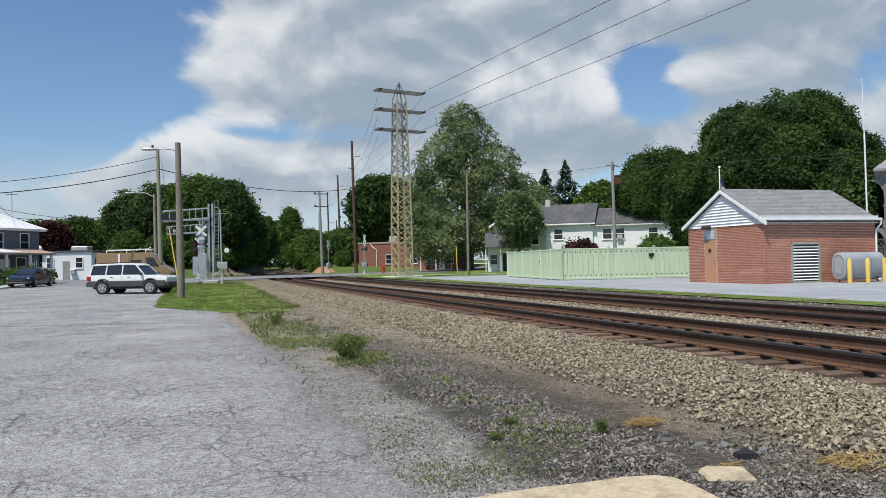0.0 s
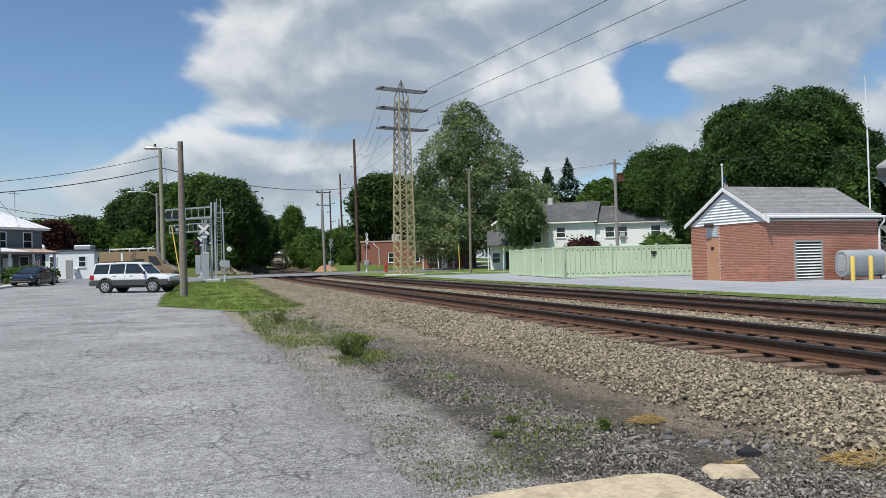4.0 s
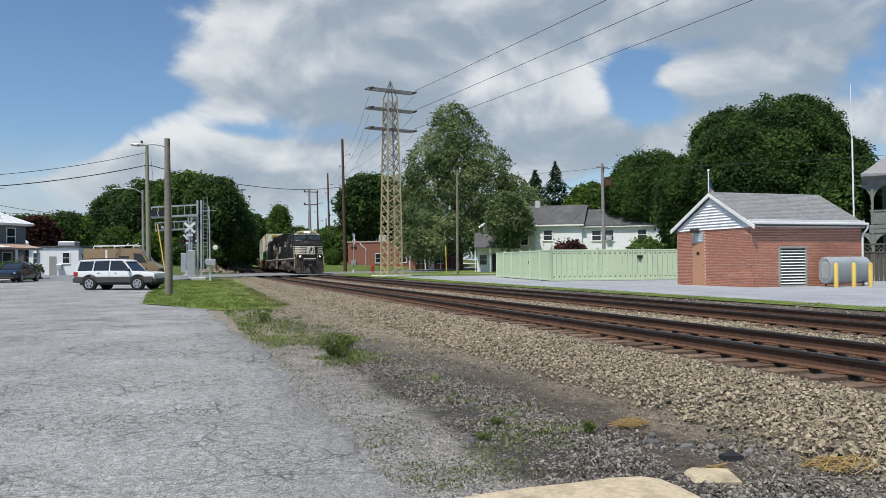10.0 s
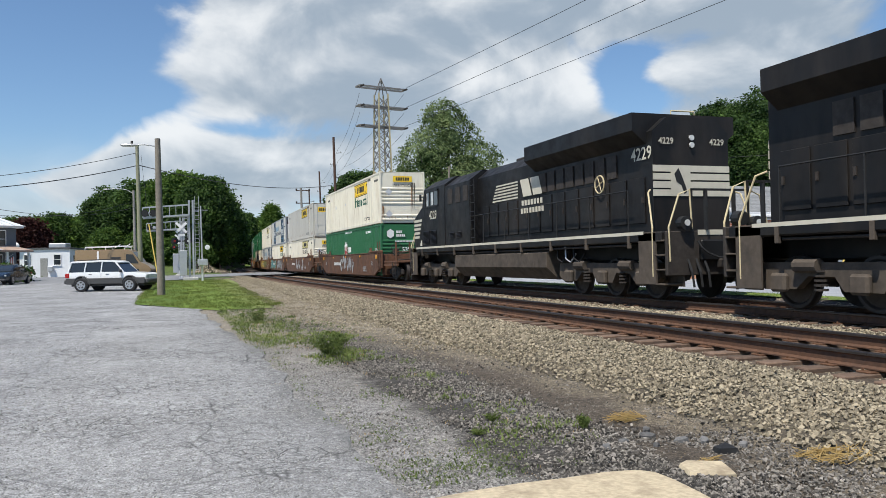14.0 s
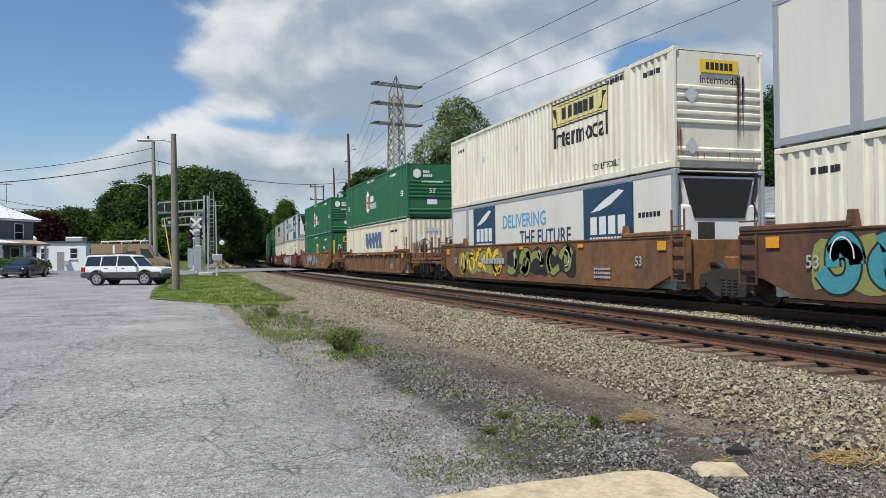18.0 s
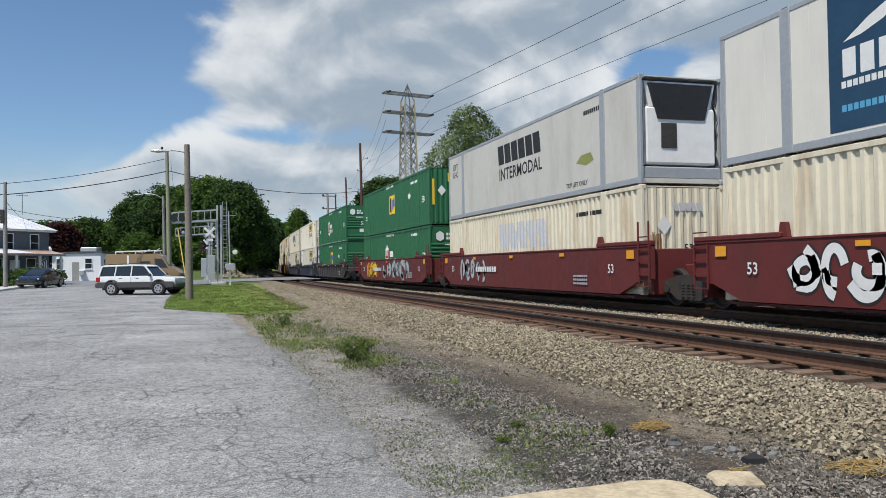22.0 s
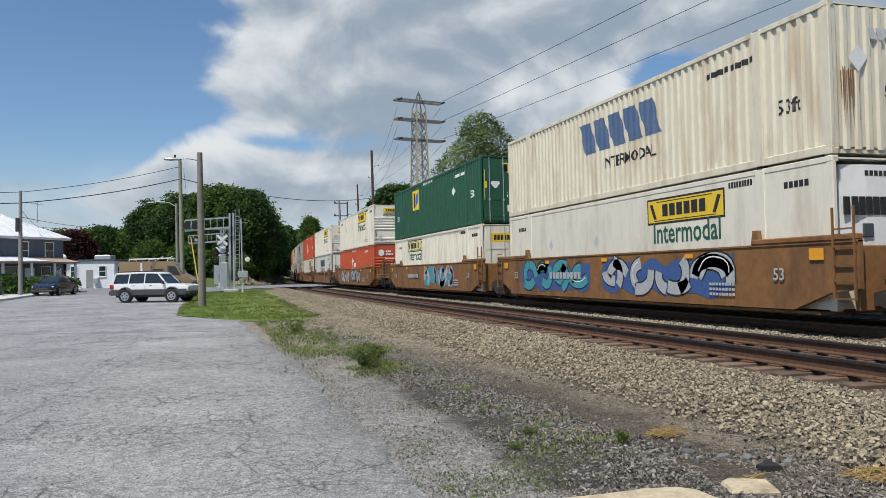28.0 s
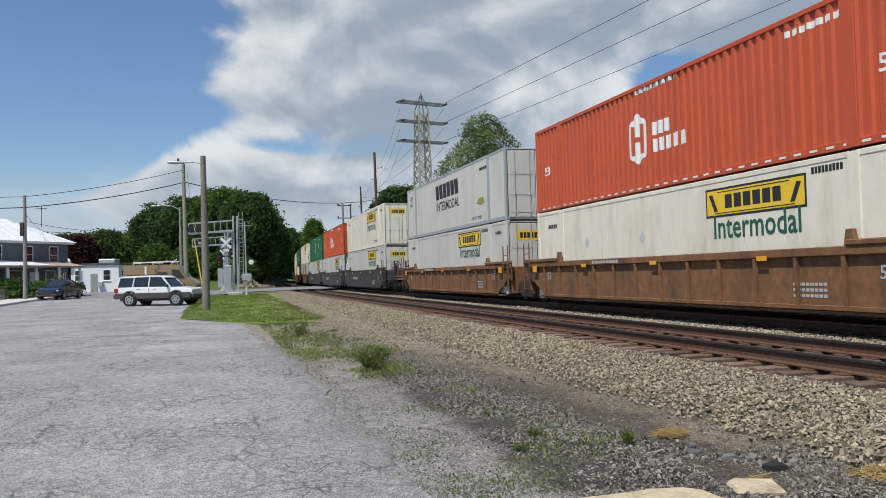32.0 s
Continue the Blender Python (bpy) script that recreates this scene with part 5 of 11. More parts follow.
def press(ob, wavy):
    """Lays the painted marks of a container into the corrugations of its side."""
    for c in ob.children:
        if not c.data.vertices or c.data.name.split(".")[0] in ("side_ridged", "side_panelled"):
            continue
        m = c.matrix_basis
        xs = [(m @ v.co) for v in c.data.vertices]
        if max(q.x for q in xs) > -OUT + 0.004 or max(q.x for q in xs) - min(q.x for q in xs) > 0.002:
            continue
        bm = bmesh.new()
        bm.from_mesh(c.data)
        bm.transform(m)
        lo, hi = min(q.y for q in xs), max(q.y for q in xs)
        for y in SIDE_BREAKS:
            if lo < y < hi and (wavy or abs(y - 1.98) < 0.2 or abs(y - BOX_L + 1.98) < 0.2):
                bmesh.ops.bisect_plane(bm, geom=bm.verts[:] + bm.edges[:] + bm.faces[:], dist=1e-5, plane_co=(0, y, 0), plane_no=(0, 1, 0))
        over = -xs[0].x - OUT + 0.002
        for v in bm.verts:
            v.co.x = -side_depth(v.co.y, v.co.z, wavy) - over
        me = bpy.data.meshes.new(c.data.name)
        bm.to_mesh(me)
        bm.free()
        me.materials.append(c.data.materials[0])
        c.data, c.matrix_basis = me, Matrix()
    return ob


# ---- well cars ----
CAR = {
    "brown": material("brown_car_paint", (0.130, 0.062, 0.034), 0.75, vary=0.28, grain=5, stain=(0.055, 0.038, 0.032), stain_amount=0.8, stain_scale=1.3, bump=0.15, streak=1),
    "rusty": material("rusty_brown_car_paint", (0.195, 0.095, 0.042), 0.8, vary=0.32, grain=5, stain=(0.060, 0.038, 0.030), stain_amount=0.8, stain_scale=1.3, bump=0.2, streak=1),
    "ochre": material("ochre_car_paint", (0.225, 0.108, 0.037), 0.75, vary=0.25, grain=5, stain=(0.085, 0.046, 0.028), stain_amount=0.8, stain_scale=1.3, bump=0.15, streak=1),
    "red": material("oxide_red_car_paint", (0.125, 0.022, 0.020), 0.65, vary=0.1, grain=4, stain=(0.07, 0.025, 0.022), stain_amount=0.5, stain_scale=0.9, bump=0.1, streak=1),
    "blue": material("grey_blue_car_paint", (0.021, 0.028, 0.046), 0.7, vary=0.15, grain=4, stain=(0.05, 0.05, 0.052), stain_amount=0.6, stain_scale=0.9, bump=0.15, streak=1),
    "dark": material("sooty_car_paint", (0.050, 0.045, 0.045), 0.75, vary=0.15, grain=4, stain=(0.03, 0.028, 0.027), stain_amount=0.6, bump=0.15, streak=1),
}
UNDERFRAME = material("oily_underframe", (0.046, 0.039, 0.034), 0.75, metal=0.2, vary=0.3, grain=8, stain=(0.07, 0.05, 0.04), stain_amount=0.4, bump=0.3)
WHEEL = material("dark_steel_wheel", (0.055, 0.048, 0.044), 0.6, metal=0.5, vary=0.2, bump=0.15)


def truck_parts():
    frame = Shape().prism([(-1.15, 0.62), (-1.15, 0.40), (-0.75, 0.36), (-0.45, 0.20), (0.45, 0.20), (0.75, 0.36), (1.15, 0.40), (1.15, 0.62), (0.62, 0.74), (0.3, 0.80), (-0.3, 0.80), (-0.62, 0.74)], 0, -0.07, 0.07)
    spring = Shape()
    for y in (-0.2, 0.0, 0.2):
        for i in range(5):
            spring.rod((0.0, y, 0.28 + i * 0.07), (0.0, y, 0.315 + i * 0.07), 0.085, 8)
    wheel = Shape().lathe([(0.02, -0.06), (0.10, -0.07), (0.16, -0.035), (0.36, -0.02), (0.40, -0.065), (0.455, -0.065), (0.46, 0.03), (0.485, 0.045), (0.485, 0.07), (0.40, 0.07), (0.34, 0.03), (0.10, 0.05), (0.02, 0.06)], (0, 0, 0), 0, 20)
    axle = Shape().rod((-0.95, 0, 0), (0.95, 0, 0), 0.085, 8).rod((-1.12, 0, 0), (-0.9, 0, 0), 0.13, 8).rod((0.9, 0, 0), (1.12, 0, 0), 0.13, 8)
    bolster = Shape().slab(-1.0, 1.0, -0.22, 0.22, 0.52, 0.72, 0.03)
    return (frame.mesh("side_frame", UNDERFRAME), spring.mesh("spring", UNDERFRAME), wheel.mesh("wheel", WHEEL, True), axle.mesh("axle", UNDERFRAME), bolster.mesh("bolster", UNDERFRAME))


TRUCK = truck_parts()


def truck(parent, y):
    t = part("truck", TRUCK[4], UNDERFRAME, parent, "dark oily wheel truck", Matrix.Translation((0, y, 0)))
    for sx in (-1, 1):
        part("side_frame", TRUCK[0], UNDERFRAME, t, at=Matrix.Translation((sx * 1.02, 0, 0)))
        part("spring", TRUCK[1], UNDERFRAME, t, at=Matrix.Translation((sx * 1.05, 0, 0)))
    for dy in (-0.89, 0.89):
        part("axle", TRUCK[3], UNDERFRAME, t, at=Matrix.Translation((0, dy, 0.485)))
        for sx in (-1, 1):
            part("wheel", TRUCK[2], WHEEL, t, at=Matrix.Translation((sx * 0.76, dy, 0.485)) @ pose(0, 0, 0, 0, 0, 0 if sx < 0 else 180))
    return t


def ribbon(pts, wide):
    """One brush stroke: an outline of even width along the points."""
    a, b = [], []
    for i, p in enumerate(pts):
        d = (Vector(pts[min(i + 1, len(pts) - 1)]) - Vector(pts[max(i - 1, 0)])).normalized()
        a.append((p[0] - d.y * wide / 2, p[1] + d.x * wide / 2))
        b.append((p[0] + d.y * wide / 2, p[1] - d.x * wide / 2))
    return [[a[i], a[i + 1], b[i + 1], b[i]] for i in range(len(pts) - 1)]


def soft_line(pts, rounds=2):
    """Cuts the corners of a line, so that it bends softly."""
    for _ in range(rounds):
        out = [pts[0]]
        for (a, b), (c, d) in zip(pts, pts[1:]):
            out += [(a * 0.75 + c * 0.25, b * 0.75 + d * 0.25), (a * 0.25 + c * 0.75, b * 0.25 + d * 0.75)]
        pts = out + [pts[-1]]
    return pts


def graffiti(car, y0, y1, z0, z1, inks, count, seed):
    """Sprayed shapes with no words in them: a cloud of colour, fat crossing strokes with a dark rim, thin highlights and a few drips."""
    r = random.Random(seed)
    out, h, w = 1.518, z1 - z0, (y1 - y0) / count
    if inks[0] in ("violet", "flame", "black", "olive", "teal"):
        rim = []
        n = count * 4
        for i in range(n + 1):
            rim.append((y0 + (y1 - y0) * i / n, z0 + h * r.uniform(0.66, 0.98)))
        for i in range(n, -1, -1):
            rim.append((y0 + (y1 - y0) * i / n, z0 + h * r.uniform(0.02, 0.26)))
        marks("graffiti_patch", [soft_line(rim + rim[:1], 1)], INK[inks[0]], car, out + 0.002, "sprayed cloud of colour")
        inks = inks[1:] or ["ash"]
    fill, rim_ink, shine = inks[0], (inks[1] if len(inks) > 1 else "black"), (inks[2] if len(inks) > 2 else "white")
    for i in range(count):
        q = random.Random(seed * 31 + i)
        c = y0 + (i + 0.5) * w
        lines = []
        for k in range(q.choice((2, 3, 3))):
            n = q.choice((3, 4, 5))
            a0, a1 = q.uniform(0, 2 * math.pi), q.uniform(1.6, 4.2) * q.choice((-1, 1))
            rx, rz, oy, oz = w * q.uniform(0.22, 0.48), h * q.uniform(0.20, 0.38), q.uniform(-0.14, 0.14) * w, h * q.uniform(-0.08, 0.08)
            lines.append(soft_line([(c + oy + rx * math.cos(a0 + a1 * m / n), min(z1 - 0.09, max(z0 + 0.09, z0 + h / 2 + oz + rz * math.sin(a0 + a1 * m / n)))) for m in range(n + 1)]))
        wide = min(0.30, w * q.uniform(0.20, 0.30))
        for layer, (ink, grow, nm) in enumerate(((rim_ink, 0.09, "graffiti_rim"), (fill, 0.0, "graffiti"))):
            marks(nm, [quad for ln in lines for quad in ribbon(ln, wide + grow)], INK[ink], car, out + 0.003 * (layer + 1) + 0.0004 * (i % 2), "sprayed stroke")
        if i % 2 == 0:
            marks("graffiti_shine", ribbon([(a + 0.04, b + 0.05) for a, b in lines[0][2:-3]] or lines[0], 0.03), INK[shine], car, out + 0.010, "thin highlight")


# In a car: x across, y from the front of its container (0) to the rear (BOX_L), z from the rail.
def well_car(paint, ribbed, lead, tail, label, spray=None):
    """lead, tail: joint (a shared truck) or coupler, at the front and the rear end."""
    car = thing("well_car", label, "well car", "cars of the freight train")
    mat = CAR[paint]
    L_ = BOX_L
    y0, y1 = -0.75, L_ + 0.75
    top = 1.44 if ribbed else 1.56
    for sx in (-1, 1):
        s = Shape()
        if ribbed:
            s.prism([(y0 + 1.6, 0.28), (L_ - 0.85, 0.28), (L_ + 0.1, 0.75), (y1, 0.80), (y1, top), (y0, top), (y0, 0.80), (-0.1, 0.75)], 0, sx * 1.40, sx * 1.43)
            s.slab(min(sx * 1.40, sx * 1.52), max(sx * 1.40, sx * 1.52), y0, y1, top - 0.17, top, 0.015)
            s.slab(min(sx * 1.40, sx * 1.47), max(sx * 1.40, sx * 1.47), y0 + 1.5, L_ - 0.7, 0.27, 0.36, 0.01)
            for i in range(13):
                y = 0.9 + i * (L_ - 1.8) / 12
                s.prism([(1.43 * sx, 0.33), (1.47 * sx, 0.33), (1.51 * sx, top - 0.17), (1.43 * sx, top - 0.17)], 1, y - 0.045, y + 0.045)
        else:
            s.prism([(y0 + 1.6, 0.28), (L_ - 0.85, 0.28), (L_ + 0.1, 0.62), (y1, 0.70), (y1, top), (y0, top), (y0, 0.70), (-0.1, 0.62)], 0, sx * 1.41, sx * 1.515)
            s.slab(min(sx * 1.40, sx * 1.535), max(sx * 1.40, sx * 1.535), y0, y1, top - 0.05, top, 0.01)
        part("side_sill", s, mat, car)
        for a, b in ((y0, 2.0), (L_ - 2.0, y1)):
            part("raised_sill", Shape().slab(min(sx * 1.39, sx * 1.55), max(sx * 1.39, sx * 1.55), a, b, top, top + 0.11, 0.02), mat, car)
        for y in (1.98, L_ - 1.98):
            part("box_guide", Shape().prism([(y - 0.13, top), (y + 0.13, top), (y + 0.07, top + 0.30), (y - 0.07, top + 0.30)], 0, sx * 1.36, sx * 1.46), mat, car)
    part("floor", Shape().box(-1.40, 1.40, 0.3, L_ - 0.3, 0.2, 0.255), mat, car)
    for ya, yb in ((-0.62, -0.5), (L_ + 0.5, L_ + 0.62)):
        part("bulkhead", Shape().slab(-1.39, 1.39, ya, yb, 0.30, top - 0.1, 0.02), mat, car)
    for end, kind in ((-1, lead), (1, tail)):
        yb = y0 if end < 0 else y1
        reach = 0.95 if kind == "joint" else 2.55
        ye = yb + end * reach
        a, b = sorted((yb, ye))
        s = Shape().slab(-0.55, 0.55, a, b, 0.72, 1.06, 0.03)
        if kind == "coupler":
            s.slab(-1.35, 1.35, a, b, 0.98, 1.08, 0.02).bar((-1.3, a, 0.88), (-1.3, b, 0.88), 0.12).bar((1.3, a, 0.88), (1.3, b, 0.88), 0.12)
        part("end_platform", s, mat, car)
        if kind == "coupler":
            part("coupler", Shape().slab(-0.12, 0.12, *sorted((ye, ye + end * 0.42)), 0.78, 0.98, 0.03).slab(-0.17, 0.17, *sorted((ye + end * 0.25, ye + end * 0.55)), 0.74, 1.02, 0.05), UNDERFRAME, car)
            truck(car, yb + end * 1.35)
            for x in (-1.28, -0.55, 0.55):
                part("stanchion", Shape().slab(x - 0.04, x + 0.04, ye - end * 0.35 - 0.04, ye - end * 0.35 + 0.04, 1.05, 2.05, 0.012), mat, car)
            part("end_rail", Shape().bar((-1.28, ye - end * 0.35, 1.55), (1.28, ye - end * 0.35, 1.55), 0.04).bar((-1.28, ye - end * 0.35, 1.3), (1.28, ye - end * 0.35, 1.3), 0.04), mat, car)
            part("step", Shape().pipe([(-1.42, ye - end * 0.1, 1.0), (-1.42, ye - end * 0.1, 0.42), (-1.42, ye - end * 0.6, 0.42), (-1.42, ye - end * 0.6, 1.0)], 0.022).bar((-1.42, ye - end * 0.1, 0.7), (-1.42, ye - end * 0.6, 0.7), 0.03), UNDERFRAME, car, "sill step")
            wheel_y = yb + end * 0.7
            w = part("hand_brake", Shape().bar((-0.85, wheel_y, 1.05), (-0.85, wheel_y, 1.9), 0.10).slab(-1.0, -0.7, wheel_y - 0.12, wheel_y + 0.12, 1.35, 1.75, 0.04), UNDERFRAME, car, "hand brake with its wheel")
            ring = Shape()
            n = 16
            ring.pipe([(-0.85 + 0.30 * math.cos(2 * math.pi * i / n), wheel_y - end * 0.0 - 0.16, 1.72 + 0.30 * math.sin(2 * math.pi * i / n)) for i in range(n + 1)], 0.02, 5)
            for i in range(4):
                ring.rod((-0.85, wheel_y - 0.16, 1.72), (-0.85 + 0.3 * math.cos(math.pi * i / 2 + 0.4), wheel_y - 0.16, 1.72 + 0.3 * math.sin(math.pi * i / 2 + 0.4)), 0.014, 5)
            part("brake_wheel", ring, UNDERFRAME, w)
            part("air_tank", Shape().rod((0.1, wheel_y + 0.1, 1.3), (1.0, wheel_y + 0.1, 1.3), 0.2, 12), UNDERFRAME, car)
            part("pipework", Shape().pipe([(-1.2, a + 0.2, 1.12), (-0.3, a + 0.25, 1.18), (0.3, b - 0.3, 1.15), (1.1, b - 0.2, 1.2)], 0.03).pipe([(-1.15, b - 0.1, 1.1), (-1.15, b - 0.1, 1.5), (-0.2, b - 0.15, 1.5)], 0.025), UNDERFRAME, car)
        elif end > 0:
            truck(car, L_ + 1.62)
        lx = yb - end * 0.28
        lad = Shape()
        for dy in (-0.24, 0.24):
            lad.bar((-1.56, lx + dy, 0.5), (-1.56, lx + dy, 2.15 if ribbed or end < 0 else 1.5), 0.035)
        for i in range(5):
            lad.bar((-1.56, lx - 0.24, 0.52 + i * 0.31), (-1.56, lx + 0.24, 0.52 + i * 0.31), 0.03)
        part("ladder", lad, mat, car)
        part("reflector", Shape().box(-1.545, -1.54, yb - end * 0.95 - 0.18, yb - end * 0.95 + 0.18, top - 0.34, top - 0.12), INK["amber"], car, "amber reflector plate")
    for i, y in enumerate((4.2, 8.3, 12.2)):
        part("reflector", Shape().box(-1.542, -1.538, y - 0.16, y + 0.16, top - 0.22, top - 0.12), INK["amber"], car)
    marks("stencil", word_blocks(10.9, 0.95, 2.3, 0.2, 9) if not ribbed else word_blocks(10.9, top - 0.09, 1.6, 0.08, 9), INK["white" if paint in ("red", "blue", "brown") else "ash"], car, 1.545 if not ribbed else 1.525)
    marks("stencil", word_blocks(3.0, 0.75, 0.9, 0.06, 8) + word_blocks(3.0, 0.64, 0.9, 0.06, 8) + word_blocks(3.0, 0.53, 0.9, 0.06, 8), INK["ash"], car, 1.545 if not ribbed else 1.436)
    for y in (1.2, 14.95):
        side_words("53", 0.34, INK["white" if paint in ("red", "blue") else "ash"], car, y, 0.95, 1.545 if not ribbed else 1.436)
    if spray:
        for k, (a, b, inks, n) in enumerate(spray):
            graffiti(car, a, b, 0.36, top - 0.06, inks, n, hash_of(a, n, k))
    return car


def hash_of(*q):
    return int(sum(abs(float(v)) * (37 + 11 * i) for i, v in enumerate(q))) % 9973


# ---- locomotives ----
LOCO_BLACK = material("black_locomotive_paint", (0.0115, 0.0112, 0.0115), 0.5, vary=0.2, grain=3, stain=(0.042, 0.034, 0.028), stain_amount=0.6, stain_scale=0.7, bump=0.08, streak=1, spec=0.22)
DUSTY = material("dusty_underbody", (0.088, 0.070, 0.054), 0.85, vary=0.25, grain=6, stain=(0.016, 0.014, 0.013), stain_amount=0.6, stain_scale=1.2, bump=0.25)
HAND_RAIL = material("cream_handrail", (0.60, 0.50, 0.30), 0.55, vary=0.1, bump=0.05)
LOCO_WHITE = material("off_white_stripe", (0.60, 0.56, 0.45), 0.55, vary=0.08, grain=4, stain=(0.4, 0.37, 0.3), stain_amount=0.4, bump=0)
HEADLIGHT = glow("lit_headlight", (1.0, 0.90, 0.70), 4.5)
DITCH_LIGHT = glow("lit_ditch_light", (1.0, 0.92, 0.78), 5.0)


def loco_truck(parent, y):
    t = part("truck", Shape().slab(-0.95, 0.95, y - 1.9, y + 1.9, 0.62, 0.80, 0.04), DUSTY, parent, "six-wheel power truck, dusty")
    for sx in (-1, 1):
        s = Shape().prism([(y - 2.55, 0.55), (y - 2.3, 0.40), (y - 1.5, 0.42), (y - 1.2, 0.66), (y - 0.6, 0.66), (y - 0.4, 0.40), (y + 0.4, 0.40), (y + 0.6, 0.66), (y + 1.2, 0.66), (y + 1.5, 0.42), (y + 2.3, 0.40), (y + 2.55, 0.55), (y + 2.5, 0.92), (y - 2.5, 0.92)], 0, sx * 1.05, sx * 1.22)
        part("side_frame", s, DUSTY, t)
        for dy in (-1.85, 0, 1.85):
            part("journal_box", Shape().slab(min(sx * 1.2, sx * 1.36), max(sx * 1.2, sx * 1.36), y + dy - 0.2, y + dy + 0.2, 0.36, 0.72, 0.05), DUSTY, t)
            part("wheel", TRUCK_WHEEL, WHEEL, t, at=Matrix.Translation((sx * 0.80, y + dy, 0.53)) @ pose(0, 0, 0, 0, 0, 0 if sx < 0 else 180))
        for dy in (-0.92, 0.92):
            sp = Shape()
            for i in range(5):
                sp.rod((sx * 1.2, y + dy, 0.40 + 0.085 * i), (sx * 1.2, y + dy, 0.44 + 0.085 * i), 0.12, 8)
            part("spring", sp, UNDERFRAME, t)
        for dy in (-1.45, 0.9):
            part("brake_cylinder", Shape().rod((sx * 1.25, y + dy, 0.86), (sx * 1.25, y + dy + 0.55, 0.86), 0.13, 10), DUSTY, t)
    return t


TRUCK_WHEEL = Shape().lathe([(0.02, -0.07), (0.12, -0.08), (0.2, -0.04), (0.40, -0.03), (0.44, -0.07), (0.50, -0.07), (0.51, 0.03), (0.535, 0.05), (0.535, 0.07), (0.44, 0.07), (0.36, 0.03), (0.12, 0.06), (0.02, 0.06)], (0, 0, 0), 0, 24).mesh("wheel", WHEEL, True)


def stripes(n, z0, z1, y0, y1, skew, y_cut=0.0):
    """Level stripes on a side, cut on a slant: outlines in (y, z)."""
    out, h = [], (z1 - z0) / (2 * n - 1)
    for i in range(n):
        a, b = z1 - 2 * i * h, z1 - (2 * i + 1) * h
        k = (z1 - a) / (z1 - z0) * skew
        k2 = (z1 - b) / (z1 - z0) * skew
        out.append([(y0, a), (y1 - k, a), (y1 - k2, b), (y0, b)])
    return out


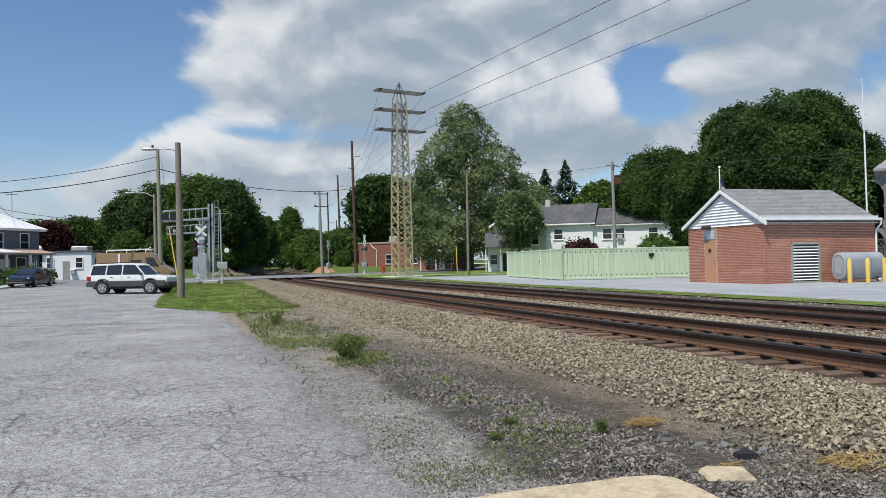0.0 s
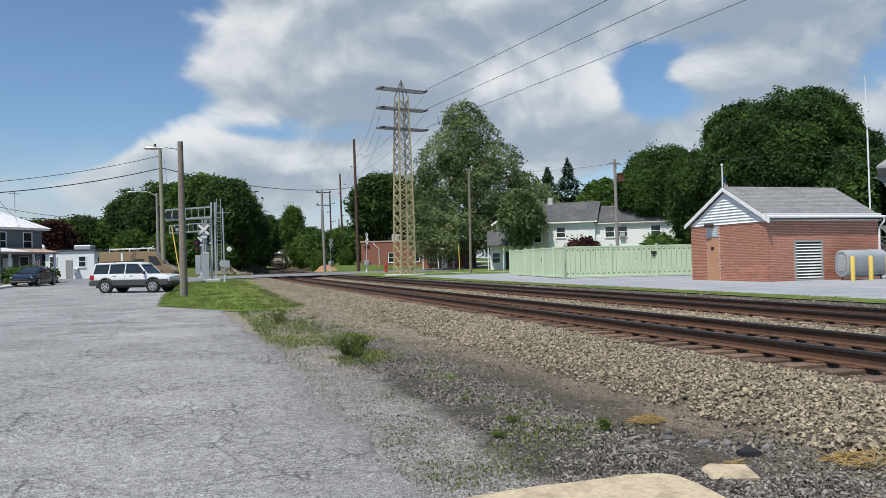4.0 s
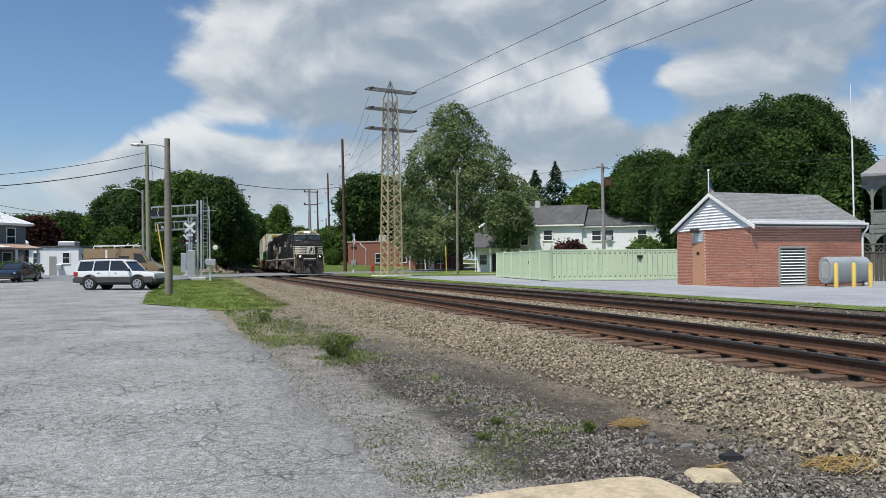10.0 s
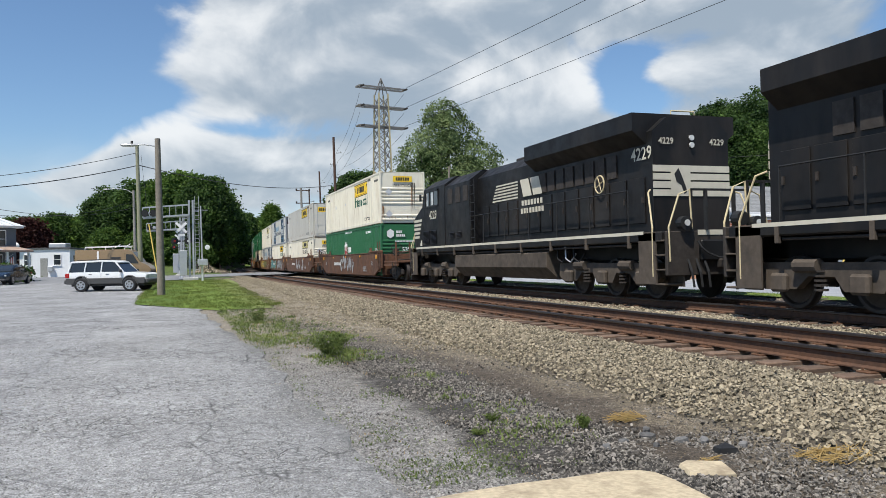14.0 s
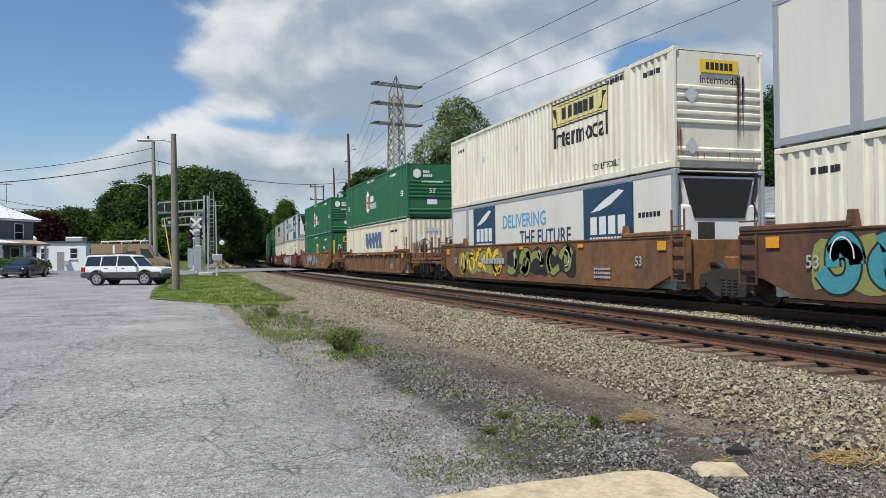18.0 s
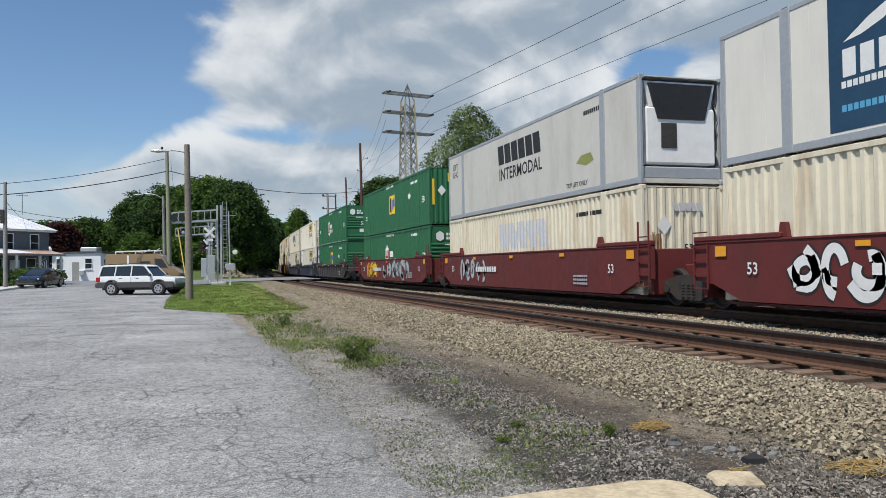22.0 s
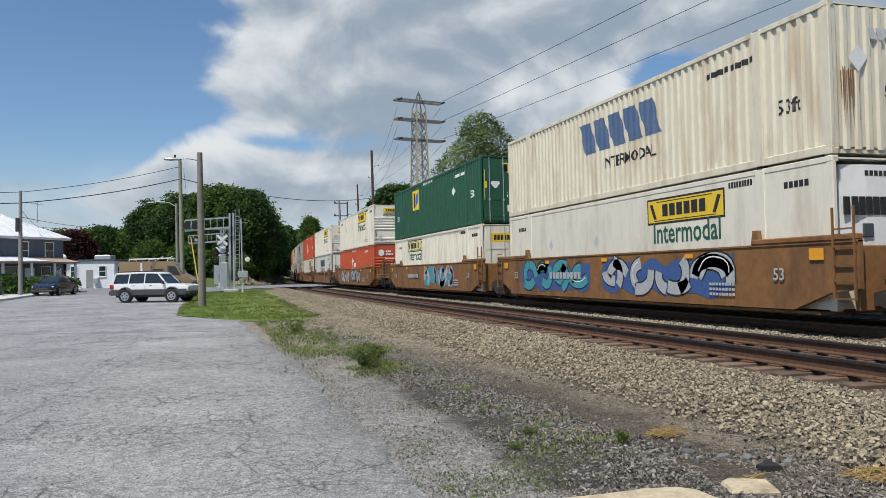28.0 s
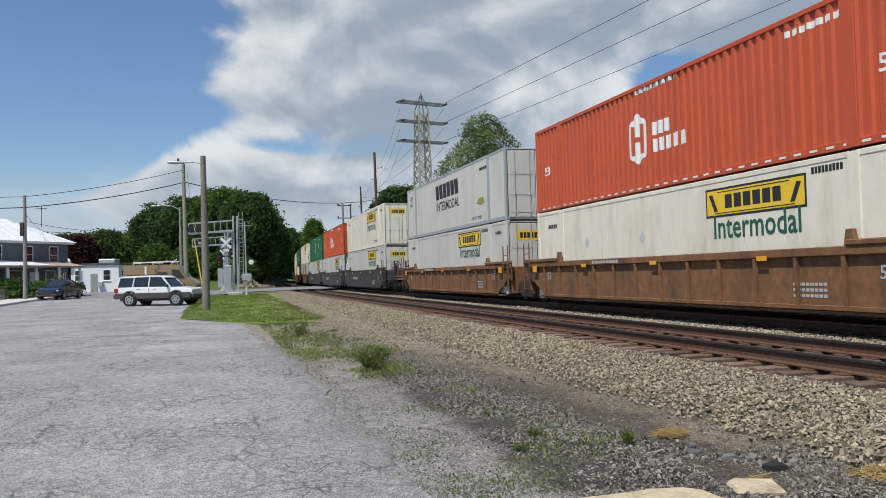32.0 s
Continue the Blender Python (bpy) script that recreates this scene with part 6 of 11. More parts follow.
def locomotive(label, number, backwards):
    """x across, y from its cab end (0) to its radiator end (20.9), z from the rail. backwards: the radiator end leads."""
    ob = thing("locomotive", label, "locomotive", "engines of the freight train")
    if backwards:                                    # a carrier that turns the engine about keeps its parts one level down
        flip = lambda p: (-p[0], 20.9 - p[1], p[2])
    else:
        flip = lambda p: p

    def add(name, shape, mat, parent=None, lab="", smooth_=False):
        shape.v = [flip(q) for q in shape.v]
        return part(name, shape, mat, parent or ob, lab, smooth=smooth_)

    add("frame", Shape().slab(-1.50, 1.50, 0.55, 20.4, 1.42, 1.66, 0.03).slab(-0.6, 0.6, 0.2, 20.7, 0.95, 1.45, 0.04), LOCO_BLACK)
    for sx in (-1, 1):
        add("sill_stripe", Shape().box(min(sx * 1.500, sx * 1.506), max(sx * 1.500, sx * 1.506), 1.4, 19.7, 1.60, 1.68), LOCO_WHITE, lab="off-white sill stripe")
    # cab and nose
    cab = add("cab", Shape().loft([[(-1.5, 2.35, 1.66), (1.5, 2.35, 1.66), (1.5, 5.4, 1.66), (-1.5, 5.4, 1.66)], [(-1.5, 2.35, 3.35), (1.5, 2.35, 3.35), (1.5, 5.4, 3.35), (-1.5, 5.4, 3.35)],
                                    [(-1.48, 2.62, 4.22), (1.48, 2.62, 4.22), (1.48, 5.4, 4.22), (-1.48, 5.4, 4.22)], [(-0.95, 2.72, 4.58), (0.95, 2.72, 4.58), (0.95, 5.4, 4.58), (-0.95, 5.4, 4.58)]]), LOCO_BLACK, lab="black cab")
    add("nose", Shape().loft([[(-1.5, 1.15, 1.66), (-0.95, 0.80, 1.66), (0.0, 0.80, 1.66), (0.95, 0.80, 1.66), (1.5, 1.15, 1.66), (1.5, 2.36, 1.66), (0.0, 2.36, 1.66), (-1.5, 2.36, 1.66)],
                               [(-1.5, 1.15, 2.98), (-0.95, 0.80, 3.04), (0.0, 0.80, 3.16), (0.95, 0.80, 3.04), (1.5, 1.15, 2.98), (1.5, 2.36, 3.36), (0.0, 2.36, 3.50), (-1.5, 2.36, 3.36)],
                               [(-1.42, 1.30, 3.04), (-0.92, 0.92, 3.12), (0.0, 0.90, 3.32), (0.92, 0.92, 3.12), (1.42, 1.30, 3.04), (1.49, 2.38, 3.48), (0.0, 2.40, 3.66), (-1.49, 2.38, 3.48)]]), LOCO_BLACK, lab="black sloping nose")
    add("nose_brace", Shape().rod((-1.2, 2.3, 3.56), (-0.1, 1.2, 3.42), 0.016), GALVANISED)
    for sx in (-1, 1):
        add("mirror_arm", Shape().rod((sx * 1.5, 2.7, 3.9), (sx * 1.66, 2.62, 3.92), 0.014).slab(*sorted((sx * 1.60, sx * 1.70)), 2.6, 2.64, 3.72, 4.02, 0.01), BLACK_PAINT)
    add("brow", Shape().prism([(-1.40, 4.14), (1.40, 4.14), (1.22, 4.32), (0.62, 4.60), (-0.62, 4.60), (-1.22, 4.32)], 1, 2.52, 2.70), LOCO_WHITE, lab="white brow over the windscreen")
    for sx in (-1, 1):
        add("windscreen", Shape().prism([(sx * 0.10, 3.70), (sx * 1.36, 3.56), (sx * 1.40, 4.06), (sx * 0.10, 4.10)], 1, 2.40, 2.545), BLUE_GLASS, lab="bluish windscreen pane")
        add("wiper", Shape().rod((sx * 0.7, 2.38, 4.10), (sx * 0.62, 2.37, 3.74), 0.012), BLACK_PAINT)
        for i, (ya, yb) in enumerate(((2.95, 3.45), (3.52, 4.0), (4.06, 4.55))):
            w = add("side_window", Shape().box(min(sx * 1.49, sx * 1.508), max(sx * 1.49, sx * 1.508), ya, yb, 3.45, 4.05), DARK_GLASS, lab="cab side window")
        fr = Shape()
        for ya, yb, za, zb in ((2.86, 4.64, 3.38, 3.44), (2.86, 4.64, 4.05, 4.11), (2.86, 2.92, 3.38, 4.11), (3.46, 3.51, 3.38, 4.11), (4.58, 4.64, 3.38, 4.11)):
            fr.box(min(sx * 1.495, sx * 1.53), max(sx * 1.495, sx * 1.53), ya, yb, za, zb)
        add("window_frame", fr, BLACK_PAINT)
        for ya, yb in ((3.08, 3.2), (3.74, 3.94)):
            add("curtain", Shape().box(*sorted((sx * 1.508, sx * 1.511)), ya, yb, 3.47, 4.03), LAMP_GLASS, lab="pale sliding pane")
        add("number_plate_box", Shape().slab(*sorted((sx * 0.30, sx * 1.02)), 2.46, 2.56, 4.34, 4.53, 0.02), INK["dull_yellow"], lab="cream number box")
    for k in (-0.15, 0.15):
        add("headlight", Shape().lathe([(0.01, 0.0), (0.075, 0.0), (0.08, 0.06), (0.01, 0.06)], (k, 2.44, 4.45), 1, 14), HEADLIGHT if not backwards else LAMP_GLASS, lab="round headlight")
        add("headlight_rim", Shape().lathe([(0.09, 0.03), (0.135, 0.0), (0.15, 0.08), (0.09, 0.08)], (k, 2.44, 4.45), 1, 14), CHROME)
    add("nose_door", Shape().slab(0.62, 0.94, 0.785, 0.82, 1.72, 2.9, 0.02), LOCO_BLACK)
    add("nose_window", Shape().slab(-0.62, -0.28, 0.785, 0.85, 2.94, 3.05, 0.03), DARK_GLASS)
    add("horse_panel", Shape().box(-0.20, 0.52, 0.788, 0.797, 2.06, 2.92), LOCO_WHITE, lab="white nose panel")
    add("horse_emblem", Shape().prism([(-0.02, 2.20), (0.05, 2.14), (0.14, 2.38), (0.30, 2.46), (0.36, 2.70), (0.24, 2.86), (0.18, 2.72), (0.08, 2.52), (0.02, 2.36)], 1, 0.778, 0.786), BLACK_PAINT, lab="dark emblem")
    for x0_, x1_ in ((-1.46, -0.20), (0.52, 1.46)):
        for i in range(5):
            z, fs = 2.08 + i * 0.18, Shape()
            pts = [(x, 0.793 if abs(x) <= 0.95 else 0.793 + (abs(x) - 0.95) * 0.64) for x in (x0_, max(min(-0.95, x1_), x0_) if x0_ < 0 else min(0.95, x1_), x1_)]
            for (xa, ya), (xb, yb) in zip(pts, pts[1:]):
                if abs(xb - xa) > 0.02:
                    fs.add([(xa, ya - 0.006, z), (xb, yb - 0.006, z), (xb, yb - 0.006, z + 0.12), (xa, ya - 0.006, z + 0.12)], [(0, 1, 2, 3)])
            add("nose_stripe", fs, LOCO_WHITE, lab="white nose stripe")
    for sx in (-1, 1):
        for poly in stripes(5, 2.08, 2.92, 1.17, 2.35, 0.45):
            add("side_stripe", Shape().add([(sx * 1.508, y, z + dz_) for y, z, dz_ in zip([q[0] for q in poly], [q[1] for q in poly], (0.02, 0.02, 0.0, 0.0))], [tuple(range(4))]), LOCO_WHITE, lab="white stripe that sweeps round the nose")
        add("white_mark", Shape().box(*sorted((sx * 1.50, sx * 1.509)), 2.12, 2.28, 1.74, 1.98).box(*sorted((sx * 1.50, sx * 1.5085)), 2.02, 2.12, 1.74, 1.86), LOCO_WHITE)
    # long hood
    add("hood", Shape().loft([[(-1.12, 5.4, 1.66), (1.12, 5.4, 1.66), (1.12, 5.4, 4.15), (0.7, 5.4, 4.5), (-0.7, 5.4, 4.5), (-1.12, 5.4, 4.15)], [(-1.12, 19.6, 1.66), (1.12, 19.6, 1.66), (1.12, 19.6, 4.15), (0.7, 19.6, 4.5), (-0.7, 19.6, 4.5), (-1.12, 19.6, 4.15)]]), LOCO_BLACK, lab="long black engine hood")
    add("equipment_cabin", Shape().loft([[(-1.48, 5.42, 1.66), (1.48, 5.42, 1.66), (1.48, 5.42, 4.10), (0.9, 5.42, 4.52), (-0.9, 5.42, 4.52), (-1.48, 5.42, 4.10)], [(-1.48, 8.2, 1.66), (1.48, 8.2, 1.66), (1.48, 8.2, 4.10), (0.9, 8.2, 4.52), (-0.9, 8.2, 4.52), (-1.48, 8.2, 4.10)]]), LOCO_BLACK)
    add("radiator_wing", Shape().prism([(-1.12, 3.85), (-1.52, 4.18), (-1.52, 4.62), (1.52, 4.62), (1.52, 4.18), (1.12, 3.85)], 1, 13.2, 19.35), LOCO_BLACK, lab="wide radiator wings")
    add("exhaust_stack", Shape().slab(-0.42, 0.42, 10.2, 11.5, 4.5, 4.68, 0.03), UNDERFRAME)
    for i in range(5):
        add("roof_fitting", Shape().slab(-0.5 + 0.12 * i, -0.1 + 0.12 * i, 2.95 + 0.42 * i, 3.1 + 0.42 * i, 4.58, 4.66, 0.02), UNDERFRAME)
    add("horn", Shape().rod((-0.2, 12.6, 4.62), (-0.2, 13.2, 4.66), 0.03, 8, 0.11).rod((0.0, 12.55, 4.70), (0.0, 13.3, 4.74), 0.03, 8, 0.12).rod((0.2, 12.6, 4.62), (0.2, 13.15, 4.66), 0.03, 8, 0.1).slab(-0.3, 0.3, 12.5, 12.62, 4.5, 4.76, 0.02), UNDERFRAME, lab="air horn")
    for sx in (-1, 1):
        x = sx * 1.13
        for i in range(13):
            y = 8.6 + i * 0.83
            add("hood_door", Shape().slab(min(x, x + sx * 0.03), max(x, x + sx * 0.03), y, y + 0.72, 1.9, 3.05, 0.012), LOCO_BLACK)
            add("door_latch", Shape().box(min(x + sx * 0.03, x + sx * 0.06), max(x + sx * 0.03, x + sx * 0.06), y + 0.62, y + 0.68, 2.4, 2.56), UNDERFRAME)
        for ya, yb, za, zb in ((2.5, 3.35, 1.78, 2.42), (3.5, 4.35, 1.78, 2.42), (6.0, 6.5, 1.95, 2.2), (6.8, 7.3, 1.95, 2.2)):
            lv = Shape()
            n = int((zb - za) / 0.05)
            for i in range(n):
                z = za + i * 0.05
                lv.add([(sx * 1.505, ya, z), (sx * 1.505, yb, z), (sx * 1.535, yb, z + 0.015), (sx * 1.535, ya, z + 0.015), (sx * 1.505, ya, z + 0.045), (sx * 1.505, yb, z + 0.045)], [(0, 1, 2, 3), (3, 2, 5, 4)])
            add("louvre", lv, LOCO_BLACK)
        for ya in (5.8, 6.7, 7.55):
            add("vent_grille", Shape().slab(*sorted((sx * 1.48, sx * 1.50)), ya, ya + 0.5, 3.35, 3.95, 0.01), UNDERFRAME)
        for i in range(8):
            rg = Shape().box(min(sx * 1.12, sx * 1.16), max(sx * 1.12, sx * 1.16), 13.5 + i * 0.58, 13.95 + i * 0.58, 3.15, 3.75)
            add("radiator_intake", rg, UNDERFRAME)
        # walkway rail
        ry = [5.7, 7.6, 9.5, 11.4, 13.3, 15.2, 17.1, 19.0]
        hr = Shape().pipe([(sx * 1.45, ry[0], 3.0)] + [(sx * 1.45, y, 2.72) for y in ry[1:]], 0.02)
        for y in ry[1:]:
            hr.rod((sx * 1.46, y, 1.66), (sx * 1.45, y, 2.72), 0.02)
        add("side_handrail", hr, BLACK_PAINT, lab="black walkway handrail")
        # fuel tank
        add("fuel_tank", Shape().prism([(sx * 0.2, 0.42), (sx * 1.05, 0.42), (sx * 1.46, 0.80), (sx * 1.46, 1.24), (sx * 1.1, 1.40), (sx * 0.2, 1.40)], 1, 6.4, 14.5), DUSTY, lab="dusty fuel tank")
        if not backwards:
            for ya, yb in ((8.9, 11.0), (11.25, 13.3)):
                add("air_tank", Shape().lathe([(0.02, 0), (0.22, 0.02), (0.27, 0.12), (0.27, yb - ya - 0.12), (0.22, yb - ya - 0.02), (0.02, yb - ya)], (sx * 1.42, ya, 1.14), 1, 14), DUSTY, lab="dusty air reservoir", smooth_=True)
        # steps and end rails
        for y, k in ((0.42, 1), (20.48, -1)):
            sb = Shape()
            for i in range(4):
                sb.slab(*sorted((sx * 0.98, sx * 1.5)), *sorted((y + 0.02, y + k * 0.36)), 0.40 + i * 0.34, 0.44 + i * 0.34, 0.01)
            sb.box(*sorted((sx * 0.95, sx * 1.0)), *sorted((y - k * 0.05, y + k * 0.45)), 0.36, 1.66).box(*sorted((sx * 1.46, sx * 1.5)), *sorted((y + k * 0.30, y + k * 1.0)), 0.42, 1.66)
            add("steps", sb, DUSTY, lab="corner steps")
            add("step_rail", Shape().pipe([(sx * 1.49, y + k * 0.42, 0.6), (sx * 1.49, y + k * 0.42, 1.75), (sx * 1.36, y + k * 0.75, 2.62), (sx * 1.2, y + k * 0.9, 2.7)], 0.022), HAND_RAIL, lab="cream grab rail")
            add("step_rail", Shape().pipe([(sx * 1.40, y - k * 0.12, 0.95), (sx * 1.42, y - k * 0.12, 1.75), (sx * 1.15, y - k * 0.15, 2.5), (sx * 0.85, y - k * 0.15, 2.62), (sx * 0.80, y - k * 0.15, 1.7)], 0.022), HAND_RAIL, lab="cream grab rail")
        for poly in stripes(6, 3.12, 3.70, 12.5, 14.3, -0.40):
            add("hood_stripe", Shape().add([(sx * 1.165, y if sx < 0 else 24.4 - y, z) for y, z in poly], [tuple(range(4))]), LOCO_WHITE, lab="white stripe of the emblem")
        for poly in word_blocks(11.5, 3.42, 1.5, 0.58, 2, 0.14, -0.12) + word_blocks(11.45, 2.92, 1.6, 0.17, 7, 0.3) + word_blocks(11.45, 2.66, 1.75, 0.17, 8, 0.3):
            add("name_block", Shape().add([(sx * 1.166, y if sx < 0 else 24.4 - y, z) for y, z in poly], [tuple(range(4))]), LOCO_WHITE, lab="off-white block of the name")
    # ends: pilots, couplers, hoses, ditch lights
    for y, k, cab_end in ((0.30, 1, True), (20.60, -1, False)):
        f = lambda a, b: tuple(sorted((y + k * a, y + k * b)))
        add("pilot_plate", Shape().slab(-1.48, 1.48, *f(0.0, 0.10), 0.62, 1.66, 0.02), UNDERFRAME)
        if cab_end:
            add("snow_plough", Shape().loft([[(-1.46, y + k * 0.05, 0.72), (0, y - k * 0.12, 0.72), (1.46, y + k * 0.05, 0.72), (1.46, y + k * 0.12, 0.72), (0, y - k * 0.05, 0.72), (-1.46, y + k * 0.12, 0.72)],
                                          [(-1.42, y - k * 0.08, 0.14), (0, y - k * 0.38, 0.14), (1.42, y - k * 0.08, 0.14), (1.42, y - k * 0.0, 0.14), (0, y - k * 0.30, 0.14), (-1.42, y - k * 0.0, 0.14)]]), UNDERFRAME, lab="dirty steel snow plough")
        add("coupler", Shape().slab(-0.13, 0.13, *f(-0.5, 0.0), 0.78, 1.0, 0.03).slab(-0.2, 0.2, *f(-0.72, -0.40), 0.72, 1.06, 0.06), UNDERFRAME, lab="coupler")
        for x in (-0.95, -0.72, -0.5, 0.5, 0.72, 0.95):
            add("air_hose", Shape().pipe([(x, y - k * 0.05, 1.0), (x * 1.02, y - k * 0.22, 0.7), (x * 0.98, y - k * 0.24, 0.35)], 0.03), RUBBER)
        add("control_cable", Shape().pipe([(0.7 * math.cos(math.pi * i / 8), y - k * (0.10 + 0.18 * math.sin(math.pi * i / 8)), 1.42 - 0.42 * math.sin(math.pi * i / 8)) for i in range(9)], 0.025), RUBBER, lab="hanging control cable")
        add("end_gate", Shape().bar((-0.8, y - k * 0.02, 2.62), (0.8, y - k * 0.02, 2.62), 0.05).bar((-0.8, y - k * 0.02, 1.66), (-0.8, y - k * 0.02, 2.62), 0.05).bar((0.8, y - k * 0.02, 1.66), (0.8, y - k * 0.02, 2.62), 0.05).bar((-0.4, y - k * 0.02, 1.66), (-0.4, y - k * 0.02, 2.62), 0.12, 0.03).bar((0.4, y - k * 0.02, 1.66), (0.4, y - k * 0.02, 2.62), 0.12, 0.03), BLACK_PAINT)
        add("sill_light_bar", Shape().box(-0.62, 0.62, *f(-0.012, 0.0), 1.56, 1.68), LOCO_WHITE)
        for sx in (-1, 1):
            add("ditch_light_can", Shape().lathe([(0.03, 0.0), (0.15, 0.0), (0.16, 0.22), (0.03, 0.22)], (sx * 1.02, y - (0.12 if k > 0 else 0.1), 1.84), 1, 12), BLACK_PAINT)
            add("ditch_light", Shape().lathe([(0.01, 0.0), (0.075, 0.0), (0.075, 0.02), (0.01, 0.02)], (sx * 1.02, y - k * 0.15, 1.84), 1, 12), DITCH_LIGHT if (cab_end and not backwards) else LAMP_GLASS, lab="ditch light")
    # radiator end markings
    es = Shape()
    for i in range(4):
        z = 2.55 + i * 0.20
        es.box(-1.13, 1.13, 19.61, 19.62, z, z + 0.16)
    add("end_stripes", es, LOCO_WHITE, lab="cream end stripes")
    add("end_panel", Shape().box(0.05, 0.62, 19.618, 19.626, 2.55, 3.31), LOCO_WHITE, lab="cream end panel")
    add("end_emblem", Shape().prism([(0.16, 2.66), (0.24, 2.60), (0.32, 2.82), (0.46, 2.90), (0.52, 3.10), (0.40, 3.24), (0.34, 3.12), (0.26, 2.94), (0.20, 2.80)], 1, 19.626, 19.632), BLACK_PAINT, lab="dark emblem")
    add("roof_grab", Shape().pipe([(-0.35, 19.3, 4.5), (-0.35, 19.3, 4.72), (0.35, 19.3, 4.72), (0.35, 19.3, 4.5)], 0.02), HAND_RAIL)
    hub = Shape()
    for i in range(16):
        a_, b_ = 2 * math.pi * i / 16, 2 * math.pi * (i + 1) / 16
        hub.rod((-1.24, 17.3 + 0.24 * math.cos(a_), 3.05 + 0.24 * math.sin(a_)), (-1.24, 17.3 + 0.24 * math.cos(b_), 3.05 + 0.24 * math.sin(b_)), 0.02, 5)
        if i % 4 == 0:
            hub.rod((-1.24, 17.3, 3.05), (-1.24, 17.3 + 0.24 * math.cos(a_ + 0.4), 3.05 + 0.24 * math.sin(a_ + 0.4)), 0.014, 5)
    if backwards:
        hub.v = [(-q[0], q[1], q[2]) for q in hub.v]
        add("brake_wheel", hub, HAND_RAIL, lab="pale hand-brake wheel")
    for sx in (-1, 1):                           # ladder behind the cab, cables along the sill
        ld = Shape()
        for z in range(7):
            ld.rod((sx * 1.50, 8.35, 1.9 + z * 0.33), (sx * 1.50, 8.75, 1.9 + z * 0.33), 0.016, 5)
        add("ladder", ld.rod((sx * 1.50, 8.35, 1.7), (sx * 1.50, 8.35, 4.1), 0.018, 5).rod((sx * 1.50, 8.75, 1.7), (sx * 1.50, 8.75, 4.1), 0.018, 5), BLACK_PAINT)
        for i in range(3):
            yb_ = 14.9 + 0.5 * i
            add("traction_cable", Shape().pipe([(sx * 1.30, yb_, 1.42), (sx * 1.34, yb_ + 0.1, 1.05), (sx * 1.32, yb_ + 0.35, 0.95), (sx * 1.25, yb_ + 0.55, 1.2)], 0.025, 6), GALVANISED if i == 1 else RUBBER)
        add("sill_pipe", Shape().pipe([(sx * 1.42, 1.8, 1.36), (sx * 1.42, 9.0, 1.34), (sx * 1.40, 19.0, 1.36)], 0.03, 6), UNDERFRAME)
        for i in range(9):
            add("sill_bracket", Shape().slab(*sorted((sx * 1.44, sx * 1.52)), 2.2 + 2.1 * i, 2.3 + 2.1 * i, 1.28, 1.60, 0.01), DUSTY)
    for z in (3.82, 4.0):
        add("end_headlight", Shape().lathe([(0.01, 0.0), (0.07, 0.0), (0.07, 0.04), (0.01, 0.04)], (0.0, 19.62, z), 1, 12), LAMP_GLASS)
    loco_truck_at = (3.55, 17.4)
    for y in loco_truck_at:
        yy = 20.9 - y if backwards else y
        loco_truck(ob, yy)
    # numbers
    cab_y = 3.75 if not backwards else 20.9 - 3.9
    side_words(number, 0.50, LOCO_WHITE, ob, cab_y, 3.02, 1.512)
    if not backwards:
        for x in (-0.66, 0.66):
            front_words(number, 0.24, INK["black"], ob, x, 4.43, 2.452)
    else:
        side_words(number, 0.45, LOCO_WHITE, ob, 20.9 - 19.15, 3.62, 1.14)
        for x in (-0.75, 0.75):
            front_words(number, 0.22, LOCO_WHITE, ob, x, 3.9, 1.26)
    return ob


# ---- the consist ----
lead = locomotive("black freight locomotive with white nose stripes and lit headlights", "8031", False)
rolling(lead, -138.76)
second = locomotive("black freight locomotive running backwards, coupled behind the first", "4229", True)
rolling(second, -116.56)

OFFSETS = [-89.88, -67.0, -47.6, -28.2, -5.0, 18.35, 41.95, 61.37, 80.77, 104.6, 124.3, 144.0, 167.15, 186.7, 206.1, 229.3, 252.5, 271.9, 291.1]
for step in (23.2, 19.4, 19.4, 23.2, 19.4, 19.4, 23.2, 19.4, 19.4):
    OFFSETS.append(OFFSETS[-1] + step)
BLUES, AQUA = ["violet", "ash"], ["ash", "black", "white"]
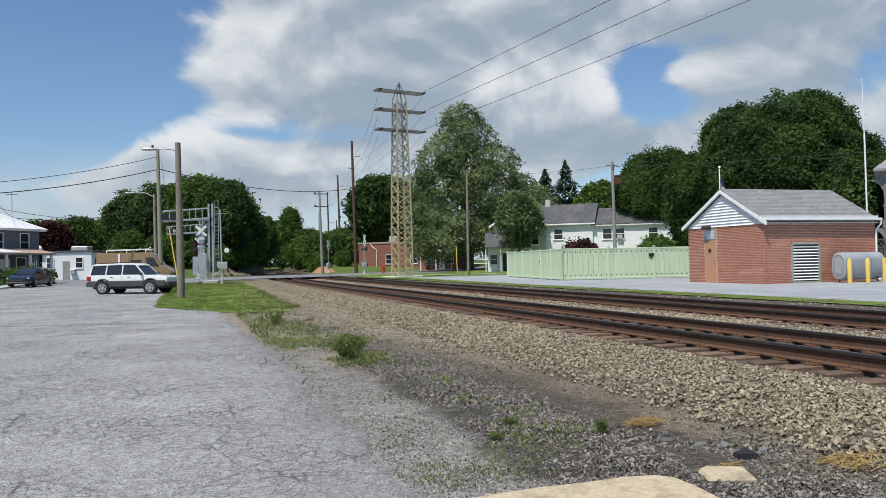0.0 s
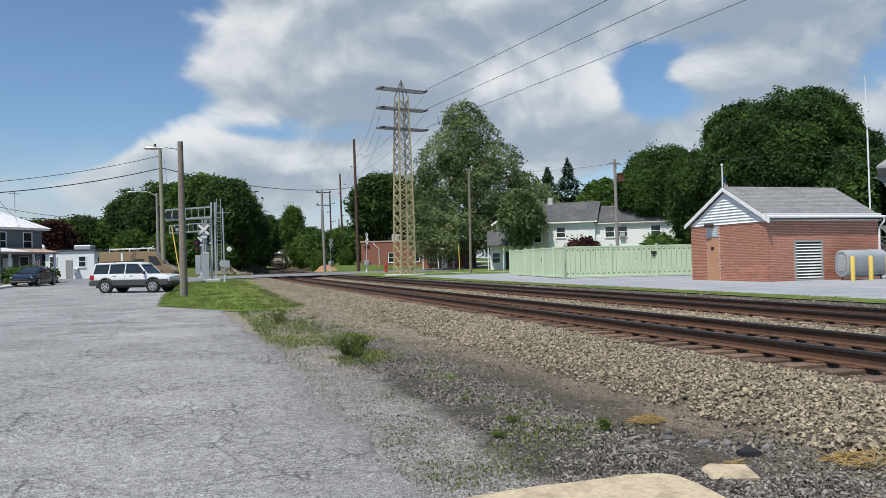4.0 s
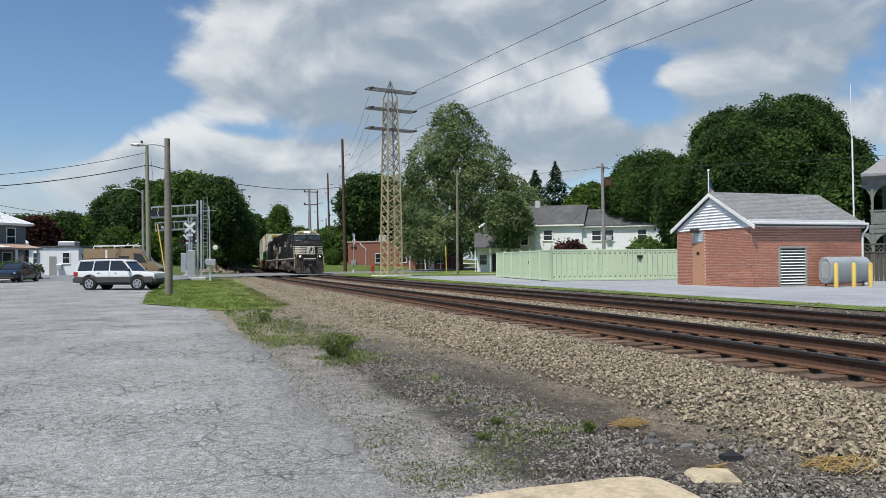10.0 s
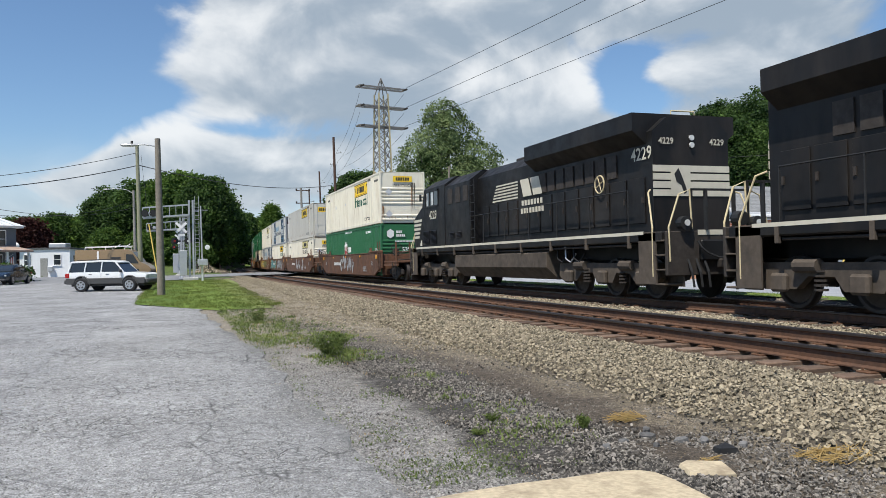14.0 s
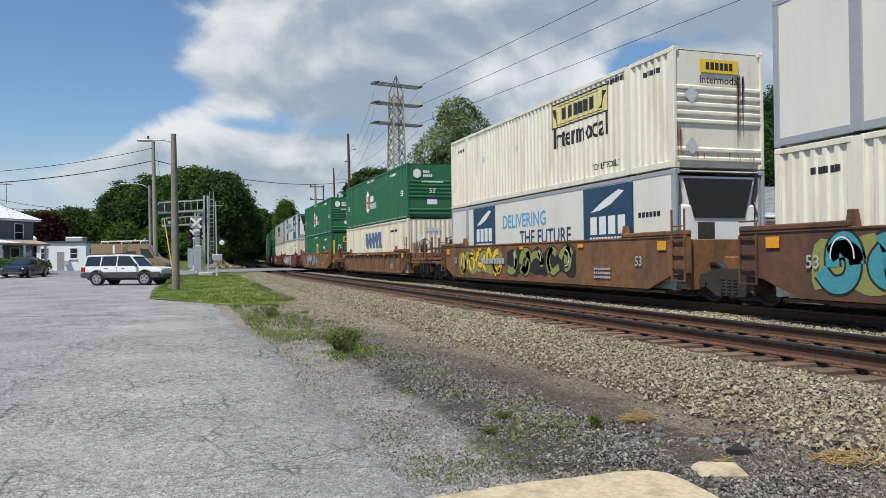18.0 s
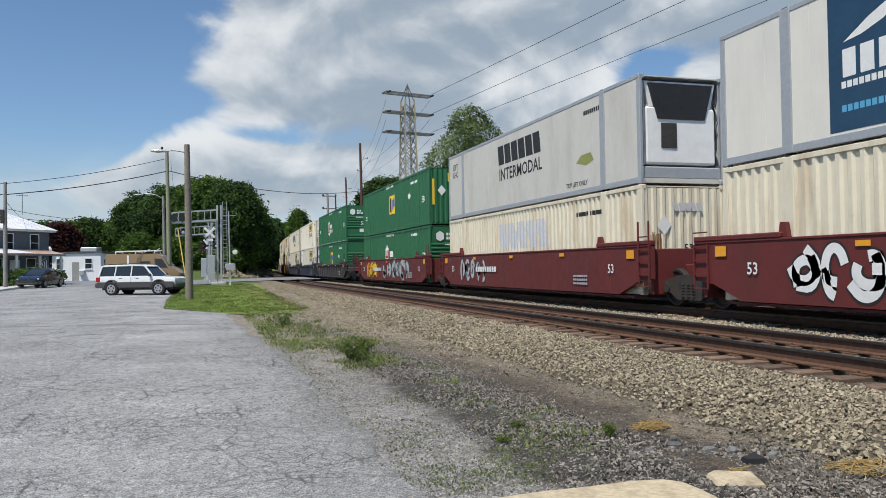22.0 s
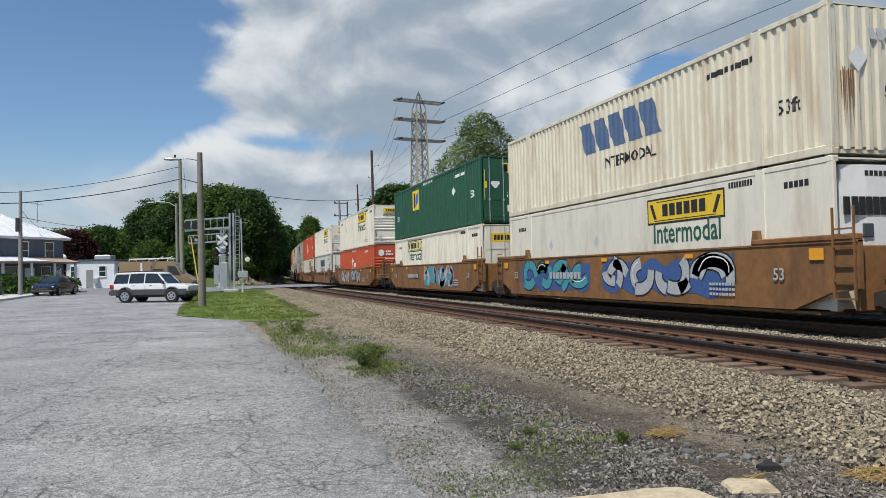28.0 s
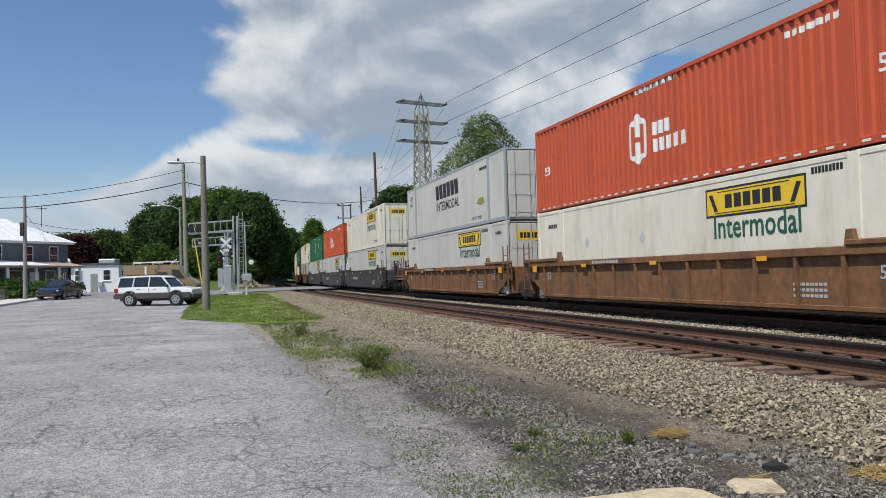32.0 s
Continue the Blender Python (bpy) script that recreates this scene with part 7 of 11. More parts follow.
# car paint, ribbed, front joint, rear joint, graffiti; then top and bottom container: paint, sides, front end, marks, front marks
Y, R, U, D_, F = "yellow", "ribs", "upright", "doors", "reefer"
CONSIST = [
    ("brown", False, "coupler", "coupler", [(6, 10, ["ash"], 6)], ("white", "ridged", R, Y, Y), ("green", "ridged", R, "hex", "hex")),
    ("brown", False, "coupler", "joint", [(4.5, 9, ["ash"], 3)], ("grey", "panelled", D_, "yellow_panel", "door_yellow"), ("white", "ridged", R, "yellow_faded", Y)),
    ("brown", False, "joint", "joint", [(2.5, 7.5, ["black", "ash"], 4), (9, 15, ["olive", "teal"], 5)], ("silver", "panelled", F, "navy_first", ""), ("white", "ridged", R, "yellow", Y)),
    ("rusty", False, "joint", "coupler", [(4.5, 9.6, ["black", "olive"], 5), (10, 14.6, ["olive", "yellow"], 5)], ("white", "ridged", R, "yellow_faded", Y), ("silver", "panelled", F, "navy_second", "")),
    ("rusty", True, "coupler", "coupler", None, ("green", "ridged", R, "hex", "hex"), ("cream", "ridged", U, "slanted", "plain")),
    ("ochre", False, "coupler", "coupler", [(6, 13, ["black", "ash"], 6)], ("green", "ridged", R, "hex", "hex"), ("green", "ridged", U, "square", "square")),
    ("red", False, "coupler", "joint", [(5.5, 11, ["ash", "white"], 6), (11, 14, ["white"], 4)], ("silver", "panelled", F, "navy_first", ""), ("cream", "ridged", U, "slanted_faded", "plain")),
    ("red", False, "joint", "joint", [(11, 14, ["ash"], 5)], ("grey", "posted", F, "block_name", ""), ("cream", "ridged", U, "slanted_faded", "plain")),
    ("red", False, "joint", "coupler", [(3, 9.5, ["ash", "teal"], 6), (11, 14.2, ["flame", "yellow"], 3)], ("green", "ridged", U, "square", "square"), ("green", "ridged", R, "hex", "hex")),
    ("dark", True, "coupler", "joint", None, ("green", "ridged", R, "hex", "hex"), ("green", "ridged", R, "square", "")),
    ("blue", True, "joint", "joint", None, ("white", "ridged", R, "yellow", Y), ("white", "panelled", F, "yellow_low", "")),
    ("blue", True, "joint", "coupler", None, ("cream", "ridged", U, "slanted", "plain"), ("white", "panelled", F, "yellow_low", "")),
    ("ochre", False, "coupler", "joint", None, ("white", "ridged", R, "yellow", Y), ("white", "ridged", D_, "yellow", "door_yellow")),
    ("ochre", False, "joint", "joint", [(2.6, 8.5, BLUES, 4), (9.2, 14.5, ["violet", "teal", "black"], 4)], ("cream", "ridged", U, "slanted", "plain"), ("white", "panelled", F, "yellow_low", "")),
    ("ochre", False, "joint", "coupler", [(3.4, 8.6, ["teal", "ash", "violet", "pink"], 4)], ("deepgreen", "ridged", D_, "square", "square"), ("white", "ridged", D_, "yellow_old", "door_yellow")),
    ("ochre", False, "coupler", "coupler", [(4.5, 9, ["black", "ash"], 6), (9.5, 14, ["ash"], 4)], ("white", "ridged", R, "yellow", Y), ("orange", "ridged", R, "hex", "hex")),
    ("rusty", True, "coupler", "joint", None, ("white", "ridged", R, "yellow", Y), ("silver", "posted", D_, "block_name", "")),
    ("rusty", True, "joint", "joint", None, ("orange", "ridged", D_, "hex", "hex"), ("white", "panelled", F, "yellow_low", "")),
    ("rusty", True, "joint", "coupler", None, ("grey", "posted", D_, "block_name", ""), ("grey", "panelled", D_, "yellow", "door_yellow")),
    ("dark", False, "coupler", "joint", None, ("white", "panelled", D_, "yellow", "door_yellow"), ("grey", "panelled", D_, "yellow", "door_yellow")),
    ("dark", False, "joint", "joint", None, ("orange", "ridged", D_, "hex", "hex"), ("grey", "panelled", F, "yellow_low", "")),
    ("dark", False, "joint", "coupler", None, ("green", "ridged", R, "square", ""), ("grey", "panelled", D_, "yellow", "door_yellow")),
    ("brown", False, "coupler", "joint", None, ("white", "ridged", R, "yellow", Y), ("grey", "panelled", R, "yellow", "")),
    ("brown", False, "joint", "joint", None, ("green", "ridged", R, "hex", "hex"), ("white", "ridged", R, "yellow", "")),
    ("brown", False, "joint", "coupler", None, ("white", "ridged", R, "yellow", Y), ("white", "ridged", R, "yellow", "")),
    ("rusty", True, "coupler", "joint", None, ("white", "ridged", R, "yellow", Y), ("grey", "panelled", R, "yellow", "")),
    ("rusty", True, "joint", "joint", None, ("grey", "panelled", R, "yellow", Y), ("white", "ridged", R, "yellow", "")),
    ("rusty", True, "joint", "coupler", None, ("green", "ridged", R, "hex", "hex"), ("white", "ridged", R, "yellow", "")),
]
PAINT_WORDS = {"white": "white", "cream": "rusty cream", "grey": "pale grey", "silver": "clean white", "green": "green", "deepgreen": "deep green", "orange": "orange-red"}
SIDE_WORDS = {"ridged": "corrugated", "panelled": "smooth", "posted": "grey-framed"}
MARK_WORDS = {"yellow": "a yellow sign", "yellow_low": "a yellow sign", "yellow_panel": "a yellow sign", "yellow_faded": "a faded yellow sign", "yellow_old": "an old yellow sign", "slanted": "slanted blue blocks",
              "slanted_faded": "a faded grey name", "hex": "white hexagon emblem", "square": "yellow square emblem", "navy_first": "navy blue panels", "navy_second": "navy blue panels", "block_name": "black name blocks"}
END_WORDS = {"ribs": "", "upright": "", "doors": " and barred doors", "reefer": " and a cooling unit"}
CAR_WORDS = {"brown": "brown", "rusty": "rusty brown", "ochre": "ochre brown", "red": "dark red", "blue": "dark blue-grey", "dark": "sooty dark"}
for (paint, ribs_, lead_, tail_, spray, upper, lower), off in zip(CONSIST, OFFSETS):
    rolling(well_car(paint, ribs_, lead_, tail_, CAR_WORDS[paint] + (" ribbed" if ribs_ else " smooth-sided") + " well car" + (" with sprayed graffiti" if spray else "") + " under stacked containers", spray), off)
    for (p, st, fr, mk, em), z, is_top in ((lower, 0.27, False), (upper, 3.17, True)):
        lab = f"{PAINT_WORDS[p]} {SIDE_WORDS[st]} container with {MARK_WORDS[mk]}{END_WORDS[fr]}"
        c = container(lab, p, st, fr)
        dress(c, mk, is_top)
        if off < 300:
            press(c, st == "ridged")
        rolling(end_dress(c, em), off, z)

# ---- buildings ----
def turned(x, y, z, rz):
    return pose(x, y, z, 0, 0, rz)


def window(parent, x, y, z, w, h, axis="y-", frame_mat=None, name="window", rail=True, depth=0.06):
    """A sash window on a wall. axis: which way the wall faces, in the building's own space. z: its sill."""
    fm = frame_mat or WHITE
    win = part(name, Shape().box(-w / 2, w / 2, -0.01, 0.03, 0, h), DARK_GLASS, parent)
    rz = {"y-": 0, "x-": -90, "x+": 90, "y+": 180}[axis]
    win.matrix_basis = pose(x, y, z, 0, 0, rz)
    f = Shape()
    t = 0.07
    f.box(-w / 2 - t, -w / 2, -depth, 0.03, -t, h + t).box(w / 2, w / 2 + t, -depth, 0.03, -t, h + t).box(-w / 2, w / 2, -depth, 0.03, h, h + t).box(-w / 2, w / 2, -depth, 0.03, -t, 0)
    part("window_frame", f, fm, win)
    if rail:
        part("sash_bar", Shape().box(-w / 2, w / 2, -depth * 0.6, 0.02, h * 0.5 - 0.025, h * 0.5 + 0.025), fm, win)
    part("sill", Shape().slab(-w / 2 - 0.12, w / 2 + 0.12, -depth - 0.05, 0.03, -t - 0.06, -t, 0.01), fm, win)
    return win


def gable_roof(l, w, z, rise, over, thick=0.12, end=None):
    """A ridge along x over l by w, from eaves height z: outline pairs for the two slopes."""
    out = []
    end = over if end is None else end
    for s in (-1, 1):
        out.append(Shape().add([(-end, s * (w / 2 + over), z - over * rise / (w / 2)), (l + end, s * (w / 2 + over), z - over * rise / (w / 2)), (l + end, 0, z + rise), (-end, 0, z + rise),
                                (-end, s * (w / 2 + over), z - over * rise / (w / 2) + thick), (l + end, s * (w / 2 + over), z - over * rise / (w / 2) + thick), (l + end, 0, z + rise + thick), (-end, 0, z + rise + thick)],
                               [(0, 1, 2, 3), (4, 5, 6, 7), (0, 1, 5, 4), (1, 2, 6, 5), (2, 3, 7, 6), (3, 0, 4, 7)]))
    return out


# The brick shed. Its own space: x along its long wall from the near corner, y away from the camera, z from the lot.
SHED_L, SHED_W, SHED_H = 5.85, 5.05, 2.50
shed = thing("brick_shed", "small red brick shed with white gable boards and grey shingles", "shed", at=turned(22.3, 26.1, 0.415, 0))
part("mortar_core", Shape().box(-0.007, SHED_L - 0.02, -0.007, SHED_W - 0.02, -0.3, SHED_H - 0.01), MORTAR, shed, "pale mortar between the bricks")
part("gable_board", Shape().prism([(0.0, SHED_H + 0.02), (SHED_W, SHED_H + 0.02), (SHED_W / 2, SHED_H + 1.42)], 0, 0.0, 0.05), TRIM, shed)
for i in range(11):
    z = SHED_H - 0.02 + i * 0.128
    half = (SHED_W / 2 + 0.08) * max(0.02, 1 - max(0.0, z + 0.128 - SHED_H) / 1.46)
    s = Shape().add([(-0.015, SHED_W / 2 - half, z), (-0.015, SHED_W / 2 + half, z), (0.0, SHED_W / 2 + half, z + 0.125), (0.0, SHED_W / 2 - half, z + 0.125), (-0.05, SHED_W / 2 - half, z), (-0.05, SHED_W / 2 + half, z)],
                    [(4, 5, 2, 3), (0, 1, 5, 4), (0, 4, 3), (1, 2, 5)])
    part("siding_board", s, WHITE, shed)
shed_roof = None
for k, slope in enumerate(gable_roof(SHED_L, SHED_W, SHED_H + 0.12, 1.42, 0.16, 0.10, 0.14)):
    slope.v = [(a, b + SHED_W / 2, c) for a, b, c in slope.v]
    r_ = part("roof", slope, SHINGLE, shed, "grey asphalt shingle roof slope")
part("fascia", Shape().slab(-0.14, SHED_L + 0.14, -0.06, 0.02, SHED_H - 0.02, SHED_H + 0.30, 0.01).box(-0.14, SHED_L + 0.14, -0.16, -0.04, SHED_H + 0.04, SHED_H + 0.07), TRIM, shed, "pale fascia and soffit")
part("gutter", Shape().slab(-0.16, SHED_L + 0.17, -0.26, -0.15, SHED_H + 0.10, SHED_H + 0.20, 0.02), WHITE, shed, "white gutter")
part("downpipe", Shape().pipe([(SHED_L + 0.12, -0.21, SHED_H + 0.12), (SHED_L + 0.12, -0.19, SHED_H - 0.05), (SHED_L - 0.02, -0.06, SHED_H - 0.32), (SHED_L - 0.02, -0.05, 0.12), (SHED_L + 0.02, -0.2, 0.05)], 0.045, 8), WHITE, shed, "white downpipe")
for sy in (-1, 1):
    s = Shape().add([(-0.16, SHED_W / 2, SHED_H + 1.60), (-0.10, SHED_W / 2, SHED_H + 1.60), (-0.10, SHED_W / 2 + sy * 2.83, SHED_H + 0.06), (-0.16, SHED_W / 2 + sy * 2.83, SHED_H + 0.06),
                     (-0.16, SHED_W / 2, SHED_H + 1.44), (-0.10, SHED_W / 2, SHED_H + 1.44), (-0.10, SHED_W / 2 + sy * 2.83, SHED_H - 0.10), (-0.16, SHED_W / 2 + sy * 2.83, SHED_H - 0.10)],
                    [(0, 1, 2, 3), (4, 5, 6, 7), (0, 3, 7, 4), (1, 2, 6, 5), (0, 1, 5, 4), (2, 3, 7, 6)])
    part("bargeboard", s, WHITE, shed)
shed_door = part("door", Shape().slab(-0.03, 0.03, 3.04, 3.83, -0.02, 1.92, 0.01), DOOR_TAN, shed, "tan steel door")
part("door_sign", Shape().box(-0.04, -0.03, 3.36, 3.56, 1.36, 1.52), BLACK_PAINT, shed_door, "small black sign")
part("door_handle", Shape().rod((-0.08, 3.12, 0.95), (-0.03, 3.12, 0.95), 0.03), CHROME, shed_door)
door_panel = part("notice_board", Shape().slab(-0.05, 0.0, 3.06, 3.86, 1.94, 2.36, 0.01), GALVANISED, shed, "grey and white notice panel over the door")
for i in range(4):
    part("notice_stripe", Shape().box(-0.056, -0.05, 3.12, 3.62, 1.99 + i * 0.09, 2.03 + i * 0.09), WHITE, door_panel)
part("flood_light", Shape().slab(-0.30, -0.02, 3.3, 3.72, 2.40, 2.56, 0.04), CAST_DARK, shed, "dark flood light")
part("roof_vent", Shape().lathe([(0.10, 0), (0.10, 0.18), (0.24, 0.2), (0.2, 0.3), (0.02, 0.34)], (0.5, 3.9, SHED_H + 0.85), 2, 12), GALVANISED, shed, smooth=True)
vent = part("vent_frame", Shape().box(1.34, 1.42, -0.05, 0.05, 0.0, 1.68).box(2.72, 2.80, -0.05, 0.05, 0.0, 1.68).box(1.34, 2.80, -0.06, 0.05, 1.60, 1.68).box(1.34, 2.80, -0.08, 0.05, 0.0, 0.07), OLD_GREY_WOOD, shed, "brown-grey vent frame")
# No opening is cut: a black sheet stands for the shade behind the louvres.
part("vent_dark", Shape().box(1.42, 2.72, -0.016, -0.011, 0.07, 1.60), BLACK_PAINT, vent)
for i in range(12):
    z = 0.12 + i * 0.124
    part("louvre", Shape().add([(1.42, -0.045, z), (2.72, -0.045, z), (2.72, 0.005, z + 0.075), (1.42, 0.005, z + 0.075), (1.42, -0.035, z - 0.008), (2.72, -0.035, z - 0.008)], [(0, 1, 2, 3), (0, 1, 5, 4)]), WHITE, vent)

tank = thing("fuel_tank", "grey oval steel fuel tank standing beside the brick shed", "tank", at=turned(25.25, 25.25, 0.43, 0))
prof = []
for i in range(24):
    w = 2 * math.pi * i / 24
    prof.append((0.36 * math.cos(w), 0.66 + 0.22 * (1 if math.sin(w) > 0 else -1) + 0.34 * math.sin(w)))
part("shell", Shape().loft([[(x, a * k, 0.66 + (b - 0.66) * k) for a, b in prof] for x, k in ((0.0, 0.90), (0.03, 1.0), (2.05, 1.0), (2.09, 0.90))]), TANK_GREY, tank, "grey oval shell", smooth=True)
part("end_rim", Shape().loft([[(x, a * k, 0.66 + (b - 0.66) * k) for a, b in prof] for x, k in ((-0.02, 0.80), (-0.02, 0.9), (0.01, 0.92))], caps=False), GALVANISED, tank)
part("end_panel", Shape().slab(-0.012, 0.0, -0.18, 0.16, 0.35, 0.95, 0.01), GALVANISED, tank)
for x in (0.3, 1.75):
    for y in (-0.28, 0.28):
        part("leg", Shape().rod((x, y, -0.02), (x, y * 0.8, 0.25), 0.035), CAST_DARK, tank)
bollard = thing("bollard", "pale yellow painted steel bollard before the fuel tank", "bollard", "bollards by the tank", turned(24.75, 24.2, 0.42, 0))
part("post", Shape().lathe([(0.085, -0.05), (0.085, 0.92), (0.06, 0.97), (0.01, 0.985)], (0, 0, 0), 2, 14), YELLOW, bollard, smooth=True)
copy_thing(bollard, turned(25.72, 24.25, 0.42, 0))
copy_thing(bollard, turned(26.65, 24.3, 0.42, 0))

# The pale green fence: a short end with a gate, and a long side.
fence = thing("board_fence", "pale green vinyl board fence with scattered square peepholes and a gate", "fence")


def fence_run(a, b, gate=None, holes=True):
    a, b = Vector(a), Vector(b)
    d = (b - a).normalized()
    rz = math.degrees(math.atan2(d.y, d.x))
    n = max(2, round((b - a).length / 0.30))
    step = (b - a).length / n
    board = Shape().slab(-step / 2 + 0.008, step / 2 - 0.008, -0.012, 0.012, 0.06, 1.78, 0.006).mesh("board", FENCE_GREEN)
    hole = Shape().box(-0.035, 0.035, -0.016, 0.016, -0.035, 0.035).mesh("peephole", BLACK_PAINT)
    for i in range(n):
        q = a + d * step * (i + 0.5)
        m = turned(q.x, q.y, 0.415, rz)
        bo = part("board", board, FENCE_GREEN, fence, at=m)
        if holes:
            for z in (0.26, 1.58):
                part("peephole", hole, BLACK_PAINT, bo, at=Matrix.Translation((0, 0, z)))
    m = turned(a.x, a.y, 0.415, rz)
    L0 = (b - a).length
    part("rail", Shape().slab(0, L0, -0.03, 0.03, 1.72, 1.80, 0.01), FENCE_GREEN, fence, at=m)
    part("rail", Shape().slab(0, L0, -0.03, 0.03, 0.04, 0.14, 0.01), FENCE_GREEN, fence, at=m)
    k = max(1, round(L0 / 2.4))
    for i in range(k + 1):
        q = a + d * L0 * i / k
        part("post", Shape().slab(-0.055, 0.055, -0.055, 0.055, -0.1, 1.86, 0.012).prism([(-0.07, -0.07), (0.07, -0.07), (0.07, 0.07), (-0.07, 0.07)], 2, 1.86, 1.89), FENCE_GREEN, fence, at=turned(q.x, q.y, 0.415, rz))
    return a, d


fence_run((19.9, 39.5), (27.9, 38.06))
fence_run((22.4, 53.4), (19.9, 39.5), holes=False)
part("gate_latch", Shape().slab(-0.05, 0.05, -0.08, 0.0, 1.0, 1.2, 0.01), BLACK_PAINT, fence, "black gate latch", turned(20.75, 44.4, 0.415, 80))
part("gate_hinge", Shape().slab(-0.04, 0.04, -0.08, 0.0, 0.3, 0.5, 0.01).slab(-0.04, 0.04, -0.08, 0.0, 1.45, 1.65, 0.01), BLACK_PAINT, fence, "", turned(20.0, 39.9, 0.415, 80))
part("notice", Shape().box(-0.16, 0.16, -0.05, -0.03, 1.28, 1.45).prism([(-0.06, 1.18), (0.06, 1.18), (0.06, 1.26), (-0.06, 1.26)], 1, -0.05, -0.03), BLACK_PAINT, fence, "small black notice", turned(25.05, 38.55, 0.415, -10))

# White house behind the fence: cream gable end towards the tracks, two ranges with slate roofs.
house = thing("white_house", "white two-storey house with cream gable end and dark slate roofs", "house", at=turned(38.1, 86.0, 0.9, -36.5))
part("wall", Shape().box(-2.4, 8.8, -3.2, 3.2, -1.0, 5.0), WHITE_SIDING, house)
part("gable_wall", Shape().prism([(-2.75, -1.0), (3.45, -1.0), (3.45, 5.0), (0.35, 7.2), (-2.75, 5.0)], 1, -3.32, -3.18), CREAM_WALL, house, "cream stucco gable end")
part("wing", Shape().box(8.8, 17.4, -2.9, 3.0, -1.0, 4.75), WHITE_SIDING, house, "lower white wing")
part("wing_gable", Shape().prism([(-2.9, 4.7), (3.0, 4.7), (0.05, 6.5)], 0, 17.25, 17.42), WHITE_SIDING, house)
part("main_gable", Shape().prism([(-3.2, 4.95), (3.2, 4.95), (0, 7.1)], 0, 8.65, 8.82), WHITE_SIDING, house)
for slope in gable_roof(8.4, 6.4, 5.0, 2.15, 0.35, 0.14):
    slope.v = [(a + 0.35, b, c) for a, b, c in slope.v]
    part("roof", slope, ROOF_DARK, house, "dark slate roof slope")
for slope in gable_roof(3.55, 6.2, 5.0, 2.2, 0.35, 0.14):
    slope.v = [(0.35 - b, a - 3.55, c) for a, b, c in slope.v]
    part("gable_roof", slope, ROOF_DARK, house, "dark slate roof slope")
for slope in gable_roof(8.4, 5.9, 4.75, 1.8, 0.3, 0.14):
    slope.v = [(a + 8.9, b, c) for a, b, c in slope.v]
    part("roof", slope, ROOF_DARK, house, "dark slate roof slope")
part("chimney", Shape().slab(2.9, 3.5, -0.3, 0.3, 6.6, 7.9, 0.03), PALE_CONCRETE, house, "pale chimney")
part("chimney", Shape().slab(15.2, 15.8, -0.3, 0.3, 6.0, 7.2, 0.03), PALE_CONCRETE, house, "pale chimney")
part("eave_board", Shape().slab(3.5, 9.1, -3.62, -3.5, 4.68, 4.84, 0.01), WHITE, house)
part("eave_board", Shape().slab(8.8, 17.7, -3.25, -3.14, 4.46, 4.62, 0.01), WHITE, house)
for k in (-1, 1):
    part("bargeboard", Shape().bar((0.35 + k * 3.45, -3.92, 4.70), (0.35, -3.92, 7.24), 0.06, 0.24), WHITE, house)
for x, z in ((4.9, 3.1), (10.4, 3.0), (15.4, 3.0)):
    window(house, x, -3.2 if x < 8.6 else -2.9, z, 0.95, 1.1)
window(house, 11.8, -2.9, 3.0, 0.95, 1.1)
part("air_conditioner", Shape().slab(11.5, 12.1, -3.3, -2.9, 2.95, 3.4, 0.03), GALVANISED, house)
for x, z, h in ((1.3, 4.9, 0.9), (2.2, 2.6, 1.4), (2.2, -0.2, 1.4), (-1.0, 2.6, 1.4)):
    window(house, x, -3.32, z, 0.8, h)
for y in (-1.2, 1.3):
    window(house, 17.42, y, 3.2, 0.7, 1.1, "x+")

# Red brick building by the crossing, with a porch.
shop = thing("brick_building", "long low red brick building with white windows and a flat roof", "building", at=turned(24.9, 119.2, 0.85, -33))
part("wall", Shape().box(0, 13.2, 0, 8, -1.5, 3.85), FAR_BRICK, shop)
part("parapet", Shape().slab(-0.1, 13.3, -0.1, 8.1, 3.85, 4.05, 0.03), material("coping_stone", (0.42, 0.33, 0.27), 0.9, bump=0.2), shop, "pale coping")
part("annexe", Shape().box(11.2, 17.5, -3.8, 4, -1.5, 3.55), FAR_BRICK, shop)
part("annexe_roof", Shape().slab(11.0, 17.7, -4.0, 4.2, 3.55, 3.9, 0.03), PORCH_ROOF, shop)
part("porch_roof", Shape().slab(11.6, 18.6, -5.6, -3.8, 2.35, 2.5, 0.02), WHITE, shop, "white porch roof")
for x in (11.7, 14.0, 16.3, 18.4):
    part("porch_post", Shape().slab(x - 0.07, x + 0.07, -5.5, -5.36, -0.4, 2.36, 0.01), WHITE, shop)
for x in (5.0, 9.0):
    window(shop, x, 0, 0.75, 0.95, 1.35)
for x in (12.8, 15.6):
    window(shop, x, -3.8, 0.6, 1.2, 1.2)
part("shop_door", Shape().slab(14.0, 14.9, -3.85, -3.78, -0.5, 1.6, 0.01), WHITE, shop)
part("drain_pipe", Shape().pipe([(2.0, -0.08, 3.8), (2.4, -0.1, 3.3), (3.0, -0.1, 2.9), (3.0, -0.1, -0.5)], 0.06), WHITE, shop, "white drain pipe")
part("rooftop_unit", Shape().slab(4.2, 5.4, 2.5, 3.8, 4.0, 5.1, 0.05), GALVANISED, shop)
part("gas_meter", Shape().slab(1.0, 1.5, -0.4, -0.05, 0.2, 0.9, 0.05), RUSTY_IRON, shop)

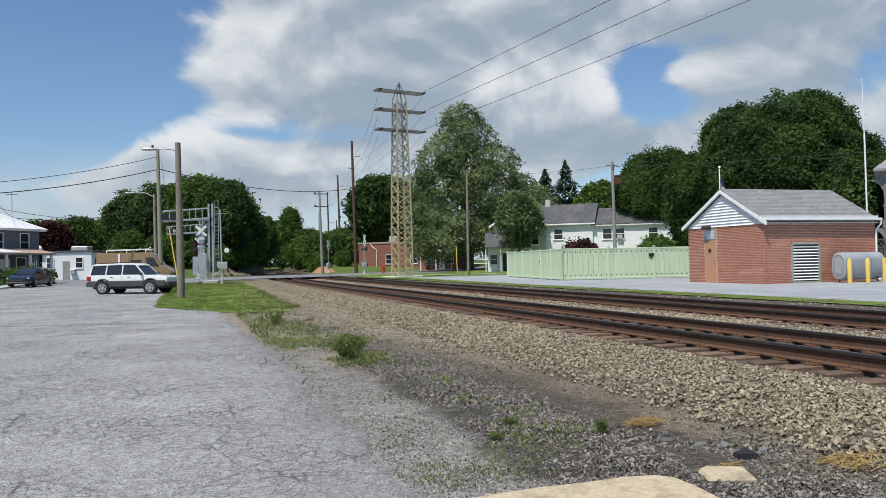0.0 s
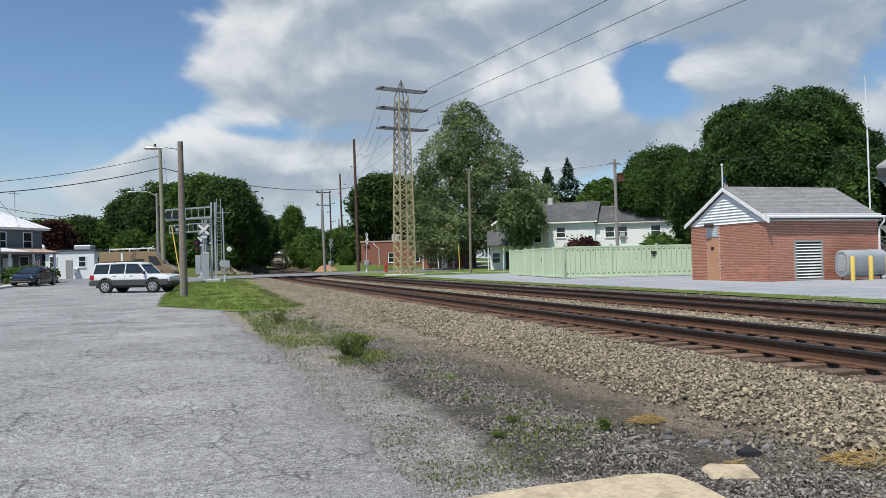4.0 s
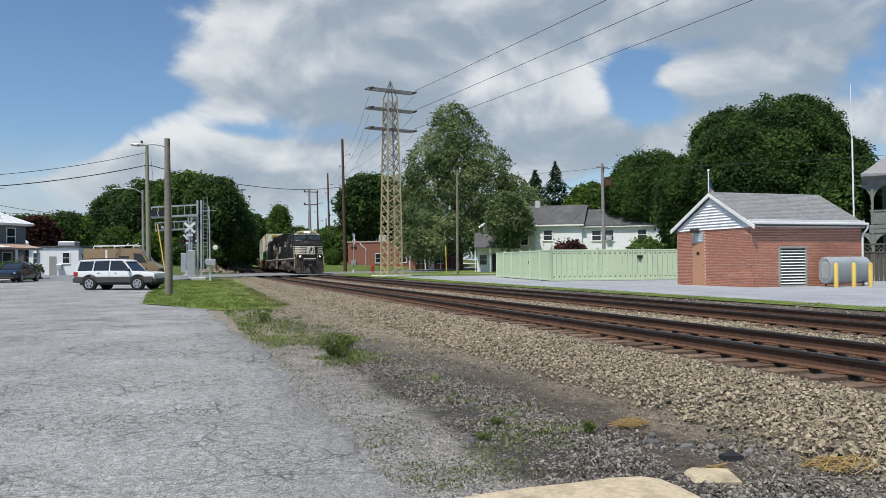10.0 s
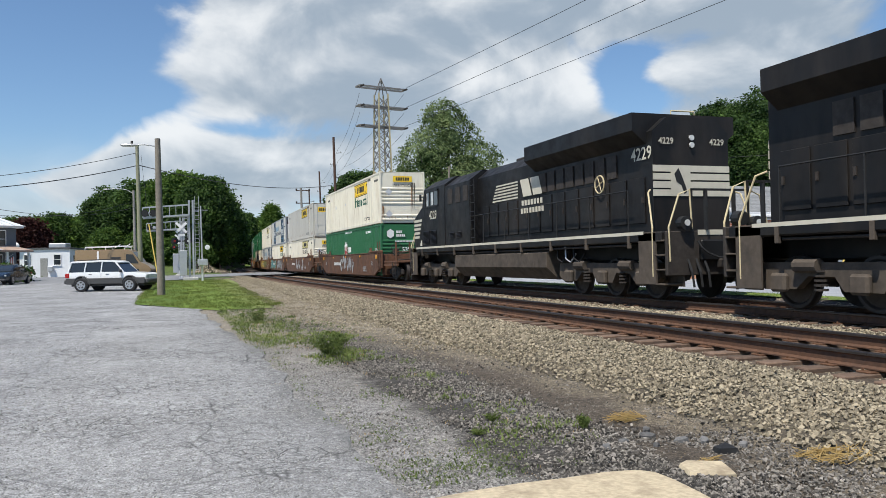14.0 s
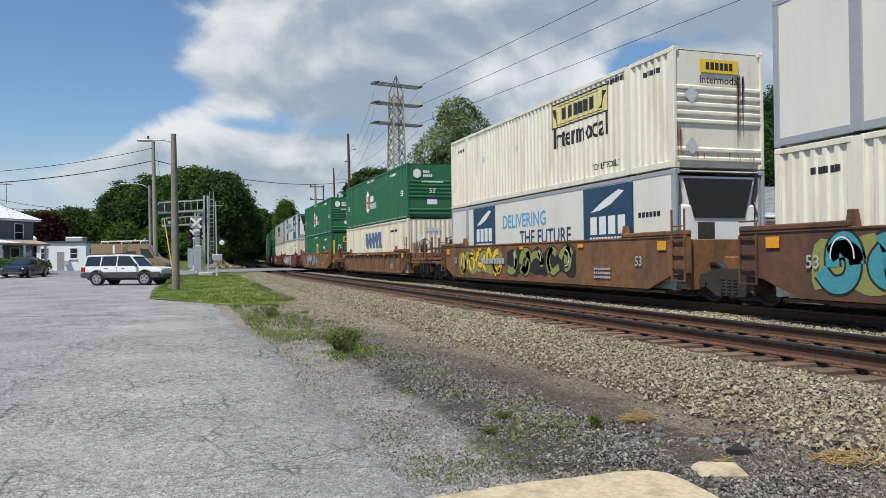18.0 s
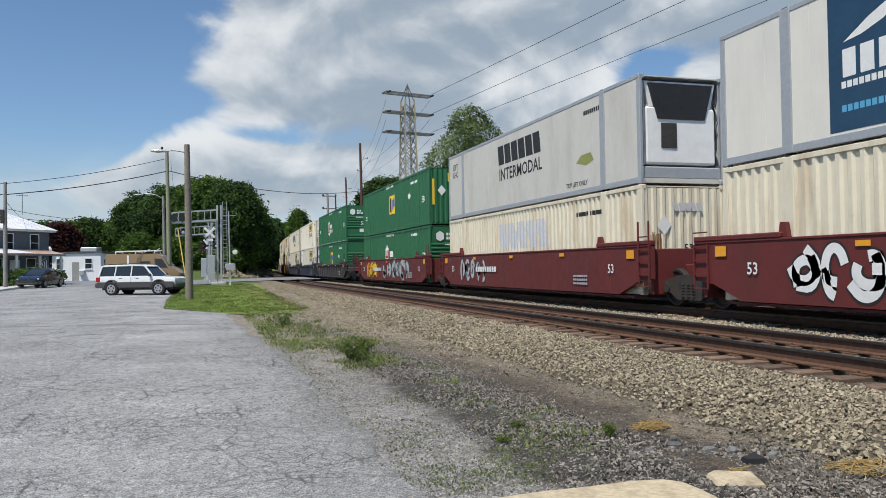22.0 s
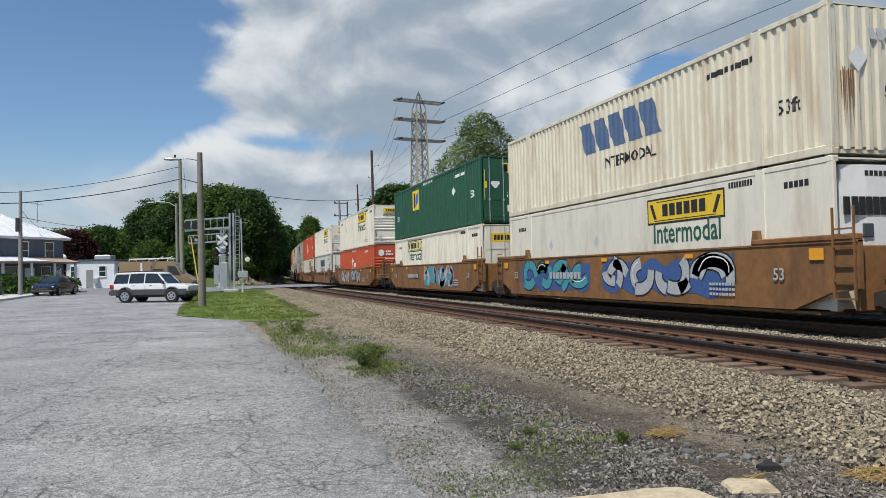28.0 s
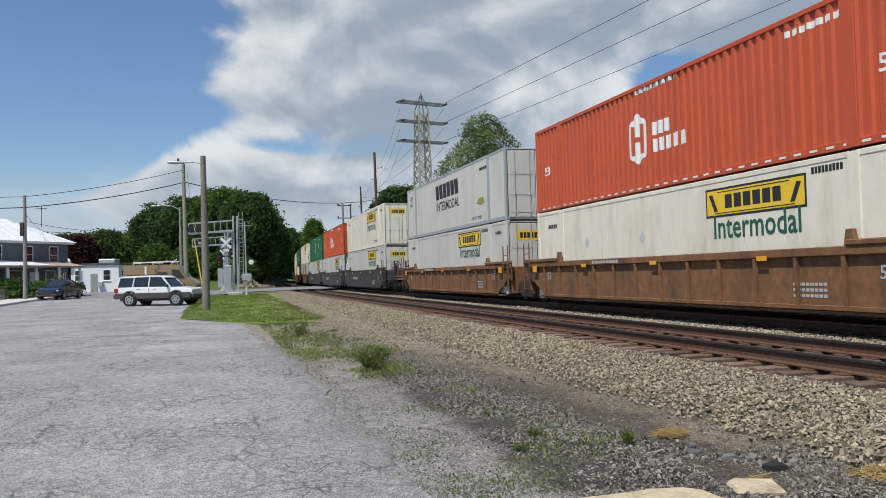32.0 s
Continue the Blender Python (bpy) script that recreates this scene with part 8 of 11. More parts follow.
# Small white cottage half hidden under the big tree.
cottage = thing("cottage", "small white cottage with a dark doorway under the big tree", "house", at=turned(32.6, 83.6, 0.75, -22))
part("wall", Shape().box(0, 4.6, 0, 3.6, -0.6, 2.5), WHITE_SIDING, cottage)
part("roof", Shape().prism([(-1.5, 2.35), (3.9, 2.9), (3.9, 3.4), (1.8, 4.2), (-1.5, 2.5)], 0, -0.3, 4.9), ROOF_DARK, cottage)
part("door", Shape().slab(1.75, 2.75, -0.04, 0.02, -0.4, 1.75, 0.01), BLACK_PAINT, cottage, "dark door")
for x in (-0.2, 1.5, 4.75):
    part("porch_post", Shape().slab(x - 0.05, x + 0.05, -1.4, -1.3, -0.6, 2.4, 0.01), WHITE, cottage)
window(cottage, 0.7, 0.0, 0.5, 0.8, 1.1)

# Grey timber inn with two-storey porches at the right.
inn = thing("timber_inn", "old grey timber house with two storeys of arched porches", "house", at=turned(40.1, 36.35, 0.42, -48))
part("wall", Shape().box(0.6, 16, 2.2, 9.0, -0.3, 6.2), SHADE_TIMBER, inn, "timber wall coloured dark for the shade under the porches")
part("roof", Shape().loft([[(-0.6, -0.5, 6.15), (17, -0.5, 6.15), (17, 9.5, 6.15), (-0.6, 9.5, 6.15)], [(-0.6, -0.5, 6.3), (17, -0.5, 6.3), (17, 9.5, 6.3), (-0.6, 9.5, 6.3)], [(1.8, 2.6, 8.4), (17, 2.6, 8.4), (17, 7.4, 8.4), (1.8, 7.4, 8.4)], [(3.2, 4.4, 8.7), (17, 4.4, 8.7), (17, 5.6, 8.7), (3.2, 5.6, 8.7)]]), SHINGLE, inn, "pale grey shingle roof")
part("porch_floor", Shape().slab(-0.2, 16.5, -0.1, 2.3, 2.95, 3.2, 0.02), INN_TIMBER, inn)
part("porch_base", Shape().slab(-0.2, 16.5, -0.1, 2.3, -0.3, 0.25, 0.02), INN_TIMBER, inn)
for lev in (0.25, 3.2):
    part("porch_beam", Shape().slab(-0.2, 16.5, -0.08, 0.06, lev + 2.45, lev + 2.75, 0.01), INN_TIMBER, inn)
    part("railing", Shape().slab(-0.1, 16.4, -0.06, 0.0, lev + 0.05, lev + 0.80, 0.01).slab(-0.15, 16.4, -0.1, 0.04, lev + 0.80, lev + 0.9, 0.01), INN_TIMBER, inn, "boarded grey railing")
    for i in range(9):
        x = i * 2.0
        col = part("porch_post", Shape().slab(x - 0.08, x + 0.08, -0.09, 0.07, lev, lev + 2.5, 0.02), INN_TIMBER, inn)
        for k in (-1, 1):
            pts = [(x + k * 0.08, lev + 1.5)] + [(x + k * (0.08 + 0.92 * (1 - math.cos(a * math.pi / 12))), lev + 1.5 + 0.95 * math.sin(a * math.pi / 12)) for a in range(1, 7)] + [(x + k * 0.08, lev + 2.46)]
            part("arch_bracket", Shape().prism(pts, 1, -0.03, 0.02), INN_TIMBER, col)
for x in (2.2, 5.2, 8.2):
    for z in (0.8, 3.8):
        window(inn, x, 2.2, z, 0.9, 1.6, frame_mat=INN_TIMBER)
yard = thing("yard_fence", "dark brown board fence with a lattice top", "fence", at=turned(29.2, 34.5, 0.42, -48))
for i in range(42):
    part("board", Shape().slab(0.0 + i * 0.2, 0.18 + i * 0.2, -0.02, 0.02, 0.0, 1.45, 0.005), BROWN_FENCE, yard)
part("rail", Shape().slab(0, 8.4, -0.05, 0.05, 1.42, 1.5, 0.01).slab(0, 8.4, -0.05, 0.05, 1.82, 1.9, 0.01), BROWN_FENCE, yard)
lat = Shape()
for i in range(42):
    for k in (-1, 1):
        lat.bar((i * 0.2 + 0.1 - k * 0.16, 0.01 * k, 1.5), (i * 0.2 + 0.1 + k * 0.16, 0.01 * k, 1.82), 0.03, 0.012)
part("lattice", lat, OLD_GREY_WOOD, yard, "grey wooden lattice")

# Grey house with a white metal roof and a porch, at the left.
grey = thing("grey_house", "grey two-storey house with white metal roof and front porch", "house", at=turned(-13.2, 78.8, 0.42, 53))
part("wall", Shape().box(-14, 0, 0, 8.5, -0.4, 4.75), GREY_SIDING, grey)
part("eave", Shape().slab(-14.4, 0.45, -0.45, 8.9, 4.72, 4.90, 0.02), WHITE, grey)
part("roof", Shape().loft([[(-14.5, -0.55, 4.9), (0.55, -0.55, 4.9), (0.55, 9.0, 4.9), (-14.5, 9.0, 4.9)], [(-12.5, 3.9, 7.1), (-3.2, 3.9, 7.1), (-3.2, 4.5, 7.1), (-12.5, 4.5, 7.1)]]), ROOF_WHITE, grey, "white metal hip roof")
for i in range(14):
    x = -13.6 + i
    a = max(-12.4, min(-3.3, x))
    part("roof_seam", Shape().bar((x, -0.55, 4.93), (a, 3.9, 7.13), 0.04, 0.05), ROOF_WHITE, grey)
part("chimney", Shape().slab(-6.9, -6.2, 3.9, 4.5, 6.6, 8.3, 0.02).slab(-7.0, -6.1, 3.8, 4.6, 8.2, 8.4, 0.02), FAR_BRICK, grey, "brick chimney")
for x in (-1.6, -4.3, -7.4, -10.4):
    window(grey, x, 0, 3.0, 0.85, 1.45)
for x, w_ in ((-2.0, 0.9), (-5.6, 1.2), (-9.2, 1.2)):
    window(grey, x, 0, 0.7, w_, 1.6)
part("door", Shape().slab(-4.2, -3.2, -0.05, 0.0, 0.15, 2.2, 0.01), WHITE, grey, "white front door")
part("porch_roof", Shape().loft([[(-14.3, -2.4, 2.55), (-0.4, -2.4, 2.55), (-0.4, 0.05, 2.55), (-14.3, 0.05, 2.55)], [(-14.3, -2.4, 2.68), (-0.4, -2.4, 2.68), (-0.4, 0.05, 2.68), (-14.3, 0.05, 2.68)], [(-13.9, -0.2, 3.15), (-0.6, -0.2, 3.15), (-0.6, 0.04, 3.15), (-13.9, 0.04, 3.15)]]), PORCH_ROOF, grey, "rusty brown porch roof")
part("porch_roof_patch", Shape().add([(-14.2, -2.35, 2.73), (-3.5, -2.35, 2.73), (-5.0, -0.25, 3.20), (-13.8, -0.25, 3.20)], [(0, 1, 2, 3)]), ROOF_WHITE, grey, "white part of the porch roof")
part("porch_floor", Shape().slab(-14.2, -0.4, -2.3, 0, 0.0, 0.18, 0.02), PALE_CONCRETE, grey)
for x in (-13.9, -11.0, -8.2, -5.4, -3.0, -0.7):
    part("porch_post", Shape().slab(x - 0.10, x + 0.10, -2.25, -2.07, 0.18, 2.56, 0.02), WHITE, grey, "white porch post")
rail_ = Shape().slab(-13.9, -5.4, -2.2, -2.12, 0.95, 1.02, 0.01).slab(-13.9, -5.4, -2.2, -2.12, 0.3, 0.36, 0.01)
part("porch_rail", rail_, WHITE, grey)
for i in range(34):
    part("baluster", Shape().box(-13.8 + i * 0.25, -13.76 + i * 0.25, -2.18, -2.14, 0.34, 0.97), WHITE, grey)
flag = thing("house_flag", "faded striped flag hung on the porch of the grey house", "flag", at=turned(-13.6, 75.7, 2.25, 53))
part("staff", Shape().rod((0, 0, 0), (0.25, -0.7, 0.5), 0.02), WHITE, flag)
for i in range(5):
    part("cloth_stripe", Shape().slab(0.05 + i * 0.10, 0.15 + i * 0.10, -0.5, -0.47, -1.1 + 0.03 * i, 0.1 + 0.05 * i, 0.005), RED if i % 2 else WHITE, flag)

annex = thing("white_workshop", "low white block workshop with flat roof and small windows", "building", at=turned(-17.0, 103.5, 0.95, -10))
part("wall", Shape().box(0, 5.6, 0, 7, -1.2, 2.75), WHITE_SIDING, annex)
part("roof_edge", Shape().slab(-0.15, 5.75, -0.15, 7.2, 2.75, 2.95, 0.02), ROOF_DARK, annex)
for x in (0.9, 4.2):
    window(annex, x, 0, 0.9, 0.75, 1.2)
for y in (1.6, 4.4):
    window(annex, 5.6, y, 0.9, 0.75, 1.1, "x+")
part("door", Shape().slab(2.3, 3.1, -0.05, 0.02, -0.7, 1.7, 0.01), OLD_GREY_WOOD, annex)
part("air_conditioner", Shape().slab(3.2, 3.8, -0.5, 0, 0.1, 0.7, 0.03), GALVANISED, annex)
part("roof_unit", Shape().slab(2.6, 4.6, 2, 4, 2.95, 3.55, 0.1), GALVANISED, annex)
part("dish", Shape().lathe([(0.02, 0.0), (0.3, 0.08), (0.45, 0.22), (0.43, 0.24), (0.28, 0.1), (0.02, 0.03)], (-0.3, -0.6, 3.2), 1, 14), WHITE, annex, "white satellite dish")

# ---- poles, tower, signals, wires ----
def pole(label, x, y, top, r, mat, lean=(0.0, 0.0), z=None, group="utility poles"):
    z0 = ground_z(x, y) if z is None else z
    ob = thing("utility_pole", label, "pole", group, Matrix.Translation((x, y, z0)))
    h = top - z0
    rings = []
    for i in range(9):
        u = i / 8
        rr = r * (1.15 - 0.35 * u)
        rings.append([(lean[0] * u + rr * math.cos(2 * math.pi * j / 12) * (1 + 0.03 * math.sin(5 * u + j)), lean[1] * u + rr * math.sin(2 * math.pi * j / 12), -0.3 + (h + 0.3) * u) for j in range(12)])
    part("shaft", Shape().loft(rings), mat, ob, smooth=True)
    return ob


def lamp_arm(ob, h, reach, rz, rise=0.35):
    a = part("lamp_arm", Shape().pipe([(0, 0, h), (reach * 0.3, 0, h + rise * 0.7), (reach * 0.65, 0, h + rise), (reach, 0, h + rise * 0.85)], 0.035, 8), GALVANISED, ob, "curved grey lamp arm", pose(0, 0, 0, 0, 0, rz))
    part("lamp_head", Shape().loft([[(reach + u, 0.12 * k * math.cos(w), h + rise * 0.85 + 0.07 * k * math.sin(w) - 0.02) for w in [2 * math.pi * j / 10 for j in range(10)]] for u, k in ((-0.1, 0.5), (0.1, 0.9), (0.35, 1.2), (0.6, 1.0), (0.68, 0.4))]), GALVANISED, a, "cobra-head street lamp", smooth=True)
    part("photocell", Shape().rod((reach + 0.2, 0, h + rise * 0.9), (reach + 0.2, 0, h + rise * 0.9 + 0.16), 0.05, 8), CAST_DARK, a)
    return a


front_pole = pole("weathered brown wooden pole with a street lamp, on the lawn", -0.45, 37.47, 7.3, 0.155, POLE_WOOD, (-0.06, 0.0))
lamp_arm(front_pole, 6.75, 0.95, 178, 0.15)
green_pole = pole("greenish treated wooden pole beside the street", -2.36, 67.96, 11.45, 0.17, POLE_GREEN, (-0.15, 0))
back_lamp = pole("grey wooden pole with a long street lamp arm", -3.84, 94.9, 10.1, 0.16, POLE_GREY, (-0.1, 0))
lamp_arm(back_lamp, 9.3, 2.7, 170, 0.7)
for nm, x, y, top, r, mat, lean in (
        ("grey wooden pole by the far side of the crossing", 16.7, 103.7, 11.4, 0.17, POLE_GREY, (-0.25, 0)),
        ("dark slim pole among the trees", 25.2, 147.9, 15.2, 0.16, POLE_BROWN, (-0.2, 0)),
        ("dark slim power-line pole behind the crossing", 27.3, 147.5, 18.8, 0.19, POLE_BROWN, (-0.35, 0)),
        ("tall dark brown power-line pole", 21.7, 105.8, 18.7, 0.21, POLE_BROWN, (-0.3, 0)),
        ("distant pole among the trees", 26.5, 167.9, 13.1, 0.16, POLE_GREY, (0, 0)),
        ("distant pole above the bushes", 35.5, 196.8, 13.0, 0.16, POLE_BROWN, (0, 0)),
        ("silvered wooden pole beside the pale lot", 23.45, 64.98, 9.8, 0.115, POLE_WOOD, (0.05, 0)),
        ("grey pole behind the white house fence", 31.5, 53.4, 9.2, 0.13, POLE_GREY, (-0.1, 0)),
        ("grey wooden pole beside the parked blue car", -13.44, 63.2, 8.1, 0.14, POLE_GREY, (0, 0)),
        ("slim grey post behind the signals", -0.9, 98.0, 5.6, 0.09, POLE_GREY, (0, 0))):
    p_ = pole(nm, x, y, top, r, mat, lean)
    h = top - ground_z(x, y)
    if "crossing" in nm and mat is POLE_GREY:
        for dz in (0.3, 2.0):
            part("cross_arm", Shape().slab(-0.95, 0.95, -0.05, 0.05, h - dz - 0.06, h - dz + 0.06, 0.01), POLE_BROWN, p_)
            for sx in (-0.85, 0.85):
                part("insulator", Shape().lathe([(0.03, 0), (0.11, 0.02), (0.11, 0.14), (0.05, 0.2), (0.02, 0.2)], (sx, 0, h - dz + 0.05), 2, 8), CAST_DARK, p_)
    if mat is POLE_BROWN:
        for dz, sx in ((2.2, 0.7), (3.9, -0.75), (5.6, 0.8)):
            part("bracket", Shape().rod((0, 0, h - dz), (sx, 0, h - dz + 0.08), 0.035).rod((sx, 0, h - dz + 0.02), (sx, 0, h - dz + 0.25), 0.05), CAST_DARK, p_)
    if "white house" in nm:
        part("transformer", Shape().slab(0.16, 0.62, -0.18, 0.18, h - 1.75, h - 1.15, 0.03).slab(0.12, 0.66, -0.22, 0.22, h - 1.15, h - 1.08, 0.01), RUSTY_IRON, p_, "rusty red-brown box on the pole")
        part("pole_top", Shape().slab(-0.16, 0.02, -0.10, 0.10, h - 0.75, h - 0.25, 0.03), CAST_DARK, p_, "dark fitting near the top")
        part("cross_arm", Shape().slab(-0.6, 0.4, -0.05, 0.05, h - 0.35, h - 0.25, 0.01), POLE_GREY, p_)
    if "blue car" in nm:
        part("meter_box", Shape().slab(-0.3, -0.05, -0.2, 0.1, h - 3.0, h - 2.0, 0.02), CAST_DARK, p_)
guy = thing("guy_wire_guard", "yellow plastic guard on a slanting guy wire", "guy wire", "guy wires", Matrix.Translation((-1.0, 64.0, 0.36)))
part("guard", Shape().rod((0.05, 0, -0.05), (-0.62, 0.8, 4.4), 0.045, 8), YELLOW, guy)
part("wire", Shape().rod((-0.62, 0.8, 4.4), (-1.2, 3.6, 10.2), 0.012, 5), WIRE, guy)
for gx, gy, hx, hh in ((30.3, 99.0, 1.0, 2.4), (27.6, 80.0, 0.0, 2.8)):
    g_ = thing("guy_wire_guard", "pale yellow guard on a guy wire", "guy wire", "guy wires", Matrix.Translation((gx, gy, ground_z(gx, gy))))
    part("guard", Shape().rod((0, 0, -0.05), (hx, 0.2, hh), 0.05, 8), YELLOW, g_)

# Lattice power-line tower.
tower = thing("lattice_tower", "tall yellowed steel lattice tower with three pairs of arms", "pylon", at=turned(16.75, 62.6, 0.42, 12))
part("footing", Shape().slab(-1.35, 1.35, -1.15, 1.15, -0.25, 0.12, 0.04), PALE_CONCRETE, tower, "pale concrete footing")


def tower_half(z):
    return 0.66 - 0.25 * min(1.0, z / 15.2) ** 1.5


levels = [0.12] + [0.9 + i * 0.86 for i in range(17)]
for sx in (-1, 1):
    for sy in (-1, 1):
        pts = [(sx * tower_half(z), sy * tower_half(z), z) for z in (0.0, 5.0, 10.0, 15.0)]
        leg_ = Shape()
        for a, b in zip(pts, pts[1:]):
            leg_.bar(a, b, 0.10)
        part("leg", leg_, TOWER_STEEL, tower)
for z0_, z1_ in zip(levels, levels[1:]):
    a, b = tower_half(z0_), tower_half(z1_)
    for k, (p0, p1) in enumerate((((-1, -1), (1, -1)), ((1, -1), (1, 1)), ((1, 1), (-1, 1)), ((-1, 1), (-1, -1)))):
        part("brace", Shape().bar((p0[0] * a, p0[1] * a, z0_), (p1[0] * b, p1[1] * b, z1_), 0.055).bar((p1[0] * a, p1[1] * a, z0_), (p0[0] * b, p0[1] * b, z1_), 0.055), TOWER_STEEL if z1_ < 9.5 else TOWER_GREY, tower)
for sx in (-1, 1):
    for sy in (-1, 1):
        part("peak_bar", Shape().bar((sx * 0.38, sy * 0.38, 15.0), (0, 0, 16.35), 0.06), TOWER_GREY, tower)
for z in (12.25, 13.9, 15.55 - 0.1):
    if z > 15:
        z = 15.5
    for sy in (-0.40, 0.40):
        part("cross_arm", Shape().bar((-2.15, sy * 0.9, z), (2.15, sy * 0.9, z), 0.13), TOWER_GREY, tower, "grey steel arm")
    for sx in (-1, 1):
        part("arm_strut", Shape().bar((sx * 2.15, 0.36, z), (sx * 2.15, -0.36, z), 0.1), TOWER_GREY, tower)
        ins = Shape()
        for i in range(6):
            ins.lathe([(0.02, 0), (0.085, 0.01), (0.085, 0.05), (0.03, 0.07)], (sx * 2.0, -0.4 - i * 0.09, z - 0.06), 1, 8)
        part("insulator", ins, CAST_DARK, tower)


def cable(name, points, r, label):
    """A wire that hangs between points."""
    ob = tagged(new(name), label, "cable", "overhead wires")
    s = Shape()
    n = 14
    for (a, b, sag) in points:
        a, b = Vector(a), Vector(b)
        pts = [a.lerp(b, i / n) - Vector((0, 0, sag * 4 * (i / n) * (1 - i / n))) for i in range(n + 1)]
        s.pipe(pts, r, 5)
    part("strand", s, WIRE, ob)
    return ob


# Power lines from the tower's right-hand arms, up over the camera's right.
for (x0, z0_), (bx, by, bz) in (((18.7, 15.9), (0.508, 0.88, 0.335)), ((18.75, 14.3), (0.58, 0.857, 0.333)), ((18.6, 12.7), (0.677, 0.826, 0.331))):
    d = 40.0
    end = Vector((bx * d, by * d, 1.55 + bz * d))
    start = Vector((x0, 62.0, z0_))
    far = start + (end - start) * 3.2
    cable("power_line", [(start, far, 0.25)], 0.016, "thin dark power line from the lattice tower")
for z_ in (12.3, 13.9, 15.5):
    cable("power_line", [((15.0, 63.0, z_), (22.0, 105.8, z_ + 1.6), 0.7), ((18.7, 62.6, z_), (22.6, 105.8, z_ + 0.6), 0.7), ((22.0, 105.8, z_ + 1.6), (27.4, 147.5, z_ + 1.5), 0.8)], 0.012, "thin dark power line between poles")
cable("power_line", [((-2.4, 67.96, 9.75), (22.0, 105.8, 12.2), 1.1), ((-2.4, 67.96, 9.75), (-13.5, 63.2, 7.2), 0.25), ((-13.5, 63.2, 7.2), (-45, 52, 6.9), 0.5)], 0.035, "heavy black cable across the street")
cable("power_line", [((-2.4, 67.96, 10.8), (-13.5, 63.2, 8.0), 0.25), ((-13.5, 63.2, 8.0), (-45, 52, 7.7), 0.5)], 0.022, "black cable along the street")
cable("power_line", [((-3.84, 94.9, 8.9), (-16.0, 82.0, 6.6), 0.8), ((-3.84, 94.9, 8.2), (-13.5, 63.2, 6.2), 0.9), ((-13.5, 63.2, 6.9), (-15.5, 80.0, 6.5), 0.2)], 0.018, "thin service cable to the grey house")
cable("power_line", [((31.5, 53.4, 8.9), (23.5, 65.0, 9.5), 0.3), ((31.5, 53.4, 8.0), (43.4, 81.0, 6.2), 0.4), ((31.5, 53.4, 8.8), (60, 25, 9.5), 0.6)], 0.012, "thin service cable to the white house")


# Railway signals and crossing gear.
def crossbuck(ob, z, face=-1):
    b = part("crossbuck", Shape().slab(-0.6, 0.6, face * 0.06 - 0.012, face * 0.06 + 0.012, -0.11, 0.11, 0.01), WHITE, ob, "white crossbuck", Matrix.Translation((0, 0, z)) @ pose(0, 0, 0, 0, 45, 0))
    part("crossbuck_blade", Shape().slab(-0.6, 0.6, face * 0.085 - 0.012, face * 0.085 + 0.012, -0.11, 0.11, 0.01), WHITE, b, at=pose(0, 0, 0, 0, 90, 0))


def crossing_signal(x, y, label, h=4.6, turn=0.0, lit_side=-1, gate=False):
    ob = thing("crossing_signal", label, "railway signal", "signals of the level crossing", turned(x, y, ground_z(x, y), turn))
    part("mast", Shape().rod((0, 0, 0), (0, 0, h), 0.055, 10).lathe([(0.22, 0), (0.22, 0.08), (0.1, 0.3), (0.06, 0.5)], (0, 0, 0), 2, 10), GALVANISED, ob, smooth=True)
    crossbuck(ob, h - 0.45, lit_side)
    part("cross_arm", Shape().slab(-0.75, 0.75, -0.04, 0.04, h - 1.65, h - 1.55, 0.01), BLACK_PAINT, ob)
    for sx in (-0.55, 0.55):
        hd = part("flasher", Shape().lathe([(0.02, 0), (0.30, 0), (0.30, 0.02), (0.12, 0.04), (0.12, 0.22), (0.02, 0.24)], (sx, lit_side * 0.12, h - 1.6), 1, 16), BLACK_PAINT, ob, "black flasher disc")
        part("lens", Shape().lathe([(0.01, 0), (0.10, 0), (0.10, 0.02), (0.01, 0.02)], (sx, lit_side * 0.16, h - 1.6), 1, 12), LAMP_GLASS if sx > 0 else RED, hd)
    part("sign_plate", Shape().slab(-0.28, 0.28, -0.09, -0.06, h - 1.2, h - 1.0, 0.01), WHITE, ob)
    part("equipment_box", Shape().slab(-0.32, 0.32, -0.22, 0.22, 0.9, 1.45, 0.03), GALVANISED, ob, "grey gate machine box")
    if gate:
        part("gate_arm", Shape().slab(-0.06, 0.06, -0.3, -0.24, 1.2, 4.9, 0.01), WHITE, ob)
    part("bell", Shape().lathe([(0.02, 0), (0.14, 0.01), (0.15, 0.1), (0.02, 0.13)], (0, 0, h), 2, 12), GALVANISED, ob)
    return ob


crossing_signal(0.85, 70.4, "silver crossing signal with a white crossbuck and black flashers", 4.8)
crossing_signal(0.93, 104.5, "silver crossing signal on the far side of the street", 5.0)
crossing_signal(18.5, 109.5, "crossing signal with white crossbuck and black flashers by the far track", 4.6, 42.0)
crossing_signal(19.6, 90.7, "crossing signal seen from behind, with a white base box", 4.6, 98.0)


